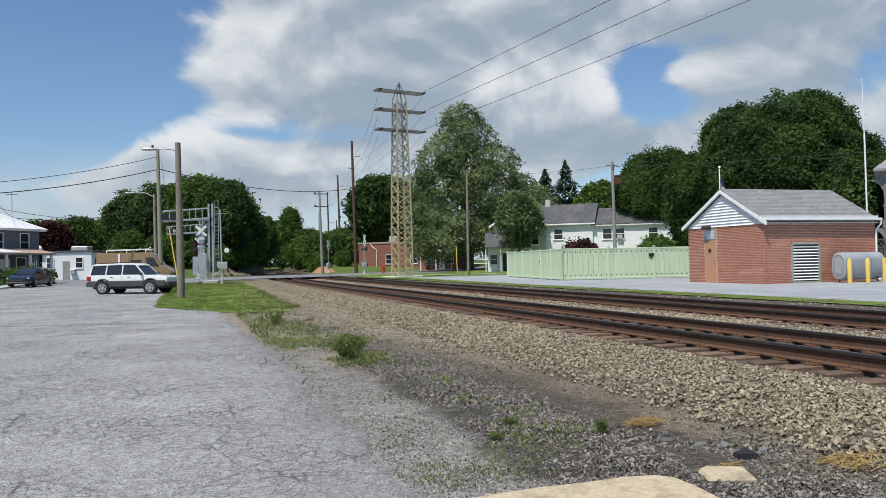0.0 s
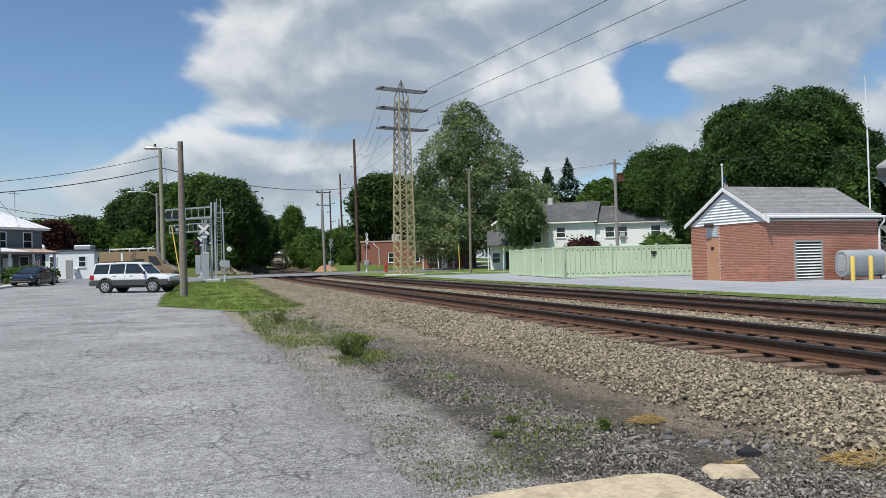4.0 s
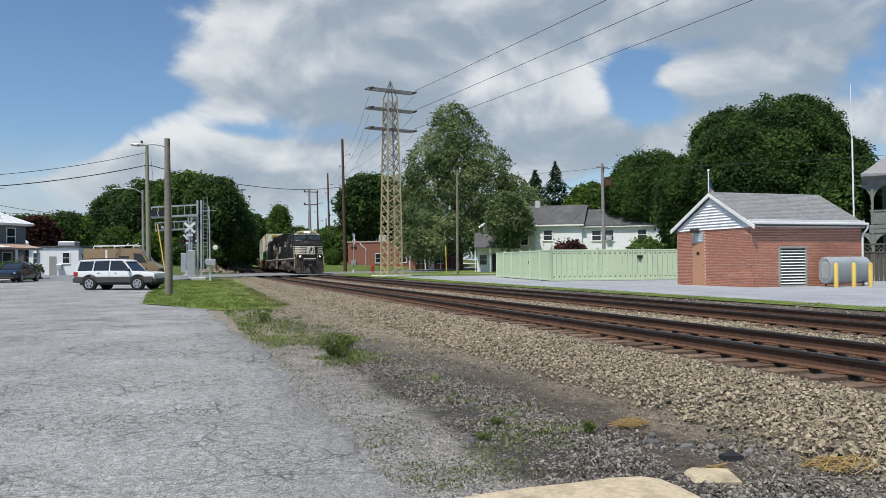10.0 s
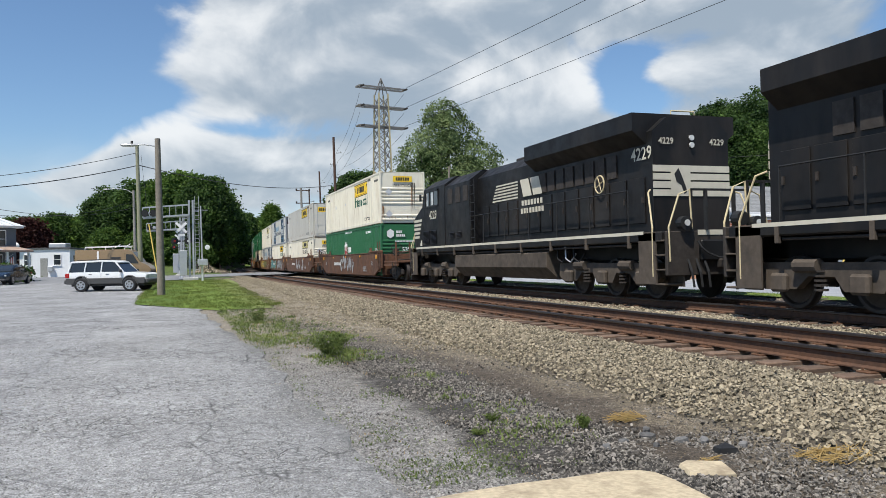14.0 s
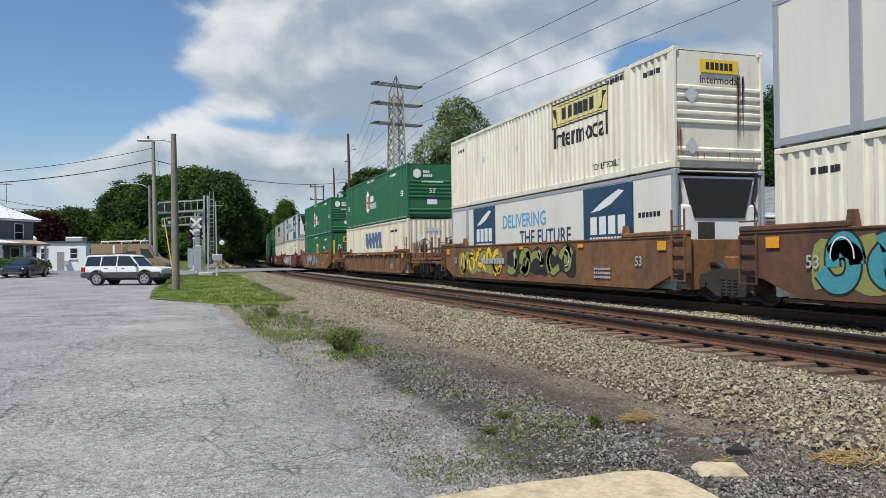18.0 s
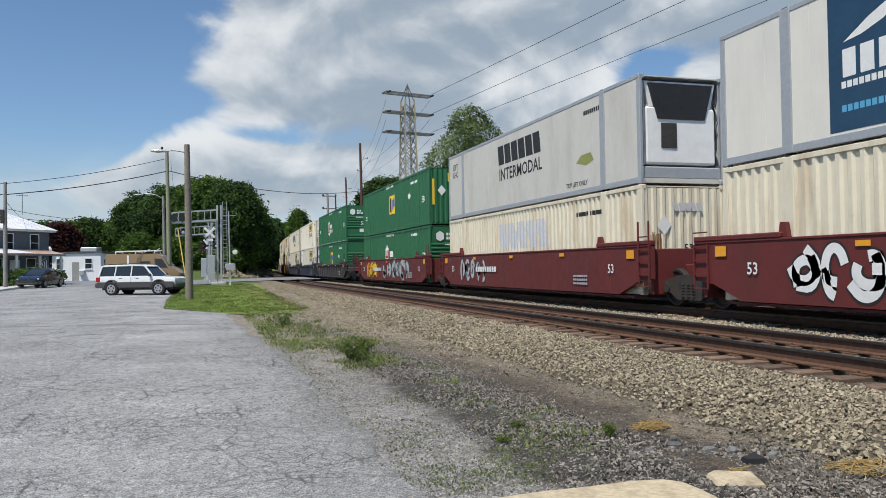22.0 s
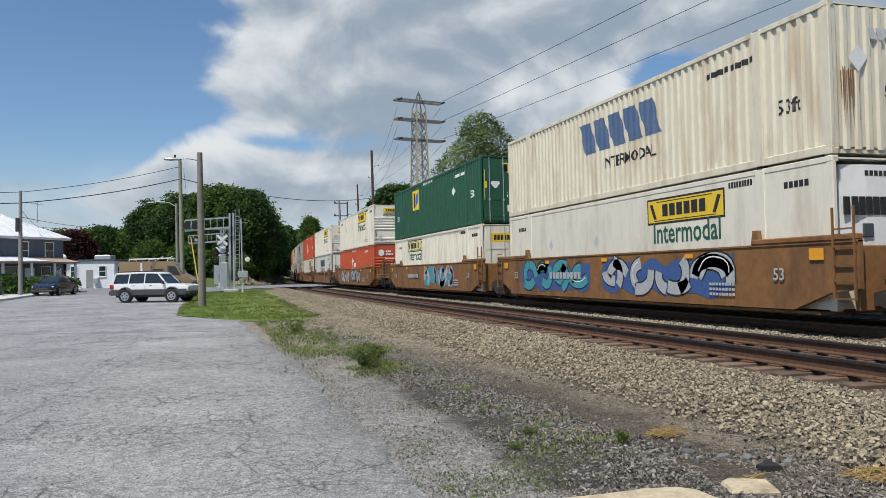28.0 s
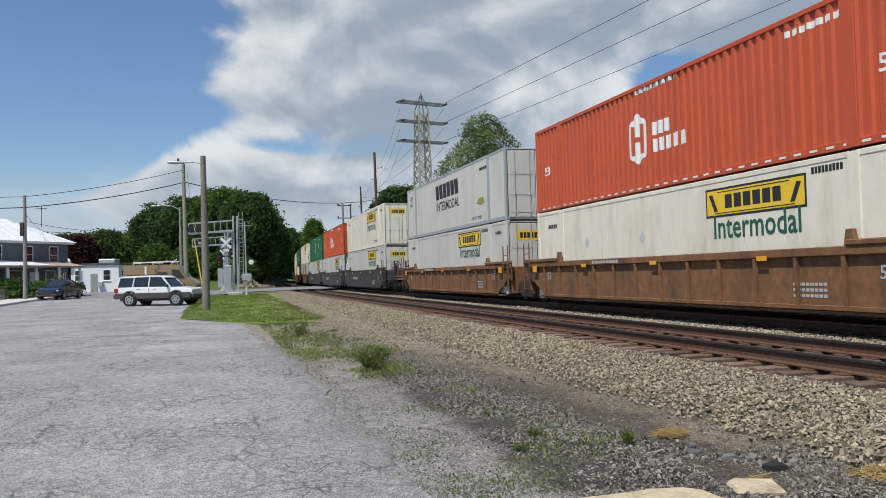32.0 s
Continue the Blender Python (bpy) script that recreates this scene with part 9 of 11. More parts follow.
def cantilever(x, y, h, reach, label, heads):
    ob = thing("signal_cantilever", label, "signal bridge", "signals of the level crossing", turned(x, y, ground_z(x, y), 0))
    for dx in (0.0, 0.28):
        part("mast", Shape().slab(dx - 0.07, dx + 0.07, -0.07, 0.07, 0, h, 0.01), GALVANISED, ob)
    lad = part("ladder", Shape().bar((0.42, -0.1, 0.6), (0.42, -0.1, h + 0.3), 0.035).bar((0.72, -0.1, 0.6), (0.72, -0.1, h + 0.3), 0.035), GALVANISED, ob)
    for i in range(int((h - 0.6) / 0.3)):
        part("rung", Shape().bar((0.42, -0.1, 0.8 + i * 0.3), (0.72, -0.1, 0.8 + i * 0.3), 0.028), GALVANISED, lad)
    zt, zb = h - 0.35, h - 1.15
    for zz, w in ((zt, 0.06), (zb, 0.12)):
        for dy in (-0.35, 0.35):
            part("truss_chord", Shape().bar((0, dy, zz), (-reach, dy, zz - 0.25), w), GALVANISED, ob)
    n = int(reach / 0.42)
    for i in range(n + 1):
        xx = -reach * i / n
        dz = -0.25 * i / n
        part("truss_post", Shape().bar((xx, -0.35, zb + dz), (xx, -0.35, zt + dz), 0.04).bar((xx, 0.35, zb + dz), (xx, 0.35, zt + dz), 0.04), GALVANISED, ob)
    part("walkway", Shape().slab(-reach, 0, -0.33, 0.33, zb - 0.16, zb - 0.10, 0.01), GALVANISED, ob)
    for xx in heads:
        s_ = part("signal_head", Shape().lathe([(0.02, 0), (0.27, 0), (0.27, 0.03), (0.13, 0.05), (0.13, 0.2), (0.02, 0.22)], (xx, -0.5, zb + 0.1), 1, 16), BLACK_PAINT, ob, "black signal head")
        part("hood", Shape().lathe([(0.02, 0), (0.17, 0.02), (0.17, 0.16), (0.02, 0.2)], (xx + 0.42, -0.5, zb + 0.1), 1, 14), GALVANISED, ob)
    part("relay_cabinet", Shape().slab(-0.75, -0.2, -0.3, 0.3, 0.35, 2.3, 0.03), GALVANISED, ob, "silver relay cabinet")
    part("base", Shape().slab(-0.5, 0.6, -0.5, 0.5, -0.2, 0.2, 0.04), PALE_CONCRETE, ob)
    return ob


cantilever(1.35, 63.3, 6.2, 3.35, "galvanised signal cantilever with a walkway, ladder and black signal heads", (-3.2, -2.6))
cantilever(0.9, 84.0, 6.0, 3.2, "second galvanised signal cantilever across the street", (-2.9,))
mast = thing("signal_post", "slim silver post with a round bell and a grey box", "signal post", at=turned(2.08, 57.8, 0.30, 0))
part("post", Shape().rod((0, 0, 0), (0, 0, 1.5), 0.075, 10), WHITE, mast, "white lower post")
part("upper_post", Shape().rod((0, 0, 1.5), (-0.06, 0, 5.4), 0.05, 10), GALVANISED, mast)
part("cross_bar", Shape().bar((-0.55, 0, 5.1), (0.45, 0, 5.1), 0.035), GALVANISED, mast)
part("lamp", Shape().lathe([(0.02, 0), (0.17, 0.01), (0.18, 0.12), (0.02, 0.2)], (0.36, -0.1, 2.45), 1, 14), WHITE, mast, "round white lamp")
part("lamp_bar", Shape().bar((-0.3, 0, 2.55), (0.4, 0, 2.55), 0.04), CAST_DARK, mast)
part("box", Shape().slab(-0.32, 0.38, -0.25, 0.2, 1.15, 1.62, 0.03), GALVANISED, mast, "grey gate box")
part("counterweight", Shape().slab(-0.40, -0.30, -0.3, 0.2, 0.9, 1.3, 0.02).slab(0.38, 0.46, -0.3, 0.2, 0.9, 1.4, 0.02), CAST_DARK, mast)
stop = thing("stop_sign", "red eight-sided stop sign seen from behind on a post", "road sign", at=turned(31.6, 104.0, ground_z(31.6, 104), 0))
part("post", Shape().slab(-0.04, 0.04, -0.03, 0.03, -0.2, 2.5, 0.01), POLE_BROWN, stop)
part("plate", Shape().prism([(0.40 * math.cos(math.pi * (2 * i + 1) / 8), 2.25 + 0.40 * math.sin(math.pi * (2 * i + 1) / 8)) for i in range(8)], 1, -0.06, -0.03), RED, stop, "red plate")
hydrant = thing("hydrant", "red fire hydrant with a white cap on the verge", "hydrant", at=turned(22.0, 91.0, ground_z(22, 91), 0))
part("barrel", Shape().lathe([(0.22, 0), (0.22, 0.08), (0.14, 0.12), (0.14, 0.75), (0.18, 0.78), (0.17, 0.88), (0.02, 1.02)], (0, 0, 0), 2, 14), RED, hydrant, smooth=True)
part("nozzle", Shape().rod((-0.27, 0, 0.55), (0.27, 0, 0.55), 0.085, 10), RED, hydrant)
flagpole = thing("flagpole", "white flagpole with a hanging striped flag behind the shed", "flagpole", at=turned(25.4, 32.8, 0.42, 0))
part("staff", Shape().rod((0, 0, 0), (0, 0, 5.6), 0.03, 8).lathe([(0.01, 0), (0.06, 0.04), (0.06, 0.1), (0.01, 0.14)], (0, 0, 5.6), 2, 8), WHITE, flagpole)
part("canton", Shape().add([(0.03, 0, 5.25), (0.18, 0.03, 5.05), (0.30, 0.0, 4.65), (0.03, 0, 4.85)], [(0, 1, 2, 3)]), INK["navy"], flagpole)
for i in range(7):
    u, v = i / 7, (i + 1) / 7
    part("flag_stripe", Shape().add([(0.03 + 0.27 * u, 0.02 * math.sin(4 * u), 4.85 - 0.2 * u), (0.03 + 0.27 * v, 0.02 * math.sin(4 * v), 4.85 - 0.2 * v), (0.30 + 0.22 * v, 0.03, 4.15 - 0.15 * v), (0.30 + 0.22 * u, 0.03, 4.15 - 0.15 * u)], [(0, 1, 2, 3)]), RED if i % 2 else WHITE, flagpole)
antenna = thing("antenna_mast", "thin white whip antenna mast above the roofs", "antenna", at=turned(36.43, 34.26, 0.42, 0))
part("mast", Shape().rod((0, 0, 0), (-0.06, 0, 8.0), 0.045, 8).rod((-0.06, 0, 8.0), (-0.12, 0, 11.1), 0.022, 8), WHITE, antenna)
aerial = thing("roof_aerial", "small spidery television aerial on the white metal roof", "antenna", at=turned(-16.0, 82.0, 7.5, 20))
part("mast", Shape().rod((0, 0, -0.5), (0, 0, 1.5), 0.025).rod((-0.5, 0, 1.3), (0.5, 0, 1.3), 0.018), CAST_DARK, aerial)
for i in range(5):
    part("element", Shape().rod((-0.4 + 0.2 * i, -0.4, 1.3), (-0.4 + 0.2 * i, 0.4, 1.3), 0.012), CAST_DARK, aerial)

# ---- vehicles ----
def wheel_at(ob, x, y, r, w=0.24, hub=None):
    t = part("wheel", Shape().lathe([(r * 0.62, -w / 2), (r * 0.9, -w / 2), (r, -w * 0.36), (r, w * 0.36), (r * 0.9, w / 2), (r * 0.62, w / 2)], (0, 0, 0), 1, 22), RUBBER, ob, "black tyre", Matrix.Translation((x, y, r)), True)
    side = -1 if y < 0 else 1
    part("rim", Shape().lathe([(0.02, side * w * 0.54), (r * 0.2, side * w * 0.55), (r * 0.5, side * w * 0.51), (r * 0.64, side * w * 0.54), (r * 0.64, side * w * 0.40), (0.02, side * w * 0.40)], (0, 0, 0), 1, 20), hub or CHROME, t, "alloy rim", smooth=True)
    for k in range(5):
        a = 2 * math.pi * k / 5
        part("spoke_gap", Shape().slab(-0.05, 0.05, min(side * w * 0.50, side * w * 0.56), max(side * w * 0.50, side * w * 0.56), r * 0.28, r * 0.5, 0.01), CAST_DARK, t, at=pose(0, 0, 0, 0, math.degrees(a), 0))
    return t


def body_loft(sections):
    """sections: (x, half width, [z ...]) rows; each ring is a rounded box from the lowest z to the highest."""
    rings = []
    for x, hw, z0, z1, tuck in sections:
        rings.append([(x, -hw * 0.96, z0), (x, hw * 0.96, z0), (x, hw, z0 + (z1 - z0) * 0.25), (x, hw, z0 + (z1 - z0) * 0.7), (x, hw * (1 - tuck), z1), (x, -hw * (1 - tuck), z1), (x, -hw, z0 + (z1 - z0) * 0.7), (x, -hw, z0 + (z1 - z0) * 0.25)])
    return Shape().loft(rings)


def suv():
    """x forwards, y to its left."""
    ob = thing("suv", "parked white off-road estate car with grey cladding", "car", "parked cars")
    part("body", body_loft([(-2.22, 0.80, 0.62, 1.02, 0.02), (-2.16, 0.87, 0.56, 1.05, 0.02), (-1.0, 0.89, 0.54, 1.06, 0.02), (0.9, 0.89, 0.54, 1.05, 0.02), (1.0, 0.89, 0.54, 1.03, 0.03), (1.9, 0.86, 0.56, 0.98, 0.05), (2.18, 0.80, 0.60, 0.90, 0.08)]), CAR_WHITE, ob, "white body", smooth=True)
    part("roof", body_loft([(-2.05, 0.70, 1.50, 1.60, 0.06), (-1.9, 0.72, 1.54, 1.645, 0.08), (-0.4, 0.72, 1.58, 1.68, 0.08), (0.35, 0.70, 1.56, 1.65, 0.08), (0.55, 0.68, 1.53, 1.58, 0.06)]), CAR_WHITE, ob, smooth=True)
    cabin = part("cabin_glass", Shape().loft([[(-2.14, -0.80, 1.02), (1.0, -0.84, 1.02), (1.0, 0.84, 1.02), (-2.14, 0.80, 1.02)], [(-1.98, -0.68, 1.57), (0.42, -0.68, 1.60), (0.42, 0.68, 1.60), (-1.98, 0.68, 1.57)]]), DARK_GLASS, ob, "dark windows")
    for sy in (-1, 1):
        for xa, xb, w in ((-2.1, -1.96, 0.10), (-1.20, -1.14, 0.09), (-0.28, -0.26, 0.08), (0.98, 0.44, 0.08)):
            part("pillar", Shape().bar((xa, sy * 0.83, 1.0), (xb, sy * 0.695, 1.60), w, 0.05), CAR_WHITE, cabin)
        part("cladding", Shape().slab(-2.2, 2.15, *sorted((sy * 0.86, sy * 0.915)), 0.42, 0.74, 0.03), CAR_CLADDING, ob, "grey lower cladding")
        part("roof_rail", Shape().bar((-1.7, sy * 0.62, 1.70), (0.1, sy * 0.62, 1.72), 0.04), CAR_DARK, ob)
        part("tail_lamp", Shape().slab(-2.25, -2.02, *sorted((sy * 0.66, sy * 0.90)), 0.76, 1.0, 0.02), TAIL_RED, ob, "red tail lamp")
        part("mirror", Shape().slab(0.78, 0.92, *sorted((sy * 0.90, sy * 1.05)), 1.02, 1.18, 0.03), CAR_DARK, ob)
        for x in (-0.85, 0.1):
            part("door_handle", Shape().slab(x - 0.09, x + 0.09, *sorted((sy * 0.885, sy * 0.905)), 0.92, 0.95, 0.008), CAR_DARK, ob)
        part("door_seam", Shape().box(-0.262, -0.25, *sorted((sy * 0.888, sy * 0.893)), 0.6, 1.0), CAR_DARK, ob)
        for x in (-1.33, 1.33):
            part("wheel_well", Shape().lathe([(0.01, 0), (0.43, 0), (0.43, 0.05), (0.01, 0.05)], (x, sy * 0.885 - (0.05 if sy > 0 else 0), 0.42), 1, 20), RUBBER, ob)
            part("wheel_arch", Shape().pipe([(x + 0.44 * math.cos(a_ * math.pi / 10), sy * 0.905, 0.40 + 0.44 * math.sin(a_ * math.pi / 10)) for a_ in range(11)], 0.04, 6), CAR_CLADDING, ob)
            wheel_at(ob, x, sy * 0.86, 0.37)
    part("bumper", Shape().slab(-2.34, -2.1, -0.86, 0.86, 0.44, 0.68, 0.05), CAR_CLADDING, ob, "grey bumper")
    part("bumper", Shape().slab(2.1, 2.30, -0.84, 0.84, 0.42, 0.66, 0.05), CAR_CLADDING, ob, "grey bumper")
    part("underbody", Shape().box(-2.0, 2.0, -0.7, 0.7, 0.3, 0.56), CAR_DARK, ob)
    part("plate_bars", Shape().box(-2.245, -2.23, -0.15, 0.15, 0.76, 0.88), INK["faded"], ob)
    part("headlamp", Shape().slab(2.16, 2.21, -0.74, -0.5, 0.72, 0.86, 0.02), LAMP_GLASS, ob)
    part("headlamp", Shape().slab(2.16, 2.21, 0.5, 0.74, 0.72, 0.86, 0.02), LAMP_GLASS, ob)
    return ob


jeep = suv()
jeep.matrix_basis = turned(-2.95, 45.6, 0.19, -23.5)


def sedan(label, paint):
    ob = thing("sedan", label, "car", "parked cars")
    part("body", body_loft([(-2.3, 0.70, 0.48, 0.86, 0.05), (-2.1, 0.84, 0.34, 0.98, 0.06), (-1.2, 0.90, 0.28, 1.00, 0.06), (0.8, 0.90, 0.28, 0.98, 0.06), (1.6, 0.87, 0.30, 0.88, 0.10), (2.15, 0.78, 0.36, 0.74, 0.12), (2.32, 0.60, 0.44, 0.62, 0.1)]), paint, ob, smooth=True)
    part("cabin_glass", body_loft([(-1.75, 0.62, 0.95, 1.0, 0.05), (-1.0, 0.74, 0.92, 1.38, 0.18), (-0.2, 0.76, 0.92, 1.44, 0.2), (0.45, 0.75, 0.92, 1.36, 0.2), (1.15, 0.66, 0.92, 0.98, 0.05)]), DARK_GLASS, ob, "dark windows", smooth=True)
    part("roof", body_loft([(-1.1, 0.60, 1.36, 1.40, 0.1), (-0.3, 0.62, 1.42, 1.47, 0.12), (0.4, 0.60, 1.36, 1.39, 0.1)]), paint, ob, smooth=True)
    for sy in (-1, 1):
        for xa, xb in ((-1.55, -1.0), (-0.22, -0.22), (1.1, 0.42)):
            part("pillar", Shape().bar((xa, sy * 0.76, 0.96), (xb, sy * 0.60, 1.39), 0.07, 0.04), paint, ob)
        for x in (-1.4, 1.4):
            wheel_at(ob, x, sy * 0.80, 0.33)
        part("headlamp", Shape().slab(2.0, 2.2, *sorted((sy * 0.48, sy * 0.76)), 0.60, 0.72, 0.03), LAMP_GLASS, ob)
        part("tail_lamp", Shape().slab(-2.3, -2.12, *sorted((sy * 0.45, sy * 0.80)), 0.72, 0.88, 0.03), TAIL_RED, ob)
    part("grille", Shape().slab(2.22, 2.33, -0.45, 0.45, 0.46, 0.58, 0.02), CAR_DARK, ob)
    part("bumper", Shape().slab(2.1, 2.36, -0.78, 0.78, 0.28, 0.42, 0.04), CAR_DARK, ob)
    return ob


sedan("dark blue saloon car parked at the kerb", CAR_NAVY).matrix_basis = turned(-11.35, 64.3, 0.355, 258)
sedan("dark blue car parked beyond the crossing", CAR_NAVY).matrix_basis = turned(30.4, 151.0, ground_z(30.4, 151) - 0.02, 250)


def van():
    ob = thing("van", "tan high-roofed panel van with a white ladder rack, parked", "van", "parked cars")
    part("body", body_loft([(-3.0, 0.92, 0.45, 2.45, 0.06), (-2.9, 0.98, 0.40, 2.52, 0.07), (1.0, 0.98, 0.40, 2.52, 0.07), (1.45, 0.97, 0.40, 2.36, 0.1), (2.05, 0.95, 0.42, 1.50, 0.08), (2.7, 0.90, 0.45, 1.15, 0.1), (2.9, 0.8, 0.5, 0.9, 0.1)]), CAR_TAN, ob, "tan body", smooth=True)
    part("windscreen", Shape().add([(2.07, -0.8, 1.48), (2.07, 0.8, 1.48), (1.50, 0.74, 2.30), (1.50, -0.74, 2.30)], [(0, 1, 2, 3)]), DARK_GLASS, ob)
    for sy in (-1, 1):
        part("cab_window", Shape().prism([(1.0, 1.38), (1.98, 1.38), (1.55, 2.08), (1.0, 2.12)], 1, sy * 0.94, sy * 0.985), DARK_GLASS, ob)
        part("door_seam", Shape().box(-0.4, -0.38, *sorted((sy * 0.975, sy * 0.985)), 0.6, 2.2).box(0.92, 0.94, *sorted((sy * 0.975, sy * 0.985)), 0.6, 2.2), CAR_DARK, ob)
        part("sill", Shape().slab(-2.6, 2.3, *sorted((sy * 0.94, sy * 1.0)), 0.36, 0.62, 0.02), CAR_DARK, ob)
        part("white_strip", Shape().box(-1.25, -1.1, *sorted((sy * 0.975, sy * 0.988)), 0.8, 2.4), WHITE, ob)
        for x in (-1.85, 1.85):
            wheel_at(ob, x, sy * 0.86, 0.36)
        part("ladder", Shape().bar((-2.3, sy * 0.55, 2.75), (1.1, sy * 0.62, 2.8), 0.05).bar((-2.3, sy * 0.25, 2.72), (1.1, sy * 0.3, 2.78), 0.05), WHITE, ob, "white ladder on the rack")
    for x in (-2.2, -0.6, 0.9):
        part("rack_bar", Shape().pipe([(x, -0.9, 2.5), (x, -0.85, 2.68), (x, 0.85, 2.68), (x, 0.9, 2.5)], 0.03), WHITE, ob)
    part("rack_roller", Shape().pipe([(0.9, -0.9, 2.65), (1.35, -0.88, 2.95)], 0.03).pipe([(0.1, -0.9, 2.62), (0.55, -0.88, 2.9)], 0.03), WHITE, ob)
    part("side_marks", Shape().box(-0.2, 0.6, -0.99, -0.985, 1.75, 1.9), CAR_DARK, ob)
    part("bumper", Shape().slab(2.7, 2.98, -0.85, 0.85, 0.42, 0.75, 0.05), CAR_DARK, ob)
    part("underbody", Shape().box(-2.6, 2.5, -0.8, 0.8, 0.28, 0.45), CAR_DARK, ob)
    return ob


van().matrix_basis = turned(-4.2, 68.8, 0.37, -14)
small_car = sedan("white car half hidden behind the pole and the van", CAR_WHITE)
small_car.matrix_basis = turned(-3.2, 92.0, 0.40, 60)

# ---- trees and plants ----
def quick_mesh(name, verts, quads, mat, smooth_=False):
    me = bpy.data.meshes.new(name)
    n, k = len(verts), len(quads)
    size = quads.shape[1]
    me.vertices.add(n)
    me.vertices.foreach_set("co", np.asarray(verts, np.float32).ravel())
    me.loops.add(k * size)
    me.loops.foreach_set("vertex_index", np.asarray(quads, np.int32).ravel())
    me.polygons.add(k)
    me.polygons.foreach_set("loop_start", np.arange(0, k * size, size, dtype=np.int32))
    me.update(calc_edges=True)
    me.materials.append(mat)
    if smooth_:
        me.shade_smooth()
    else:
        me.shade_flat()
    return me


def unit(v):
    return v / np.maximum(np.linalg.norm(v, axis=-1, keepdims=True), 1e-9)


def leaf_cards(centres, normals, sizes, rng, slim=0.62):
    """Small four-cornered leaves, folded a little, about the centres."""
    n = len(centres)
    a = unit(np.cross(normals, rng.normal(size=(n, 3))))
    b = np.cross(normals, a)
    s = sizes[:, None]
    v = np.stack([centres - a * s, centres - b * s * slim + normals * s * 0.15, centres + a * s, centres + b * s * slim + normals * s * 0.15], 1)
    return v.reshape(-1, 3), np.arange(4 * n).reshape(n, 4)


def crown_mesh(name, blobs, leaf, count, mat, seed, clump=10, gaps=0.0, core=0.80):
    """A crown of leaf clumps over the blobs (centre, radii), with a dark, lumpy core."""
    rng = np.random.default_rng(seed)
    B = np.array([(*c, *r) for c, r in blobs], float)
    area = B[:, 3] * B[:, 5]
    want = count // clump
    n = want * 4
    which = rng.choice(len(B), n, p=area / area.sum())
    d = unit(rng.normal(size=(n, 3)))
    lump = 1 + 0.10 * np.sin(d @ np.array([5.0, 3.0, 4.0]) + which * 1.7) + 0.07 * np.sin(d @ np.array([-9.0, 11.0, 7.0]) + which)
    at = B[which, :3] + d * B[which, 3:] * (lump * rng.uniform(0.84, 1.04, n))[:, None]
    inside = np.zeros(n, bool)
    for k, row in enumerate(B):
        inside |= (which != k) & ((((at - row[:3]) / row[3:]) ** 2).sum(1) < 0.74)
    at, d = at[~inside][:want], d[~inside][:want]
    if gaps:
        keep = rng.uniform(size=len(at)) > gaps
        at, d = at[keep], d[keep]
    m = len(at)
    up = unit(d * 0.75 + rng.normal(size=(m, 3)) * 0.35 + np.array([0, 0, 0.55]))      # a clump is a flat spray of leaves that faces the light
    off_ = rng.normal(size=(m, clump, 3)) * leaf * 2.4
    off_ -= up[:, None, :] * (off_ * up[:, None, :]).sum(-1, keepdims=True) * 0.72
    c = (at[:, None, :] + off_).reshape(-1, 3)
    c[:, 2] -= 0.10 * (off_ ** 2).sum(-1).ravel() / (leaf * 2.4)
    nr = unit(np.repeat(up, clump, 0) + rng.normal(size=(m * clump, 3)) * 0.55)
    v, q = leaf_cards(c, nr, leaf * rng.uniform(0.55, 1.25, m * clump), rng)
    vs, qs = [v], [q]
    off = len(v)
    for row in B:                                   # the core: lumpy shells in four-cornered faces
        if core <= 0:
            break
        nu, nv = 14, 9
        th = np.linspace(0, 2 * np.pi, nu, endpoint=False)
        ph = np.linspace(0.05, np.pi - 0.05, nv)
        T, P = np.meshgrid(th, ph)
        dd = np.stack([np.sin(P) * np.cos(T), np.sin(P) * np.sin(T), np.cos(P)], -1).reshape(-1, 3)
        r = core * (1 + 0.10 * np.sin(dd @ np.array([7.0, 5.0, 6.0]) + row[0]) + rng.uniform(-0.07, 0.07, len(dd)))
        vs.append(row[:3] + dd * row[3:] * r[:, None])
        i = np.arange(nv - 1)[:, None] * nu
        j = np.arange(nu)[None, :]
        f = np.stack([i + j, i + (j + 1) % nu, i + nu + (j + 1) % nu, i + nu + j], -1).reshape(-1, 4)
        qs.append(f + off)
        off += len(dd)
    return quick_mesh(name, np.concatenate(vs), np.concatenate(qs), mat)


def trunk_shape(h, r, limbs, seed, lean=0.0):
    rnd = random.Random(seed)
    s = Shape()
    rings = []
    for i in range(7):
        u = i / 6
        rr = r * (1.5 - 0.5 * min(1, u * 5)) * (1 - 0.6 * u)
        rings.append([(lean * u * h + rr * math.cos(2 * math.pi * j / 9), rr * math.sin(2 * math.pi * j / 9), -0.4 + (h + 0.4) * u) for j in range(9)])
    s.loft(rings)
    for i in range(limbs):
        z = h * rnd.uniform(0.35, 0.9)
        w = rnd.uniform(0, 2 * math.pi)
        ln = h * rnd.uniform(0.25, 0.5)
        mid = (lean * z + math.cos(w) * ln * 0.5, math.sin(w) * ln * 0.5, z + ln * 0.35)
        s.rod((lean * z, 0, z), mid, r * 0.32, 7, r * 0.2)
        s.rod(mid, (lean * z + math.cos(w + 0.3) * ln, math.sin(w + 0.3) * ln, z + ln * 0.75), r * 0.2, 6, r * 0.06)
    return s


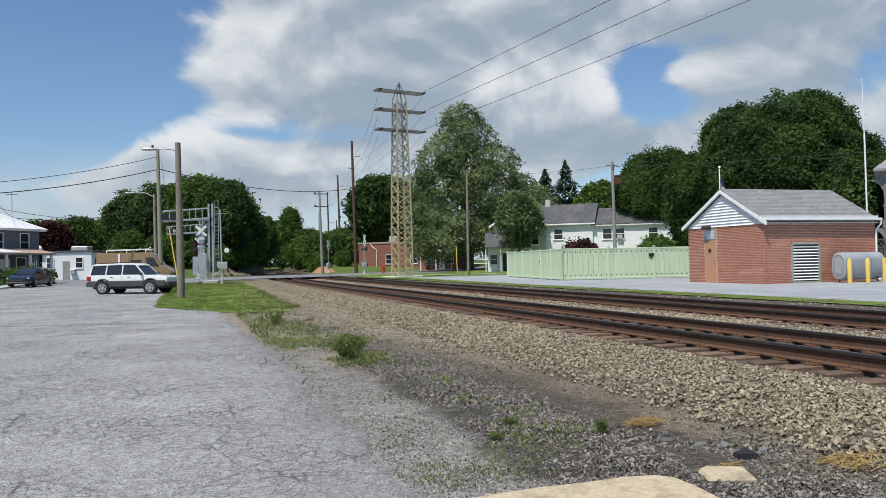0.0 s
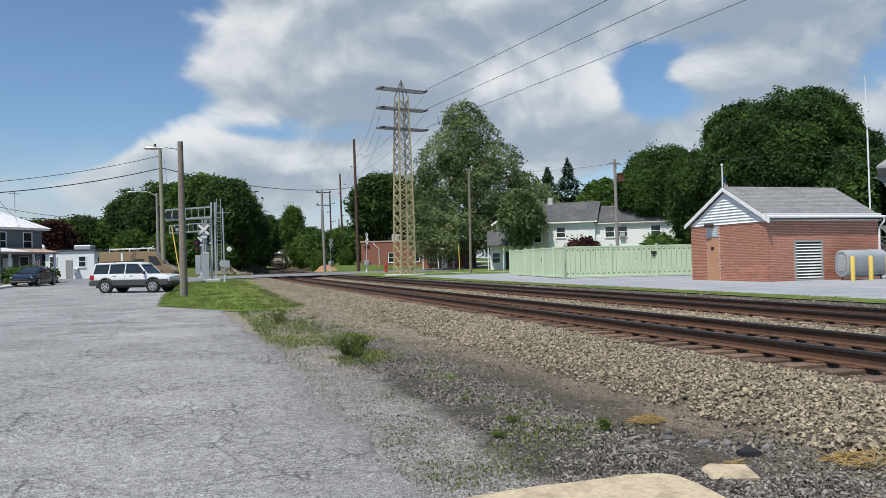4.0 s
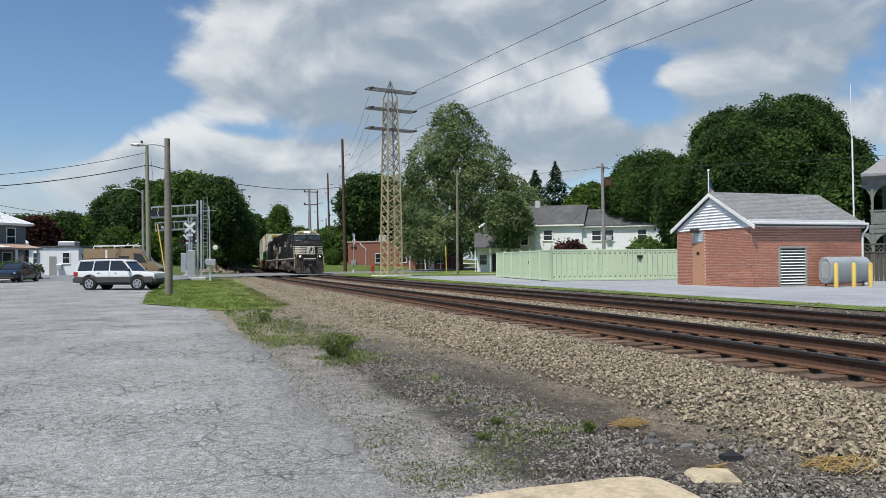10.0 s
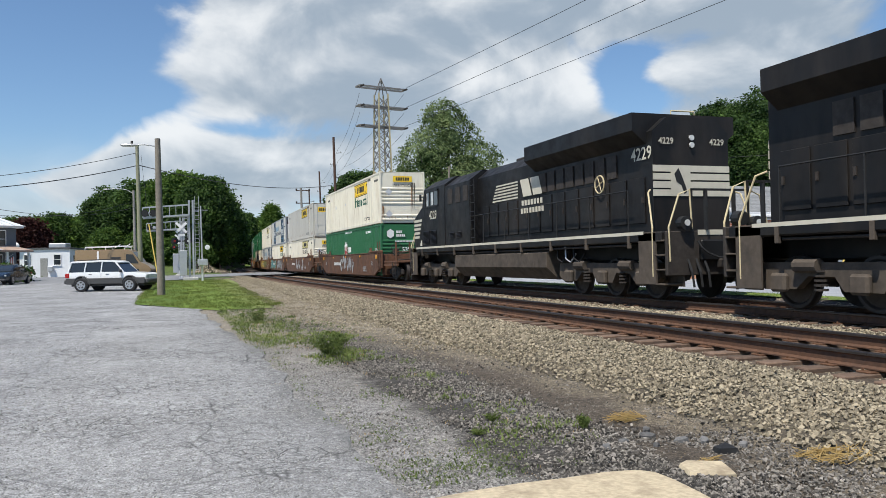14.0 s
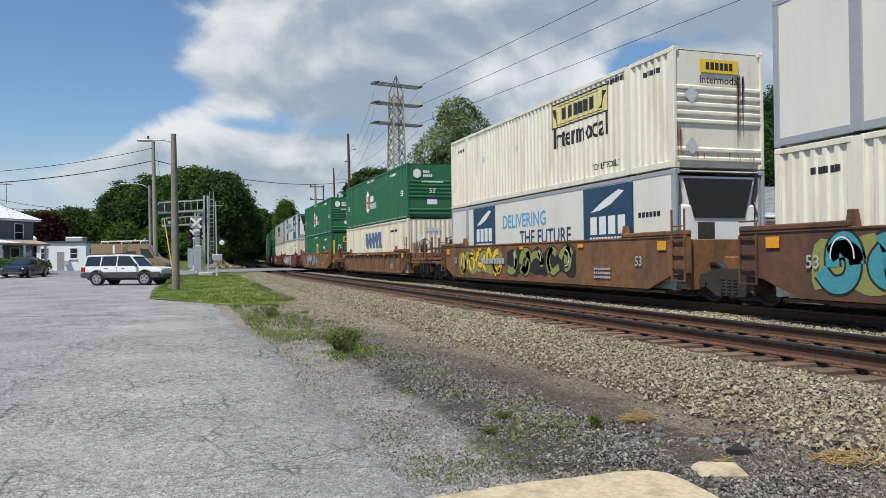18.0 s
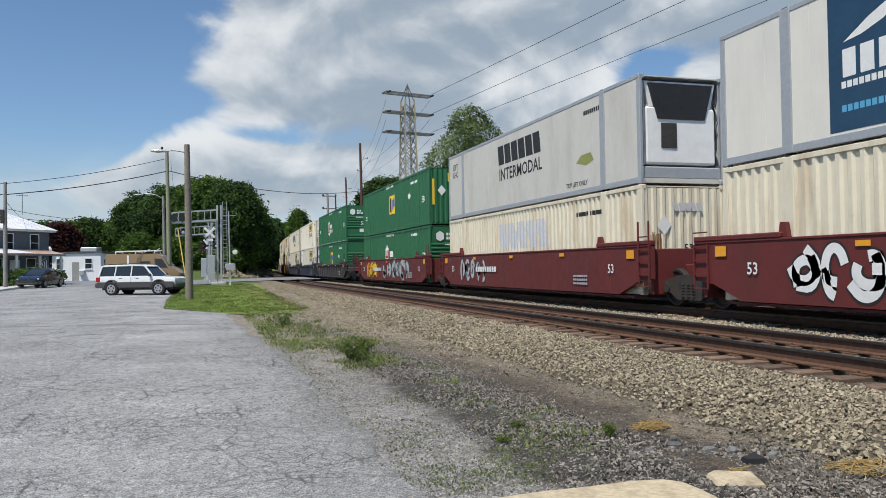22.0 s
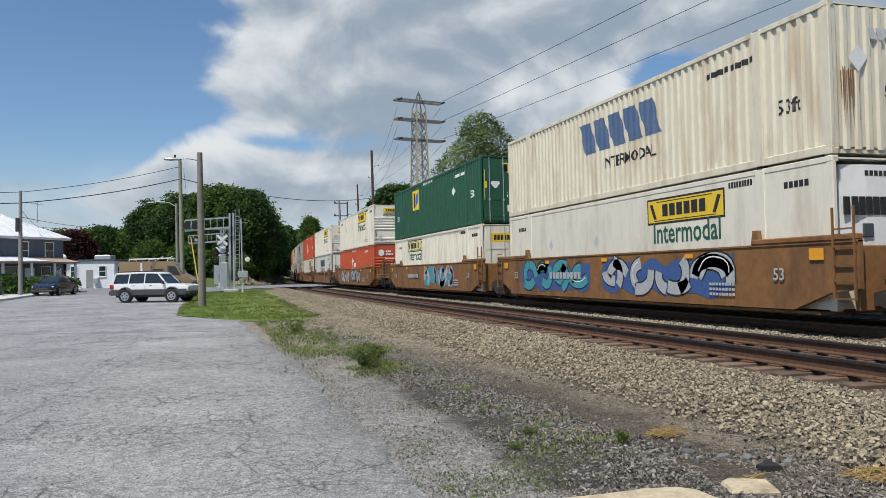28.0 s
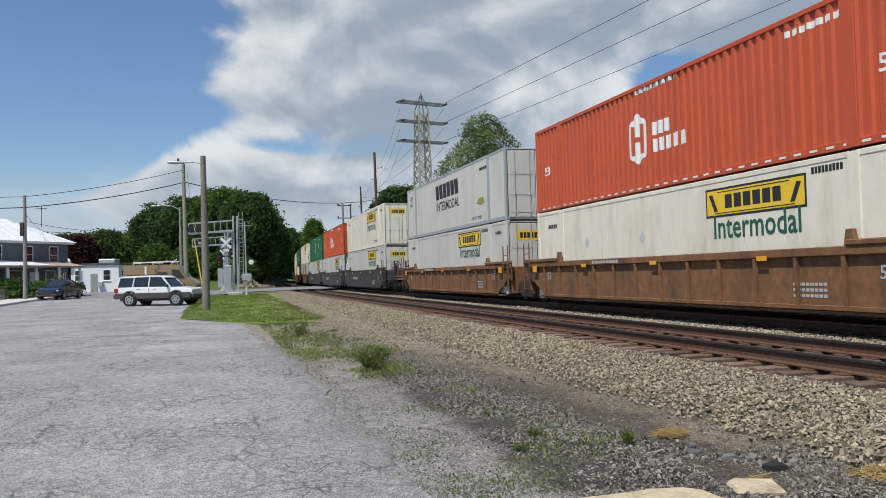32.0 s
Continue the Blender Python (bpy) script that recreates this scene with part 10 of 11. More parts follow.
def tree(label, x, y, blobs, leaf, count, mat, seed, trunk_h, trunk_r, gaps=0.0, core=0.8, name="tree", category="tree", group="", z=None, clump=10, bark=None):
    ob = thing(name, label, category, group, Matrix.Translation((x, y, (ground_z(x, y) if z is None else z) - 0.05)))
    part("trunk", trunk_shape(trunk_h, trunk_r, 7, seed), bark or BARK, ob, smooth=True)
    part("crown", crown_mesh("crown", blobs, leaf, count, mat, seed, clump, gaps, core), mat, ob)
    return ob


def blob_set(w, h, base, n, seed, depth=0.85):
    """A rounded crown, w wide from base up to h: one great blob, and lumps over its sunny side."""
    r = random.Random(seed)
    ch = h - base
    ch *= 1.06
    out = [((0, 0, base + ch * 0.46), (w * 0.40, w * 0.40 * depth, ch * 0.43))]
    k = n * 5
    for i in range(k):
        up = 0.92 - 1.25 * (i + 0.5) / k
        a = i * 2.39996 + r.uniform(-0.3, 0.3)
        flat = math.sqrt(max(0.05, 1 - up * up))
        s = r.uniform(0.10, 0.18)
        reach = r.uniform(0.80, 1.0)
        out.append(((math.cos(a) * flat * w * 0.35 * reach, math.sin(a) * flat * w * 0.35 * depth * reach, base + ch * (0.46 + up * 0.38 * reach)), (w * s, w * s * depth, ch * s * 0.85)))
    return out


# The pale, tapering tree beside the tower.
tree("tall pale-leaved sycamore with an open tapering crown", 35.6, 98.5,
     [((0, 0, 6.2), (7.0, 5.5, 3.6)), ((-4.5, 0, 7.5), (4.2, 4, 4.2)), ((4.5, 0, 8.4), (5.0, 4.2, 4.2)), ((0, 0, 11), (6.8, 5.5, 4.6)), ((-2.6, 0, 14.2), (4.3, 4, 3.8)), ((2.8, 0, 13.6), (4.6, 4, 3.6)), ((0, 0, 17.0), (4.0, 3.8, 3.6)), ((-0.6, 0, 20.0), (2.7, 2.6, 2.5)), ((7.4, -1, 11.3), (2.4, 2.2, 1.8)), ((-6.2, 0, 11.6), (2.0, 2, 1.8)), ((7.6, -3, 7.6), (3.8, 3.5, 3.6)), ((5.2, -4, 4.4), (4.2, 3.5, 2.6)), ((8.8, -2, 9.6), (2.2, 2, 1.8)), ((7.0, -6, 3.4), (4.4, 3.6, 2.6)), ((-5.2, -2, 4.0), (4.0, 3.6, 2.4))],
     0.17, 70000, LEAF_PALE, 11, 16, 0.55, gaps=0.25, core=0.45, clump=9)
tree("leafy pale-green tree before the gable of the white house", 35.2, 80.5, blob_set(5.2, 9.2, 3.2, 5, 71), 0.16, 15000, LEAF_PALE, 71, 5.0, 0.16, core=0.55)
# The great round tree behind the shed, and its neighbours.
tree("broad dark-green maple with a dense rounded crown", 50.4, 55.5, blob_set(18.0, 15.6, 0.6, 12, 12), 0.125, 210000, LEAF_DARK, 12, 8, 0.6, core=0.72, clump=14)
for lab, x, y, w, h, base, n, lf, cnt, mat, sd in (
        ("dark green tree behind the white house", 51.5, 77.0, 11, 14.6, 2.5, 6, 0.14, 60000, LEAF_DARK, 21),
        ("green tree beside the pole", 46.0, 61.5, 8.5, 12.0, 1.5, 5, 0.13, 45000, LEAF_DARK, 22),
        ("green tree behind the pole", 54.0, 96.0, 6.5, 12.6, 3.0, 5, 0.24, 11000, LEAF, 23),
        ("green tree at the end of the house", 58.0, 84.0, 9.0, 12.5, 1.0, 5, 0.21, 16000, LEAF_DARK, 24),
        ("dark green tree by the timber inn", 46.5, 44.5, 6.0, 8.6, 0.5, 5, 0.17, 15000, LEAF_DARK, 25),
        ("tall dark tree behind the tower", 35.4, 146.0, 15, 19.4, 3.0, 7, 0.32, 20000, LEAF_DARK, 26),
        ("dark tree behind the brick building", 43.5, 150.0, 13, 17.0, 2.0, 6, 0.32, 16000, LEAF_DARK, 27),
        ("green tree at the wood's edge by the pole", 28.6, 150.0, 9, 8.8, 1.0, 5, 0.30, 12000, LEAF, 28)):
    tree(lab, x, y, blob_set(w, h - ground_z(x, y), base, n, sd), lf, cnt, mat, sd, h * 0.55, 0.35)
tree("copper-red tree beside the grey house", -18.5, 119.0, blob_set(5.5, 7.0, 1.0, 5, 31), 0.24, 7000, LEAF_COPPER, 31, 4.5, 0.2)


def conifer(x, y, h, w, seed, z):
    ob = thing("conifer", "dark pointed spruce behind the white house", "tree", "spruces", Matrix.Translation((x, y, z)))
    rng = np.random.default_rng(seed)
    part("trunk", Shape().rod((0, 0, 0), (0, 0, h * 0.93), 0.22, 8, 0.04), BARK, ob)
    n = 7000
    u = 1 - rng.uniform(0.0, 1.0, n) ** 0.6
    tier = 0.55 + 0.45 * np.abs(np.sin(u * 26))
    a = rng.uniform(0, 2 * np.pi, n)
    r = (1 - u) * w / 2 * tier * rng.uniform(0.5, 1.06, n) * (1 + 0.18 * np.sin(3 * a + seed)) + 0.05
    c = np.stack([np.cos(a) * r, np.sin(a) * r, u * h - 0.18 * r], -1)
    nr = unit(np.stack([np.cos(a) * 0.4, np.sin(a) * 0.4, np.ones(n)], -1) + rng.normal(size=(n, 3)) * 0.5)
    v, q = leaf_cards(c, nr, rng.uniform(0.22, 0.5, n), rng, 0.35)
    part("needles", quick_mesh("needles", v, q, NEEDLES), NEEDLES, ob)


conifer(60.4, 126.0, 17.0, 17.5, 3, 1.0)
conifer(61.6, 120.4, 17.8, 17.5, 4, 1.0)

# The wood along the line: three kinds of tree, repeated.
proto = []
for k, (mat, sd) in enumerate(((LEAF, 41), (LEAF_DARK, 42), (LEAF, 43))):
    ob = thing("tree", ("leafy green tree at the edge of the railway wood", "dark green tree of the railway wood", "bright green tree of the railway wood")[k], "tree", "trees of the railway wood")
    part("trunk", trunk_shape(8, 0.28, 6, sd), BARK, ob, smooth=True)
    part("crown", crown_mesh("crown", blob_set(12.0, 14.0, 0.3, 7, sd), 0.24, 26000, mat, sd, 12, 0.0, 0.70), mat, ob)
    proto.append(ob)
WOOD = [(1.0, 128, 1.0, 0), (5.0, 122, 0.98, 1), (-4.5, 133, 1.02, 1), (-9.3, 144, 1.0, 1), (-23.5, 188.5, 0.80, 1), (-18.5, 189, 0.76, 2), (3.0, 142, 1.05, 0), (6.8, 134, 1.0, 1), (3.6, 152, 1.15, 1), (5.0, 164, 1.15, 1), (8.5, 176, 1.2, 1),
        (-2, 150, 1.0, 2), (8.5, 196, 1.2, 1), (12.0, 216, 1.2, 1), (15, 238, 1.2, 0), (20, 262, 1.2, 1), (23.5, 292, 1.2, 1), (-33, 192, 0.78, 1), (-38, 195, 0.8, 0), (-47, 205, 0.85, 1), (-57, 215, 0.8, 1), (-28, 188, 0.78, 2), (-68, 225, 0.85, 0), (-80, 230, 0.9, 1),
        (47, 320, 1.1, 1), (56, 330, 1.1, 0), (38, 330, 1.1, 1), (66, 335, 1.1, 1), (38, 270, 0.9, 0), (43, 285, 0.9, 1), (31, 195, 0.55, 2), (36, 185, 0.5, 1), (26.0, 190, 0.55, 0),
        (20.9, 152, 0.55, 0), (29.0, 203, 0.7, 1), (50, 165, 1.2, 1), (62, 150, 1.1, 0), (74, 140, 1.1, 1), (86, 128, 1.2, 0), (98, 116, 1.2, 1), (108, 98, 1.2, 1), (70, 100, 0.9, 0), (116, 80, 1.1, 1), (66, 68, 1.0, 1), (74, 56, 1.1, 0)]
rw = random.Random(5)
for k in range(2):
    ob = thing("tree", ("green tree far along the railway", "dark green tree far along the railway")[k], "tree", "trees of the railway wood")
    part("trunk", trunk_shape(8, 0.28, 5, 47 + k), BARK, ob, smooth=True)
    part("crown", crown_mesh("crown", blob_set(12.0, 14.0, 0.3, 5, 47 + k), 0.42, 8000, (LEAF, LEAF_DARK)[k], 47 + k, 10, 0.0, 0.74), (LEAF, LEAF_DARK)[k], ob)
    proto.append(ob)
used = [0] * 5
for x, y, s, k in WOOD:
    if y > 184:
        k = 4 if k == 1 else 3
    m = Matrix.Translation((x, y, ground_z(x, y) - 0.3)) @ pose(0, 0, 0, 0, 0, rw.uniform(0, 360))
    if not used[k]:
        used[k] = 1
        proto[k].matrix_basis = m @ Matrix.Diagonal((s, s, s, 1))
        continue
    c = copy_thing(proto[k], m)
    c.scale = (s * rw.uniform(0.92, 1.08), s * rw.uniform(0.92, 1.08), s * (0.9 if y < 170 else 0.96))
# Trees that lean over the line and make a dark tunnel of it.
hang_proto = thing("tree", "dark tree that leans over the railway line", "tree", "trees of the railway wood")
part("trunk", Shape().pipe([(-7.5, 0, -1.0), (-6.8, 0, 4.0), (-4.0, 0, 8.0), (-0.5, 0.3, 11.0)], 0.26, 8), BARK, hang_proto, smooth=True)
part("crown", crown_mesh("crown", blob_set(13.0, 14.6, 6.9, 7, 44), 0.27, 20000, LEAF_DARK, 44, 10, 0.0, 0.76), LEAF_DARK, hang_proto)
for i, (y, off_, s) in enumerate(((134, -8.0, 0.84), (146, -7.5, 0.9), (160, -7.0, 0.98), (178, -6.5, 1.1), (200, -6.0, 1.12), (226, -5.0, 1.15), (256, -3.0, 1.2), (290, 0.0, 1.25))):
    x = TRACK_NEAR + bend(y) + off_
    m = Matrix.Translation((x, y, RAIL_Z - 0.2)) @ pose(0, 0, 0, 0, 0, (-8, 6, 12, -5, 3, 9, -10, 0)[i])
    if i == 0:
        hang_proto.matrix_basis = m @ Matrix.Diagonal((s, s, 0.95, 1))
    else:
        c = copy_thing(hang_proto, m)
        c.scale = (s, s, s)
tree("tall slim green tree beside the railway line", 25.6, 210.0, blob_set(5.6, 17.5, 2.0, 5, 48), 0.30, 11000, LEAF, 48, 12, 0.25, core=0.6)
# The bushes on the banks, right beside the track.
bush_proto = thing("bush", "dense green bush on the railway bank", "bush", "bushes on the railway bank")
part("stem", Shape().rod((0, 0, -0.3), (0, 0, 1.5), 0.08, 7, 0.04), BARK, bush_proto)
part("crown", crown_mesh("crown", blob_set(5.0, 4.6, 0.0, 6, 51), 0.19, 9000, LEAF, 51, 10, 0.0, 0.76), LEAF, bush_proto)
bushes = [(20.4, 126, 1.25), (23.2, 124, 1.15), (21.8, 132, 1.05), (23.3, 128, 1.1), (23, 138, 1.1), (21.4, 141, 1.2), (22.6, 150, 1.3), (3.6, 116, 0.9), (0.0, 119, 1.0), (-4, 122, 1.0), (-9, 128, 1.0), (22.4, 160, 1.2), (24, 172, 1.2), (26.4, 184, 1.2), (34, 160, 1.3), (18.9, 121.5, 0.7), (22.5, 119.5, 0.5)]
bushes += [(TRACK_NEAR + bend(y_) - 4.6 - 0.5 * (i_ % 2), y_, 1.35) for i_, y_ in enumerate(range(122, 262, 8))]
for i, (x, y, s) in enumerate(bushes):
    m = Matrix.Translation((x, y, ground_z(x, y) - 0.2)) @ pose(0, 0, 0, 0, 0, rw.uniform(0, 360))
    if i == 0:
        bush_proto.matrix_basis = m @ Matrix.Diagonal((s, s, s, 1))
    else:
        c = copy_thing(bush_proto, m)
        c.scale = (s, s, s * rw.uniform(0.8, 1.1))
for lab, x, y, w, h, mat, sd, cnt in (("round maroon-leaved shrub behind the fence", 28.2, 53.0, 3.4, 2.9, LEAF_COPPER, 61, 2600), ("green shrub behind the fence", 30.6, 46.2, 2.8, 2.9, LEAF, 62, 2200),
                                      ("low green hedge before the porch", -12.9, 69.5, 3.0, 1.5, LEAF, 63, 2000), ("low green hedge by the pavement", -15.2, 66.5, 3.0, 1.7, LEAF_DARK, 64, 2000), ("dark shrub beside the porch steps", -12.0, 73.5, 1.8, 1.3, LEAF_DARK, 65, 1200)):
    o_ = thing("shrub", lab, "bush", "", Matrix.Translation((x, y, ground_z(x, y) - 0.05)))
    part("stem", Shape().rod((0, 0, -0.1), (0, 0, h * 0.5), 0.05, 6), BARK, o_)
    part("crown", crown_mesh("crown", blob_set(w, h, 0.0, 5, sd), 0.13, cnt, mat, sd, 8, 0.0, 0.82), mat, o_)
planter = thing("plank_planter", "weathered brown plank planter at the pavement", "planter", at=turned(-16.3, 61.0, 0.5, 8))
for i in range(4):
    part("plank", Shape().slab(-2.0, 2.0, -0.04, 0.0, 0.02 + i * 0.19, 0.19 + i * 0.19, 0.01), BROWN_FENCE, planter)
    part("plank", Shape().slab(2.0, 2.04, 0.0, 1.2, 0.02 + i * 0.19, 0.19 + i * 0.19, 0.01), BROWN_FENCE, planter)


def blades(name, label, spots, mat, seed, flare=0.5, width=0.008):
    """Grass in blades: spots of (x, y, z, height, spread, count)."""
    rng = np.random.default_rng(seed)
    P = []
    for x, y, z, h, spread_, n in spots:
        a = rng.uniform(0, 2 * np.pi, n)
        r = spread_ * np.sqrt(rng.uniform(0, 1, n))
        base = np.stack([x + np.cos(a) * r, y + np.sin(a) * r, np.full(n, z)], -1)
        w = rng.uniform(0, 2 * np.pi, n)
        lean = np.stack([np.cos(w), np.sin(w), np.zeros(n)], -1) * (h * flare * rng.uniform(0.1, 1.0, n))[:, None]
        tip = base + lean + np.array([0, 0, 1.0]) * (h * rng.uniform(0.5, 1.1, n))[:, None]
        side = np.stack([-np.sin(w), np.cos(w), np.zeros(n)], -1) * width * (0.6 + h * 2)
        mid = (base + tip) / 2 + np.array([0, 0, 0.12]) * h
        P.append(np.stack([base - side, base + side, mid + side * 0.7, mid - side * 0.7, mid - side * 0.7, mid + side * 0.7, tip + side * 0.1, tip - side * 0.1], 1))
    v = np.concatenate(P).reshape(-1, 3)
    q = np.arange(len(v)).reshape(-1, 4)
    return tagged(part(name, quick_mesh(name, v, q, mat), mat), label, "grass", "", "stuff")


rng_g = np.random.default_rng(77)
lawn_spots = []
for i in range(2600):
    x, y = rng_g.uniform(-1.3, 3.6), rng_g.uniform(27, 60)
    if y < 31 and x < -1.3 + (31 - y) * 0.55:
        continue
    lawn_spots.append((x, y, ground_z(x, y) + 0.04, rng_g.uniform(0.04, 0.10), 0.22, 16))
blades("lawn_grass", "short mown lawn grass", lawn_spots, GRASS, 1, 0.6, 0.010)
verge_spots = []
for i in range(800):
    x, y = rng_g.uniform(14.25, 15.6), rng_g.uniform(8, 60)
    verge_spots.append((x, y, ground_z(x, y) + 0.03, rng_g.uniform(0.012, 0.03), 0.25, 14))
blades("verge_grass", "rough grass along the far track", verge_spots, GRASS, 2, 0.6, 0.010)
weed_spots = []
for cx, cy, sx, sy, n, h in ((1.9, 21.0, 0.9, 3.6, 130, 0.10), (2.2, 26.5, 1.2, 2.6, 120, 0.12), (1.3, 24.5, 0.5, 2.0, 120, 0.10), (2.65, 5.95, 0.28, 0.35, 60, 0.06), (2.35, 5.6, 0.5, 0.4, 55, 0.035), (2.75, 7.4, 0.3, 1.0, 55, 0.055), (2.0, 5.5, 0.5, 0.5, 45, 0.03), (3.2, 6.1, 0.2, 0.3, 16, 0.06), (2.3, 8.4, 0.3, 1.0, 25, 0.05), (1.6, 6.5, 0.2, 1.5, 30, 0.03), (1.55, 10.0, 0.2, 3.0, 30, 0.05), (2.6, 14.6, 0.5, 1.6, 60, 0.10), (3.3, 10.5, 0.3, 1.0, 30, 0.08), (1.75, 15.6, 0.6, 1.8, 160, 0.08), (2.3, 18.5, 1.3, 4.0, 260, 0.10), (1.45, 20.5, 0.5, 4.0, 160, 0.09), (2.1, 5.3, 0.7, 0.5, 120, 0.035), (2.85, 5.9, 0.4, 0.5, 90, 0.06), (3.0, 7.0, 0.35, 0.8, 70, 0.06), (2.9, 8.2, 0.4, 1.2, 90, 0.06), (3.05, 9.3, 0.4, 0.9, 70, 0.06), (2.5, 12.2, 0.5, 1.0, 120, 0.10), (3.1, 15.4, 0.5, 0.8, 80, 0.09), (1.75, 6.3, 0.4, 2.0, 60, 0.03)):
    for i in range(n):
        x, y = rng_g.normal(cx, sx * 0.5), rng_g.normal(cy, sy * 0.5)
        if x > 1.35 and (y > 11 or rng_g.uniform() < (0.20 if x > 2.35 else 0.5)):
            weed_spots.append((x, y, ground_z(x, y) + cinder_ridge(x, y) + 0.02, 0.8 * h * rng_g.uniform(0.3, 1.0), 0.12, 10))
blades("weed_grass", "patchy green weeds and grass in the cinders", [q for q in weed_spots if q[1] > 4.95], WEED, 3, 1.6, 0.009)
blades("dry_grass", "yellowing dry grass among the weeds", [(x + rng_g.normal(0, 0.3), y + rng_g.normal(0, 0.4), z, h * 0.8, s, 6) for x, y, z, h, s, n in weed_spots[::6]], STRAW, 4, 1.0, 0.004)


def weed_bush(x, y, h, w, seed, label):
    ob = thing("weed", label, "weed", "weeds beside the tracks", Matrix.Translation((x, y, ground_z(x, y) + cinder_ridge(x, y) + 0.01)))
    rng = np.random.default_rng(seed)
    st = Shape()
    pts, nrm = [], []
    for i in range(26):
        a, t = rng.uniform(0, 2 * math.pi), rng.uniform(0.1, 1.0)
        tip = Vector((math.cos(a) * w * t * 0.5, math.sin(a) * w * t * 0.5, h * (1.05 - 0.4 * t)))
        st.rod((0, 0, 0), tip, 0.004, 4, 0.002)
        for k in range(16):
            u = rng.uniform(0.25, 1.05)
            pts.append(np.array(tip) * u + rng.normal(0, min(0.022, h * 0.1), 3))
            nrm.append(rng.normal(0, 1, 3) + np.array([0, 0, 0.8]))
    part("stems", st, WEED, ob)
    v, q = leaf_cards(np.array(pts), unit(np.array(nrm)), min(0.045, 0.16 * h + 0.004) * rng.uniform(0.4, 1.0, len(pts)), rng, 0.4)
    part("leaves", quick_mesh("leaves", v, q, WEED), WEED, ob)


weed_bush(2.36, 12.3, 0.42, 0.62, 1, "bushy green weed in the cinders")
weed_bush(2.62, 12.9, 0.25, 0.5, 2, "bushy green weed in the cinders")
weed_bush(2.05, 20.6, 0.35, 0.9, 3, "green weeds at the lawn's corner")
weed_bush(3.39, 6.05, 0.10, 0.16, 4, "small green weed in the gravel")
weed_bush(2.75, 6.6, 0.07, 0.2, 5, "small green weed in the gravel")
weed_bush(2.45, 6.2, 0.05, 0.2, 6, "small green weed in the gravel")
for x, y, s, n in ((3.98, 6.30, 0.12, 90), (4.62, 4.50, 0.22, 150), (3.66, 4.72, 0.06, 24)):
    ob = thing("straw_tuft", "tuft of dry yellow straw lying on the dirt", "straw", "straw tufts", Matrix.Translation((x, y, ground_z(x, y) + 0.015)))
    rs = random.Random(int(x * 100))
    st = Shape()
    for i in range(n):
        a, r0 = rs.uniform(0, math.pi), s * math.sqrt(rs.random())
        w = rs.uniform(0, 2 * math.pi)
        c = Vector((math.cos(w) * r0 * 1.3, math.sin(w) * r0 * 0.8, rs.uniform(0.0, 0.05)))
        d = Vector((math.cos(a), math.sin(a) * 0.5, rs.uniform(-0.15, 0.3))) * rs.uniform(0.05, 0.13)
        st.rod(c - d, c + d, 0.0028, 3)
    tagged(part("straw_bundle", st, STRAW, ob), kind="stuff")

# ---- loose stones, slab, ties, bricks ----
slab_ob = tagged(part("concrete_slab", Shape().prism([(1.10, 4.56), (1.49, 4.70), (1.86, 4.76), (2.20, 4.79), (2.55, 4.78), (2.85, 4.80), (3.08, 4.76), (3.17, 4.66), (3.18, 4.45), (3.16, 4.18), (3.13, 3.9), (3.1, 3.0), (1.1, 3.0)], 2, -0.1, 0.03), CONCRETE), "worn tan concrete slab at the edge of the lot", "", "", "structure")
lump = thing("concrete_block", "broken pale tan lump of concrete on the cinders", "rubble", "rubble", Matrix.Translation((3.49, 4.56, 0.0)))
LUMP_RIM = [(-0.18, -0.10), (-0.04, -0.15), (0.13, -0.19), (0.18, -0.06), (0.20, 0.03), (0.09, 0.15), (0.01, 0.20), (-0.12, 0.10)]
part("block", Shape().loft([[(a_, b_, -0.03) for a_, b_ in LUMP_RIM], [(a_ * 1.02, b_ * 1.02, 0.04 + 0.01 * math.sin(3 * k_)) for k_, (a_, b_) in enumerate(LUMP_RIM)], [(a_ * 0.93, b_ * 0.93, 0.062 + 0.008 * math.sin(2 * k_)) for k_, (a_, b_) in enumerate(LUMP_RIM)]]), CONCRETE, lump)
chunk = thing("asphalt_lump", "dark broken lump of asphalt in the cinders", "rubble", "rubble", Matrix.Translation((4.02, 4.98, 0.0)) @ Matrix.Diagonal((0.75, 0.75, 0.9, 1)))
part("block", Shape().loft([[(-0.12, -0.08, -0.02), (0.13, -0.10, -0.02), (0.11, 0.10, -0.02), (-0.1, 0.09, -0.02)], [(-0.10, -0.06, 0.06), (0.11, -0.07, 0.05), (0.08, 0.08, 0.075), (-0.08, 0.07, 0.05)]]), BLACK_PAINT, chunk)
rr_ = random.Random(14)
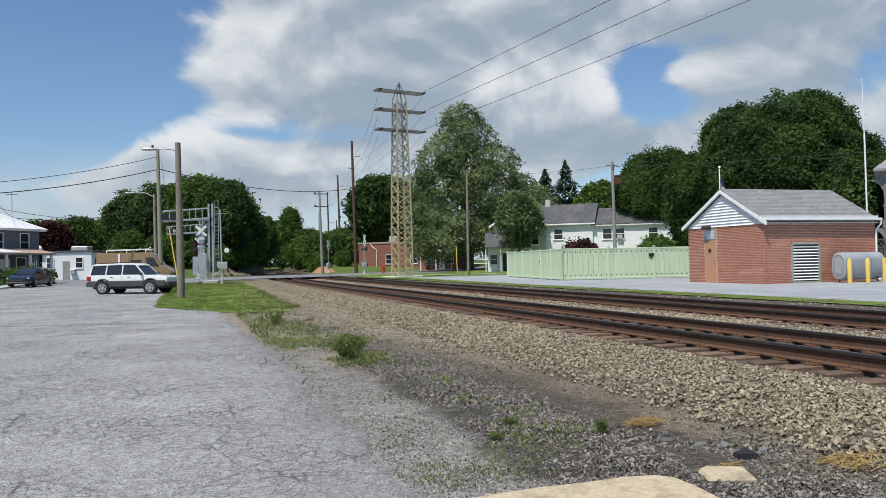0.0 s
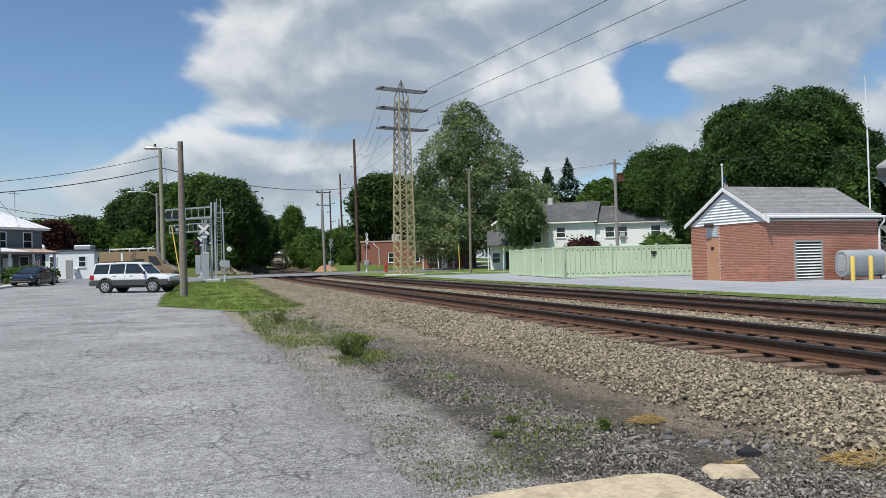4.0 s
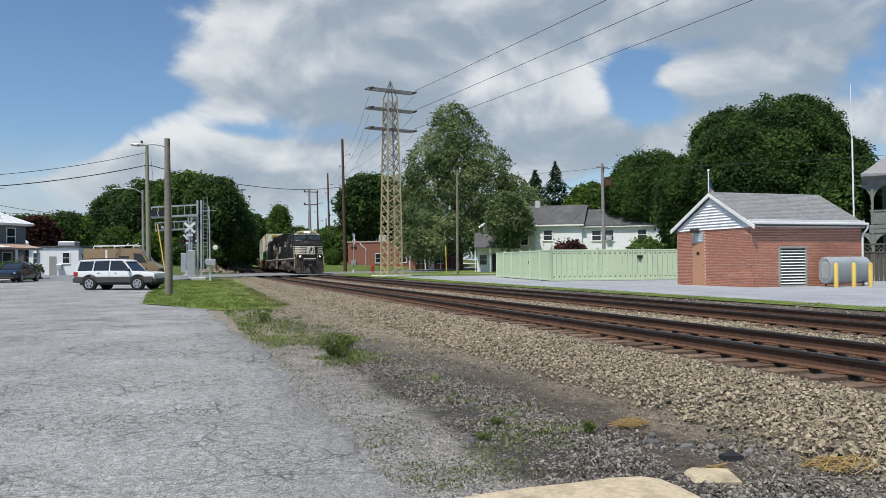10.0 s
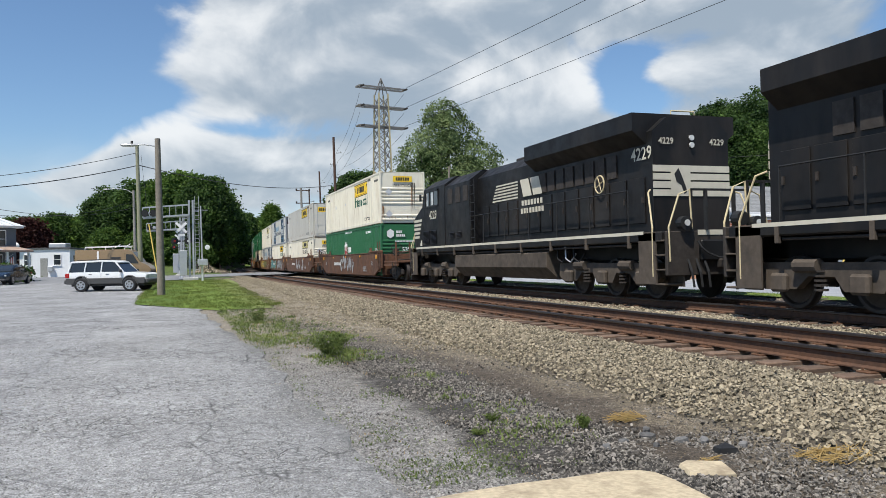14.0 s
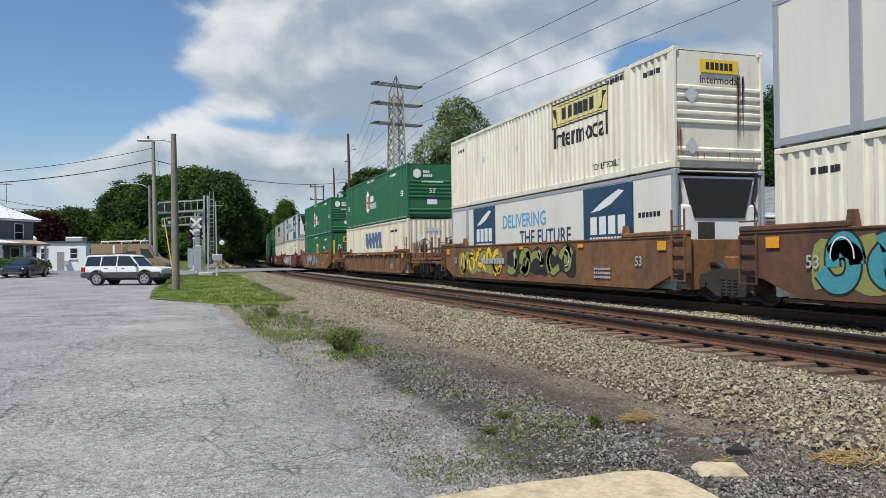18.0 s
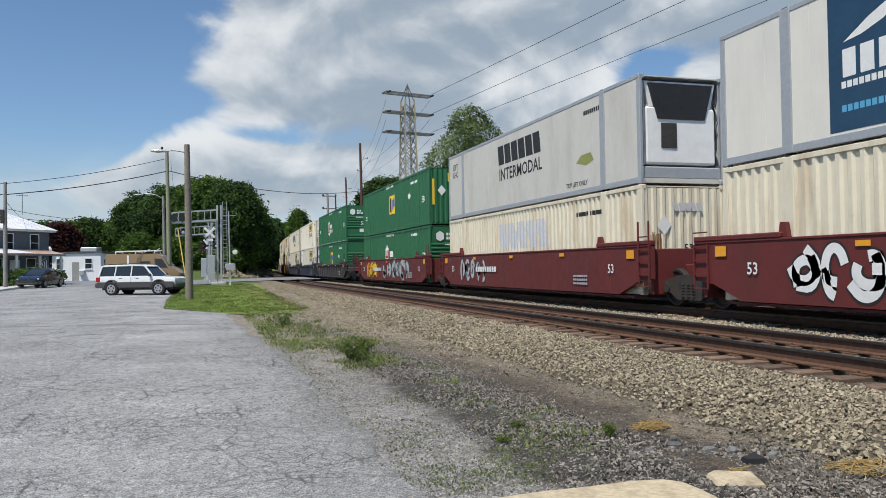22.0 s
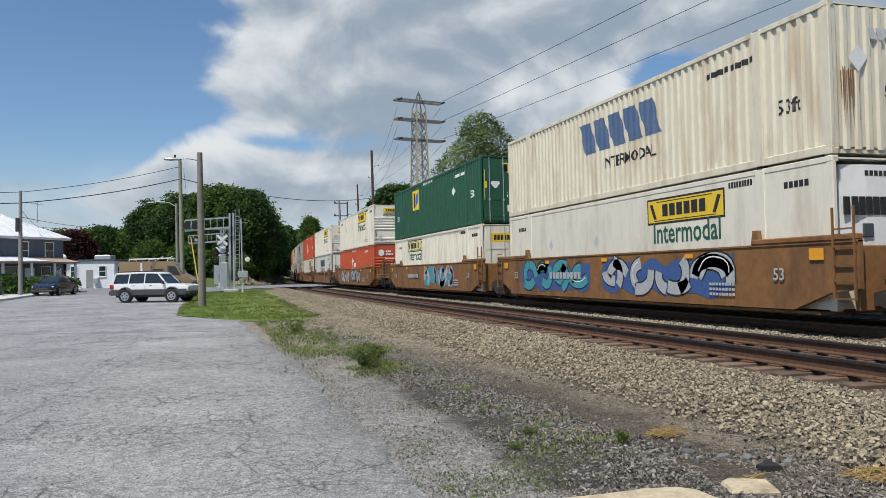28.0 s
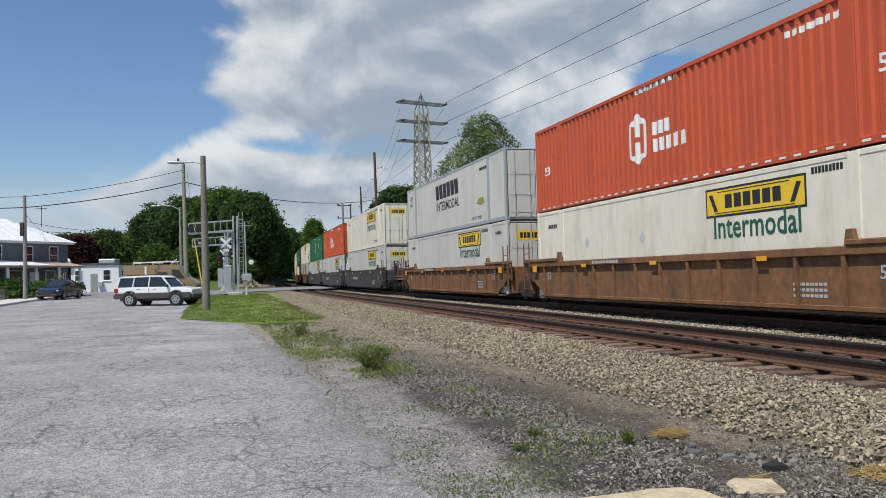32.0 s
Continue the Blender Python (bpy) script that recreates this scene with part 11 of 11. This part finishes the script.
for x, y, s in ((3.77, 5.64, 0.07), (3.95, 5.42, 0.075), (4.12, 5.35, 0.06), (3.45, 5.5, 0.05), (3.1, 6.9, 0.06), (3.2, 5.35, 0.05), (3.62, 5.3, 0.045), (3.9, 5.85, 0.045), (2.9, 7.6, 0.045), (4.3, 5.1, 0.05)):
    o_ = thing("flat_stone", "flat grey stone lying in the cinders", "stone", "rubble", Matrix.Translation((x, y, ground_z(x, y) + cinder_ridge(x, y) + 0.012)) @ pose(0, 0, 0, rr_.uniform(-12, 12), rr_.uniform(-12, 12), rr_.uniform(0, 180)))
    outline = [(s * rr_.uniform(0.75, 1.15) * math.cos(a_), s * rr_.uniform(0.5, 0.75) * math.sin(a_)) for a_ in [2 * math.pi * k / 7 for k in range(7)]]
    part("stone", Shape().loft([[(a_, b_, -0.03) for a_, b_ in outline], [(a_, b_, 0.012) for a_, b_ in outline], [(a_ * 0.75, b_ * 0.75, 0.024 + rr_.uniform(-0.006, 0.006)) for a_, b_ in outline]]), RUBBLE, o_)


def stones(name, label, xyz, sizes, mat, seed, flat=0.52):
    """Crushed stones: crooked six-sided blocks, each turned its own way."""
    rng = np.random.default_rng(seed)
    n = len(xyz)
    cube = np.array([(x, y, z) for x in (-1, 1) for y in (-1, 1) for z in (-1, 1)], float)
    faces = np.array([(0, 1, 3, 2), (4, 6, 7, 5), (0, 4, 5, 1), (2, 3, 7, 6), (0, 2, 6, 4), (1, 5, 7, 3)])
    v = cube[None] * rng.uniform(0.58, 1.0, (n, 8, 3)) * (np.array([1.0, 0.72, flat]) * rng.uniform(0.7, 1.15, (n, 3)))[:, None, :]
    q = unit(rng.normal(size=(n, 4)) * np.array([1, 0.5, 0.5, 1]))
    w, x, y, z = q.T
    R = np.stack([1 - 2 * (y * y + z * z), 2 * (x * y - z * w), 2 * (x * z + y * w), 2 * (x * y + z * w), 1 - 2 * (x * x + z * z), 2 * (y * z - x * w), 2 * (x * z - y * w), 2 * (y * z + x * w), 1 - 2 * (x * x + y * y)], -1).reshape(n, 3, 3)
    v = np.einsum("nij,nkj->nki", R, v * sizes[:, None, None] * 0.5) + xyz[:, None, :]
    f = faces[None] + (np.arange(n) * 8)[:, None, None]
    return tagged(part(name, quick_mesh(name, v.reshape(-1, 3), f.reshape(-1, 4), mat), mat), label, "stones", "", "stuff")


def scatter(n, t0, t1, y0, y1, seed, bias=0.0):
    rng = np.random.default_rng(seed)
    t = rng.uniform(t0, t1, n)
    u = rng.uniform(0, 1, n)
    y = y0 + (y1 - y0) * (u ** (1 + bias))
    return t, y


def bed_points(t, y, lift):
    z = np.array([bed_z(a, b) for a, b in zip(t, y)])
    return np.stack([t + np.array([bend(b) for b in y]), y, z + lift], -1)


rng_s = np.random.default_rng(9)
for k, (n, y0, y1, size, bias) in enumerate(((17000, 3.5, 13.0, 0.050, 0.3), (15000, 13.0, 30.0, 0.066, 0.3), (14000, 30.0, 70.0, 0.078, 0.3))):
    t, y = scatter(n, 4.55, 6.75, y0, y1, 20 + k, bias)
    t = 4.55 + (t - 4.55) ** 0.9
    keep = rng_s.uniform(size=n) < np.clip((t - 4.5) / 0.45, 0.12, 1)
    t, y = t[keep], y[keep]
    stones("ballast_stones", "crushed grey-brown ballast stones on the shoulder", bed_points(t, y, rng_s.uniform(-0.018, 0.034, len(t)) * size / 0.05), size * rng_s.uniform(0.45, 1.2, len(t)), STONE, 30 + k, 0.62)
    t, y = scatter(int(n * 0.75), 8.95, 11.35, y0, y1 + 4, 40 + k, bias)
    stones("ballast_stones", "crushed grey-brown ballast stones between the tracks", bed_points(t, y, rng_s.uniform(-0.012, 0.022, len(t)) * size / 0.05), size * 1.1 * rng_s.uniform(0.45, 1.25, len(t)), STONE, 50 + k)
    t, y = scatter(int(n * 0.42), 6.75, 9.15, y0, y1, 60 + k, bias)
    stones("ballast_stones", "crushed ballast stones between the ties", bed_points(t, y, -0.012), size * rng_s.uniform(0.45, 1.1, len(t)), STONE, 70 + k)
    t, y = scatter(int(n * 0.25), 11.0, 14.2, y0, y1 + 6, 80 + k, bias)
    stones("ballast_stones", "crushed ballast stones on the far track", bed_points(t, y, -0.01), size * 1.2 * rng_s.uniform(0.45, 1.1, len(t)), STONE, 90 + k)
n = 78000
t, y = scatter(n, 1.5, 4.7, 3.4, 22, 101, 0.5)
dens = 0.95 * np.exp(-((t - np.where(y < 8, 3.0, 3.0 - 0.015 * (y - 8))) / 0.62) ** 4) * np.clip((20 - y) / 4, 0.2, 1) + 0.10 * (t < 2.4) + 0.06
dens = np.where(y < 5.6, np.maximum(dens, 0.55 * (t > 2.5)), dens)
keep = (rng_s.uniform(size=n) < dens) & ~((t < 3.2) & (y < 4.83))
t, y = t[keep], y[keep]
gz = np.array([ground_z(a, b) + cinder_ridge(a, b) for a, b in zip(t, y)])
stones("cinder_stones", "dark slaty shards and small stones in the cinders", np.stack([t, y, gz + 0.006], -1), np.where(t < 2.4, 0.024, 0.042) * rng_s.uniform(0.25, 1.0, len(t)) ** 1.2, CINDER_STONE, 102, 0.36)
t, y = scatter(20000, 1.38, 2.75, 3.6, 20, 103, 0.5)
t, y = t[y > 4.84], y[y > 4.84]
stones("pale_chips", "pale gravel chips beside the asphalt", np.stack([t, y, np.array([ground_z(a, b) + 0.006 for a, b in zip(t, y)])], -1), 0.017 * rng_s.uniform(0.3, 1.4, len(t)), material("pale_gravel", (0.29, 0.28, 0.26), 0.9, island=0.5, vary=0.2), 104, 0.4)
t, y = scatter(6000, 2.5, 4.7, 3.6, 18, 107, 0.5)
t, y = t[(t > 3.2) | (y > 4.84)], y[(t > 3.2) | (y > 4.84)]
stones("grey_chips", "fine grey chips strewn over the dark cinders", np.stack([t, y, np.array([ground_z(a, b) + cinder_ridge(a, b) + 0.008 for a, b in zip(t, y)])], -1), 0.014 * rng_s.uniform(0.3, 1.3, len(t)), CINDER_STONE, 108)
ASPHALT_CHIP = material("asphalt_aggregate", (0.285, 0.28, 0.265), 0.9, island=0.62, vary=0.15)
for k, (n, y0, y1, size) in enumerate(((15000, 3.3, 8.0, 0.013), (15000, 8.0, 18.0, 0.019))):
    rng_a = np.random.default_rng(105 + k)
    y = y0 + (y1 - y0) * rng_a.uniform(0, 1, n) ** 1.2
    t = -0.28 * y - 0.4 + rng_a.uniform(0, 1, n) * (1.75 + 0.28 * y)
    t, y = t[t < 1.36], y[t < 1.36]
    stones("grit", "worn pale and dark aggregate standing out of the asphalt", np.stack([t, y, np.array([ground_z(a, b) + 0.021 for a, b in zip(t, y)])], -1), size * rng_a.uniform(0.35, 1.3, len(t)), ASPHALT_CHIP, 106 + k, 0.6)

for k, (n, y0, y1, size) in enumerate(((9000, 11.0, 30.0, 0.055), (10000, 30.0, 66.0, 0.062))):
    t, y = scatter(n, 2.7, 4.9, y0, y1, 110 + k, 0.2)
    keep = rng_s.uniform(size=n) < np.clip((t - 2.6) / 1.6, 0.1, 1.0) * np.clip((y - 10) / 8, 0.1, 1.0)
    t, y = t[keep], y[keep]
    stones("loose_ballast", "thin spread of loose ballast stones beside the track", np.stack([t + np.array([bend(b) for b in y]), y, np.array([ground_z(a, b) + 0.004 for a, b in zip(t, y)])], -1), size * rng_s.uniform(0.3, 1.1, len(t)), STONE, 112 + k)
heap = rng_s.normal(size=(700, 2)) * np.array([1.1, 0.9])
hz_ = 1.0 * np.exp(-(heap ** 2).sum(1) / 1.6) * rng_s.uniform(0.6, 1.0, 700)
stones("gravel_heap", "low heap of grey gravel beside the crossing", np.stack([4.4 + heap[:, 0], 109.5 + heap[:, 1], ground_z(4.4, 109.5) + hz_], -1), 0.35 * rng_s.uniform(0.4, 1.1, 700), STONE, 115)

bank = Shape()
rows_ = []
for i in range(13):
    u = i / 12
    y_ = 112.5 + 9.5 * u
    x_ = TRACK_FAR + bend(y_) + 3.0
    hgt = 0.95 * math.sin(math.pi * min(1.0, u * 1.15)) ** 0.6 if u * 1.15 < 1 else 0.0
    rows_.append([(x_ + k * 0.5, y_, ground_z(x_ + k * 0.5, y_) - 0.12 + hgt * math.sin(math.pi * min(1, k / 6.5)) * (1 + 0.3 * noise.noise(Vector((k * 0.7, y_ * 0.8, 2.0))))) for k in range(8)])
structure("earth_bank", bank.loft(rows_, closed=False, caps=False), material("orange_earth", (0.33, 0.19, 0.095), 0.95, vary=0.3, grain=3, stain=(0.18, 0.14, 0.08), stain_amount=0.6, stain_scale=1.0, bump=0.8, bump_scale=6), "bare orange earth bank beside the far track", smooth=True)

# ties: parts of their tracks
tie_mesh = Shape().slab(-1.295, 1.295, -0.115, 0.115, -0.17, 0.0, 0.012).mesh("tie", TIE)
plate_mesh = Shape().slab(-0.17, 0.17, -0.095, 0.095, 0.0, 0.018, 0.004).rod((-0.10, 0.06, 0.01), (-0.10, 0.06, 0.045), 0.014, 5).rod((0.10, -0.06, 0.01), (0.10, -0.06, 0.045), 0.014, 5).mesh("tie_plate", RUSTY_IRON)
rt = random.Random(3)
for track, centre, top, y_end in ((near_track, TRACK_NEAR, RAIL_Z - 0.195, 70.0), (far_track, TRACK_FAR, RAIL_Z - 0.195, 78.0)):
    y = 3.2 if track is near_track else 6.0
    while y < y_end:
        m = turned(centre + bend(y) + rt.uniform(-0.05, 0.05), y, top + rt.uniform(-0.012, 0.004), rt.uniform(-1.2, 1.2))
        tie = part("tie", tie_mesh, TIE, track, at=m)
        if y < 30:
            for side in (-0.7535, 0.7535):
                part("tie_plate", plate_mesh, RUSTY_IRON, tie, at=Matrix.Translation((side, 0, 0)))
        y += 0.535 + rt.uniform(-0.03, 0.03)

# bricks of the shed: the long wall and the gable end that face the tracks
brick_mesh = Shape().slab(-0.0965, 0.0965, -0.012, 0.03, -0.027, 0.027, 0.003).mesh("brick", BRICK)
rest = Shape()
count = 0
rb = random.Random(8)
for wall in (0, 1):
    length = SHED_L if wall == 0 else SHED_W
    for row in range(37):
        z = 0.03 + row * 0.0677
        x = 0.10 if row % 2 else 0.0
        if x:
            if wall == 0:
                rest.box(-0.012, 0.0955, -0.012, 0.03, z - 0.027, z + 0.027)
            else:
                rest.box(-0.012, 0.03, 0.03, 0.0955, z - 0.027, z + 0.027)
        pos_ = x
        while pos_ < length - 0.04:
            w = min(0.193, length - pos_)
            c = pos_ + w / 2
            pos_ += 0.2045
            in_vent = wall == 0 and 1.33 < c < 2.81 and z < 1.70
            in_door = wall == 1 and 3.0 < c < 3.87 and z < 2.4
            if in_vent or in_door or w < 0.05:
                continue
            out = rb.uniform(-0.002, 0.002)
            if w > 0.188 and 6 <= row < 30 and count < 290 and ((wall == 0 and c < 3.4) or (wall == 1 and c < 1.6)):
                m = Matrix.Translation((c, out, z)) if wall == 0 else Matrix.Translation((out, c, z)) @ pose(0, 0, 0, 0, 0, -90)
                part("brick", brick_mesh, BRICK, shed, at=m)
                count += 1
            else:
                if wall == 0:
                    rest.box(c - w / 2, c + w / 2, -0.012 + out, 0.03, z - 0.027, z + 0.027)
                else:
                    rest.box(-0.012 + out, 0.03, c - w / 2, c + w / 2, z - 0.027, z + 0.027)
me = bpy.data.meshes.new("brickwork")
me.from_pydata(rest.v, [], rest.f)
me.materials.append(BRICK)
tagged(part("brickwork", me, BRICK, shed, "running courses of red brick"), kind="stuff")
# shingle courses on the shed's near roof slope
tabs = Shape()
slope_len = math.hypot(SHED_W / 2 + 0.16, 1.42 * (1 + 0.16 / (SHED_W / 2)))
ez = SHED_H + 0.12 - 0.16 * 1.42 / (SHED_W / 2) + 0.10
dy, dz = (SHED_W / 2 + 0.16) / slope_len, (1.42 * (1 + 0.16 / (SHED_W / 2))) / slope_len
for row in range(int(slope_len / 0.14)):
    s0 = row * 0.14
    x = -0.14 + (0.15 if row % 2 else 0.0)
    while x < SHED_L + 0.12:
        x1 = min(x + 0.295, SHED_L + 0.14)
        lift_ = 0.012 + rb.uniform(0, 0.004)
        a = (-0.16 + s0 * dy, ez + s0 * dz)
        b = (-0.16 + (s0 + 0.145) * dy, ez + (s0 + 0.145) * dz)
        tabs.add([(x, a[0], a[1] + lift_), (x1, a[0], a[1] + lift_), (x1, b[0], b[1] + 0.004), (x, b[0], b[1] + 0.004), (x, a[0], a[1]), (x1, a[0], a[1])], [(0, 1, 2, 3), (4, 5, 1, 0)])
        x += 0.30
me = bpy.data.meshes.new("shingles")
me.from_pydata(tabs.v, [], tabs.f)
me.materials.append(SHINGLE)
tagged(part("shingles", me, SHINGLE, shed, "grey asphalt shingles"), kind="stuff")


# ---- what moves ----
def motions():
    times = [0.0] + [float(k) for k in range(1, 33)]
    for ob, offset, lift in MOVING:
        walk(ob, [(t, track_pose(offset - SPEED * (t - T_REF), RAIL_Z + lift)) for t in times])


motions()
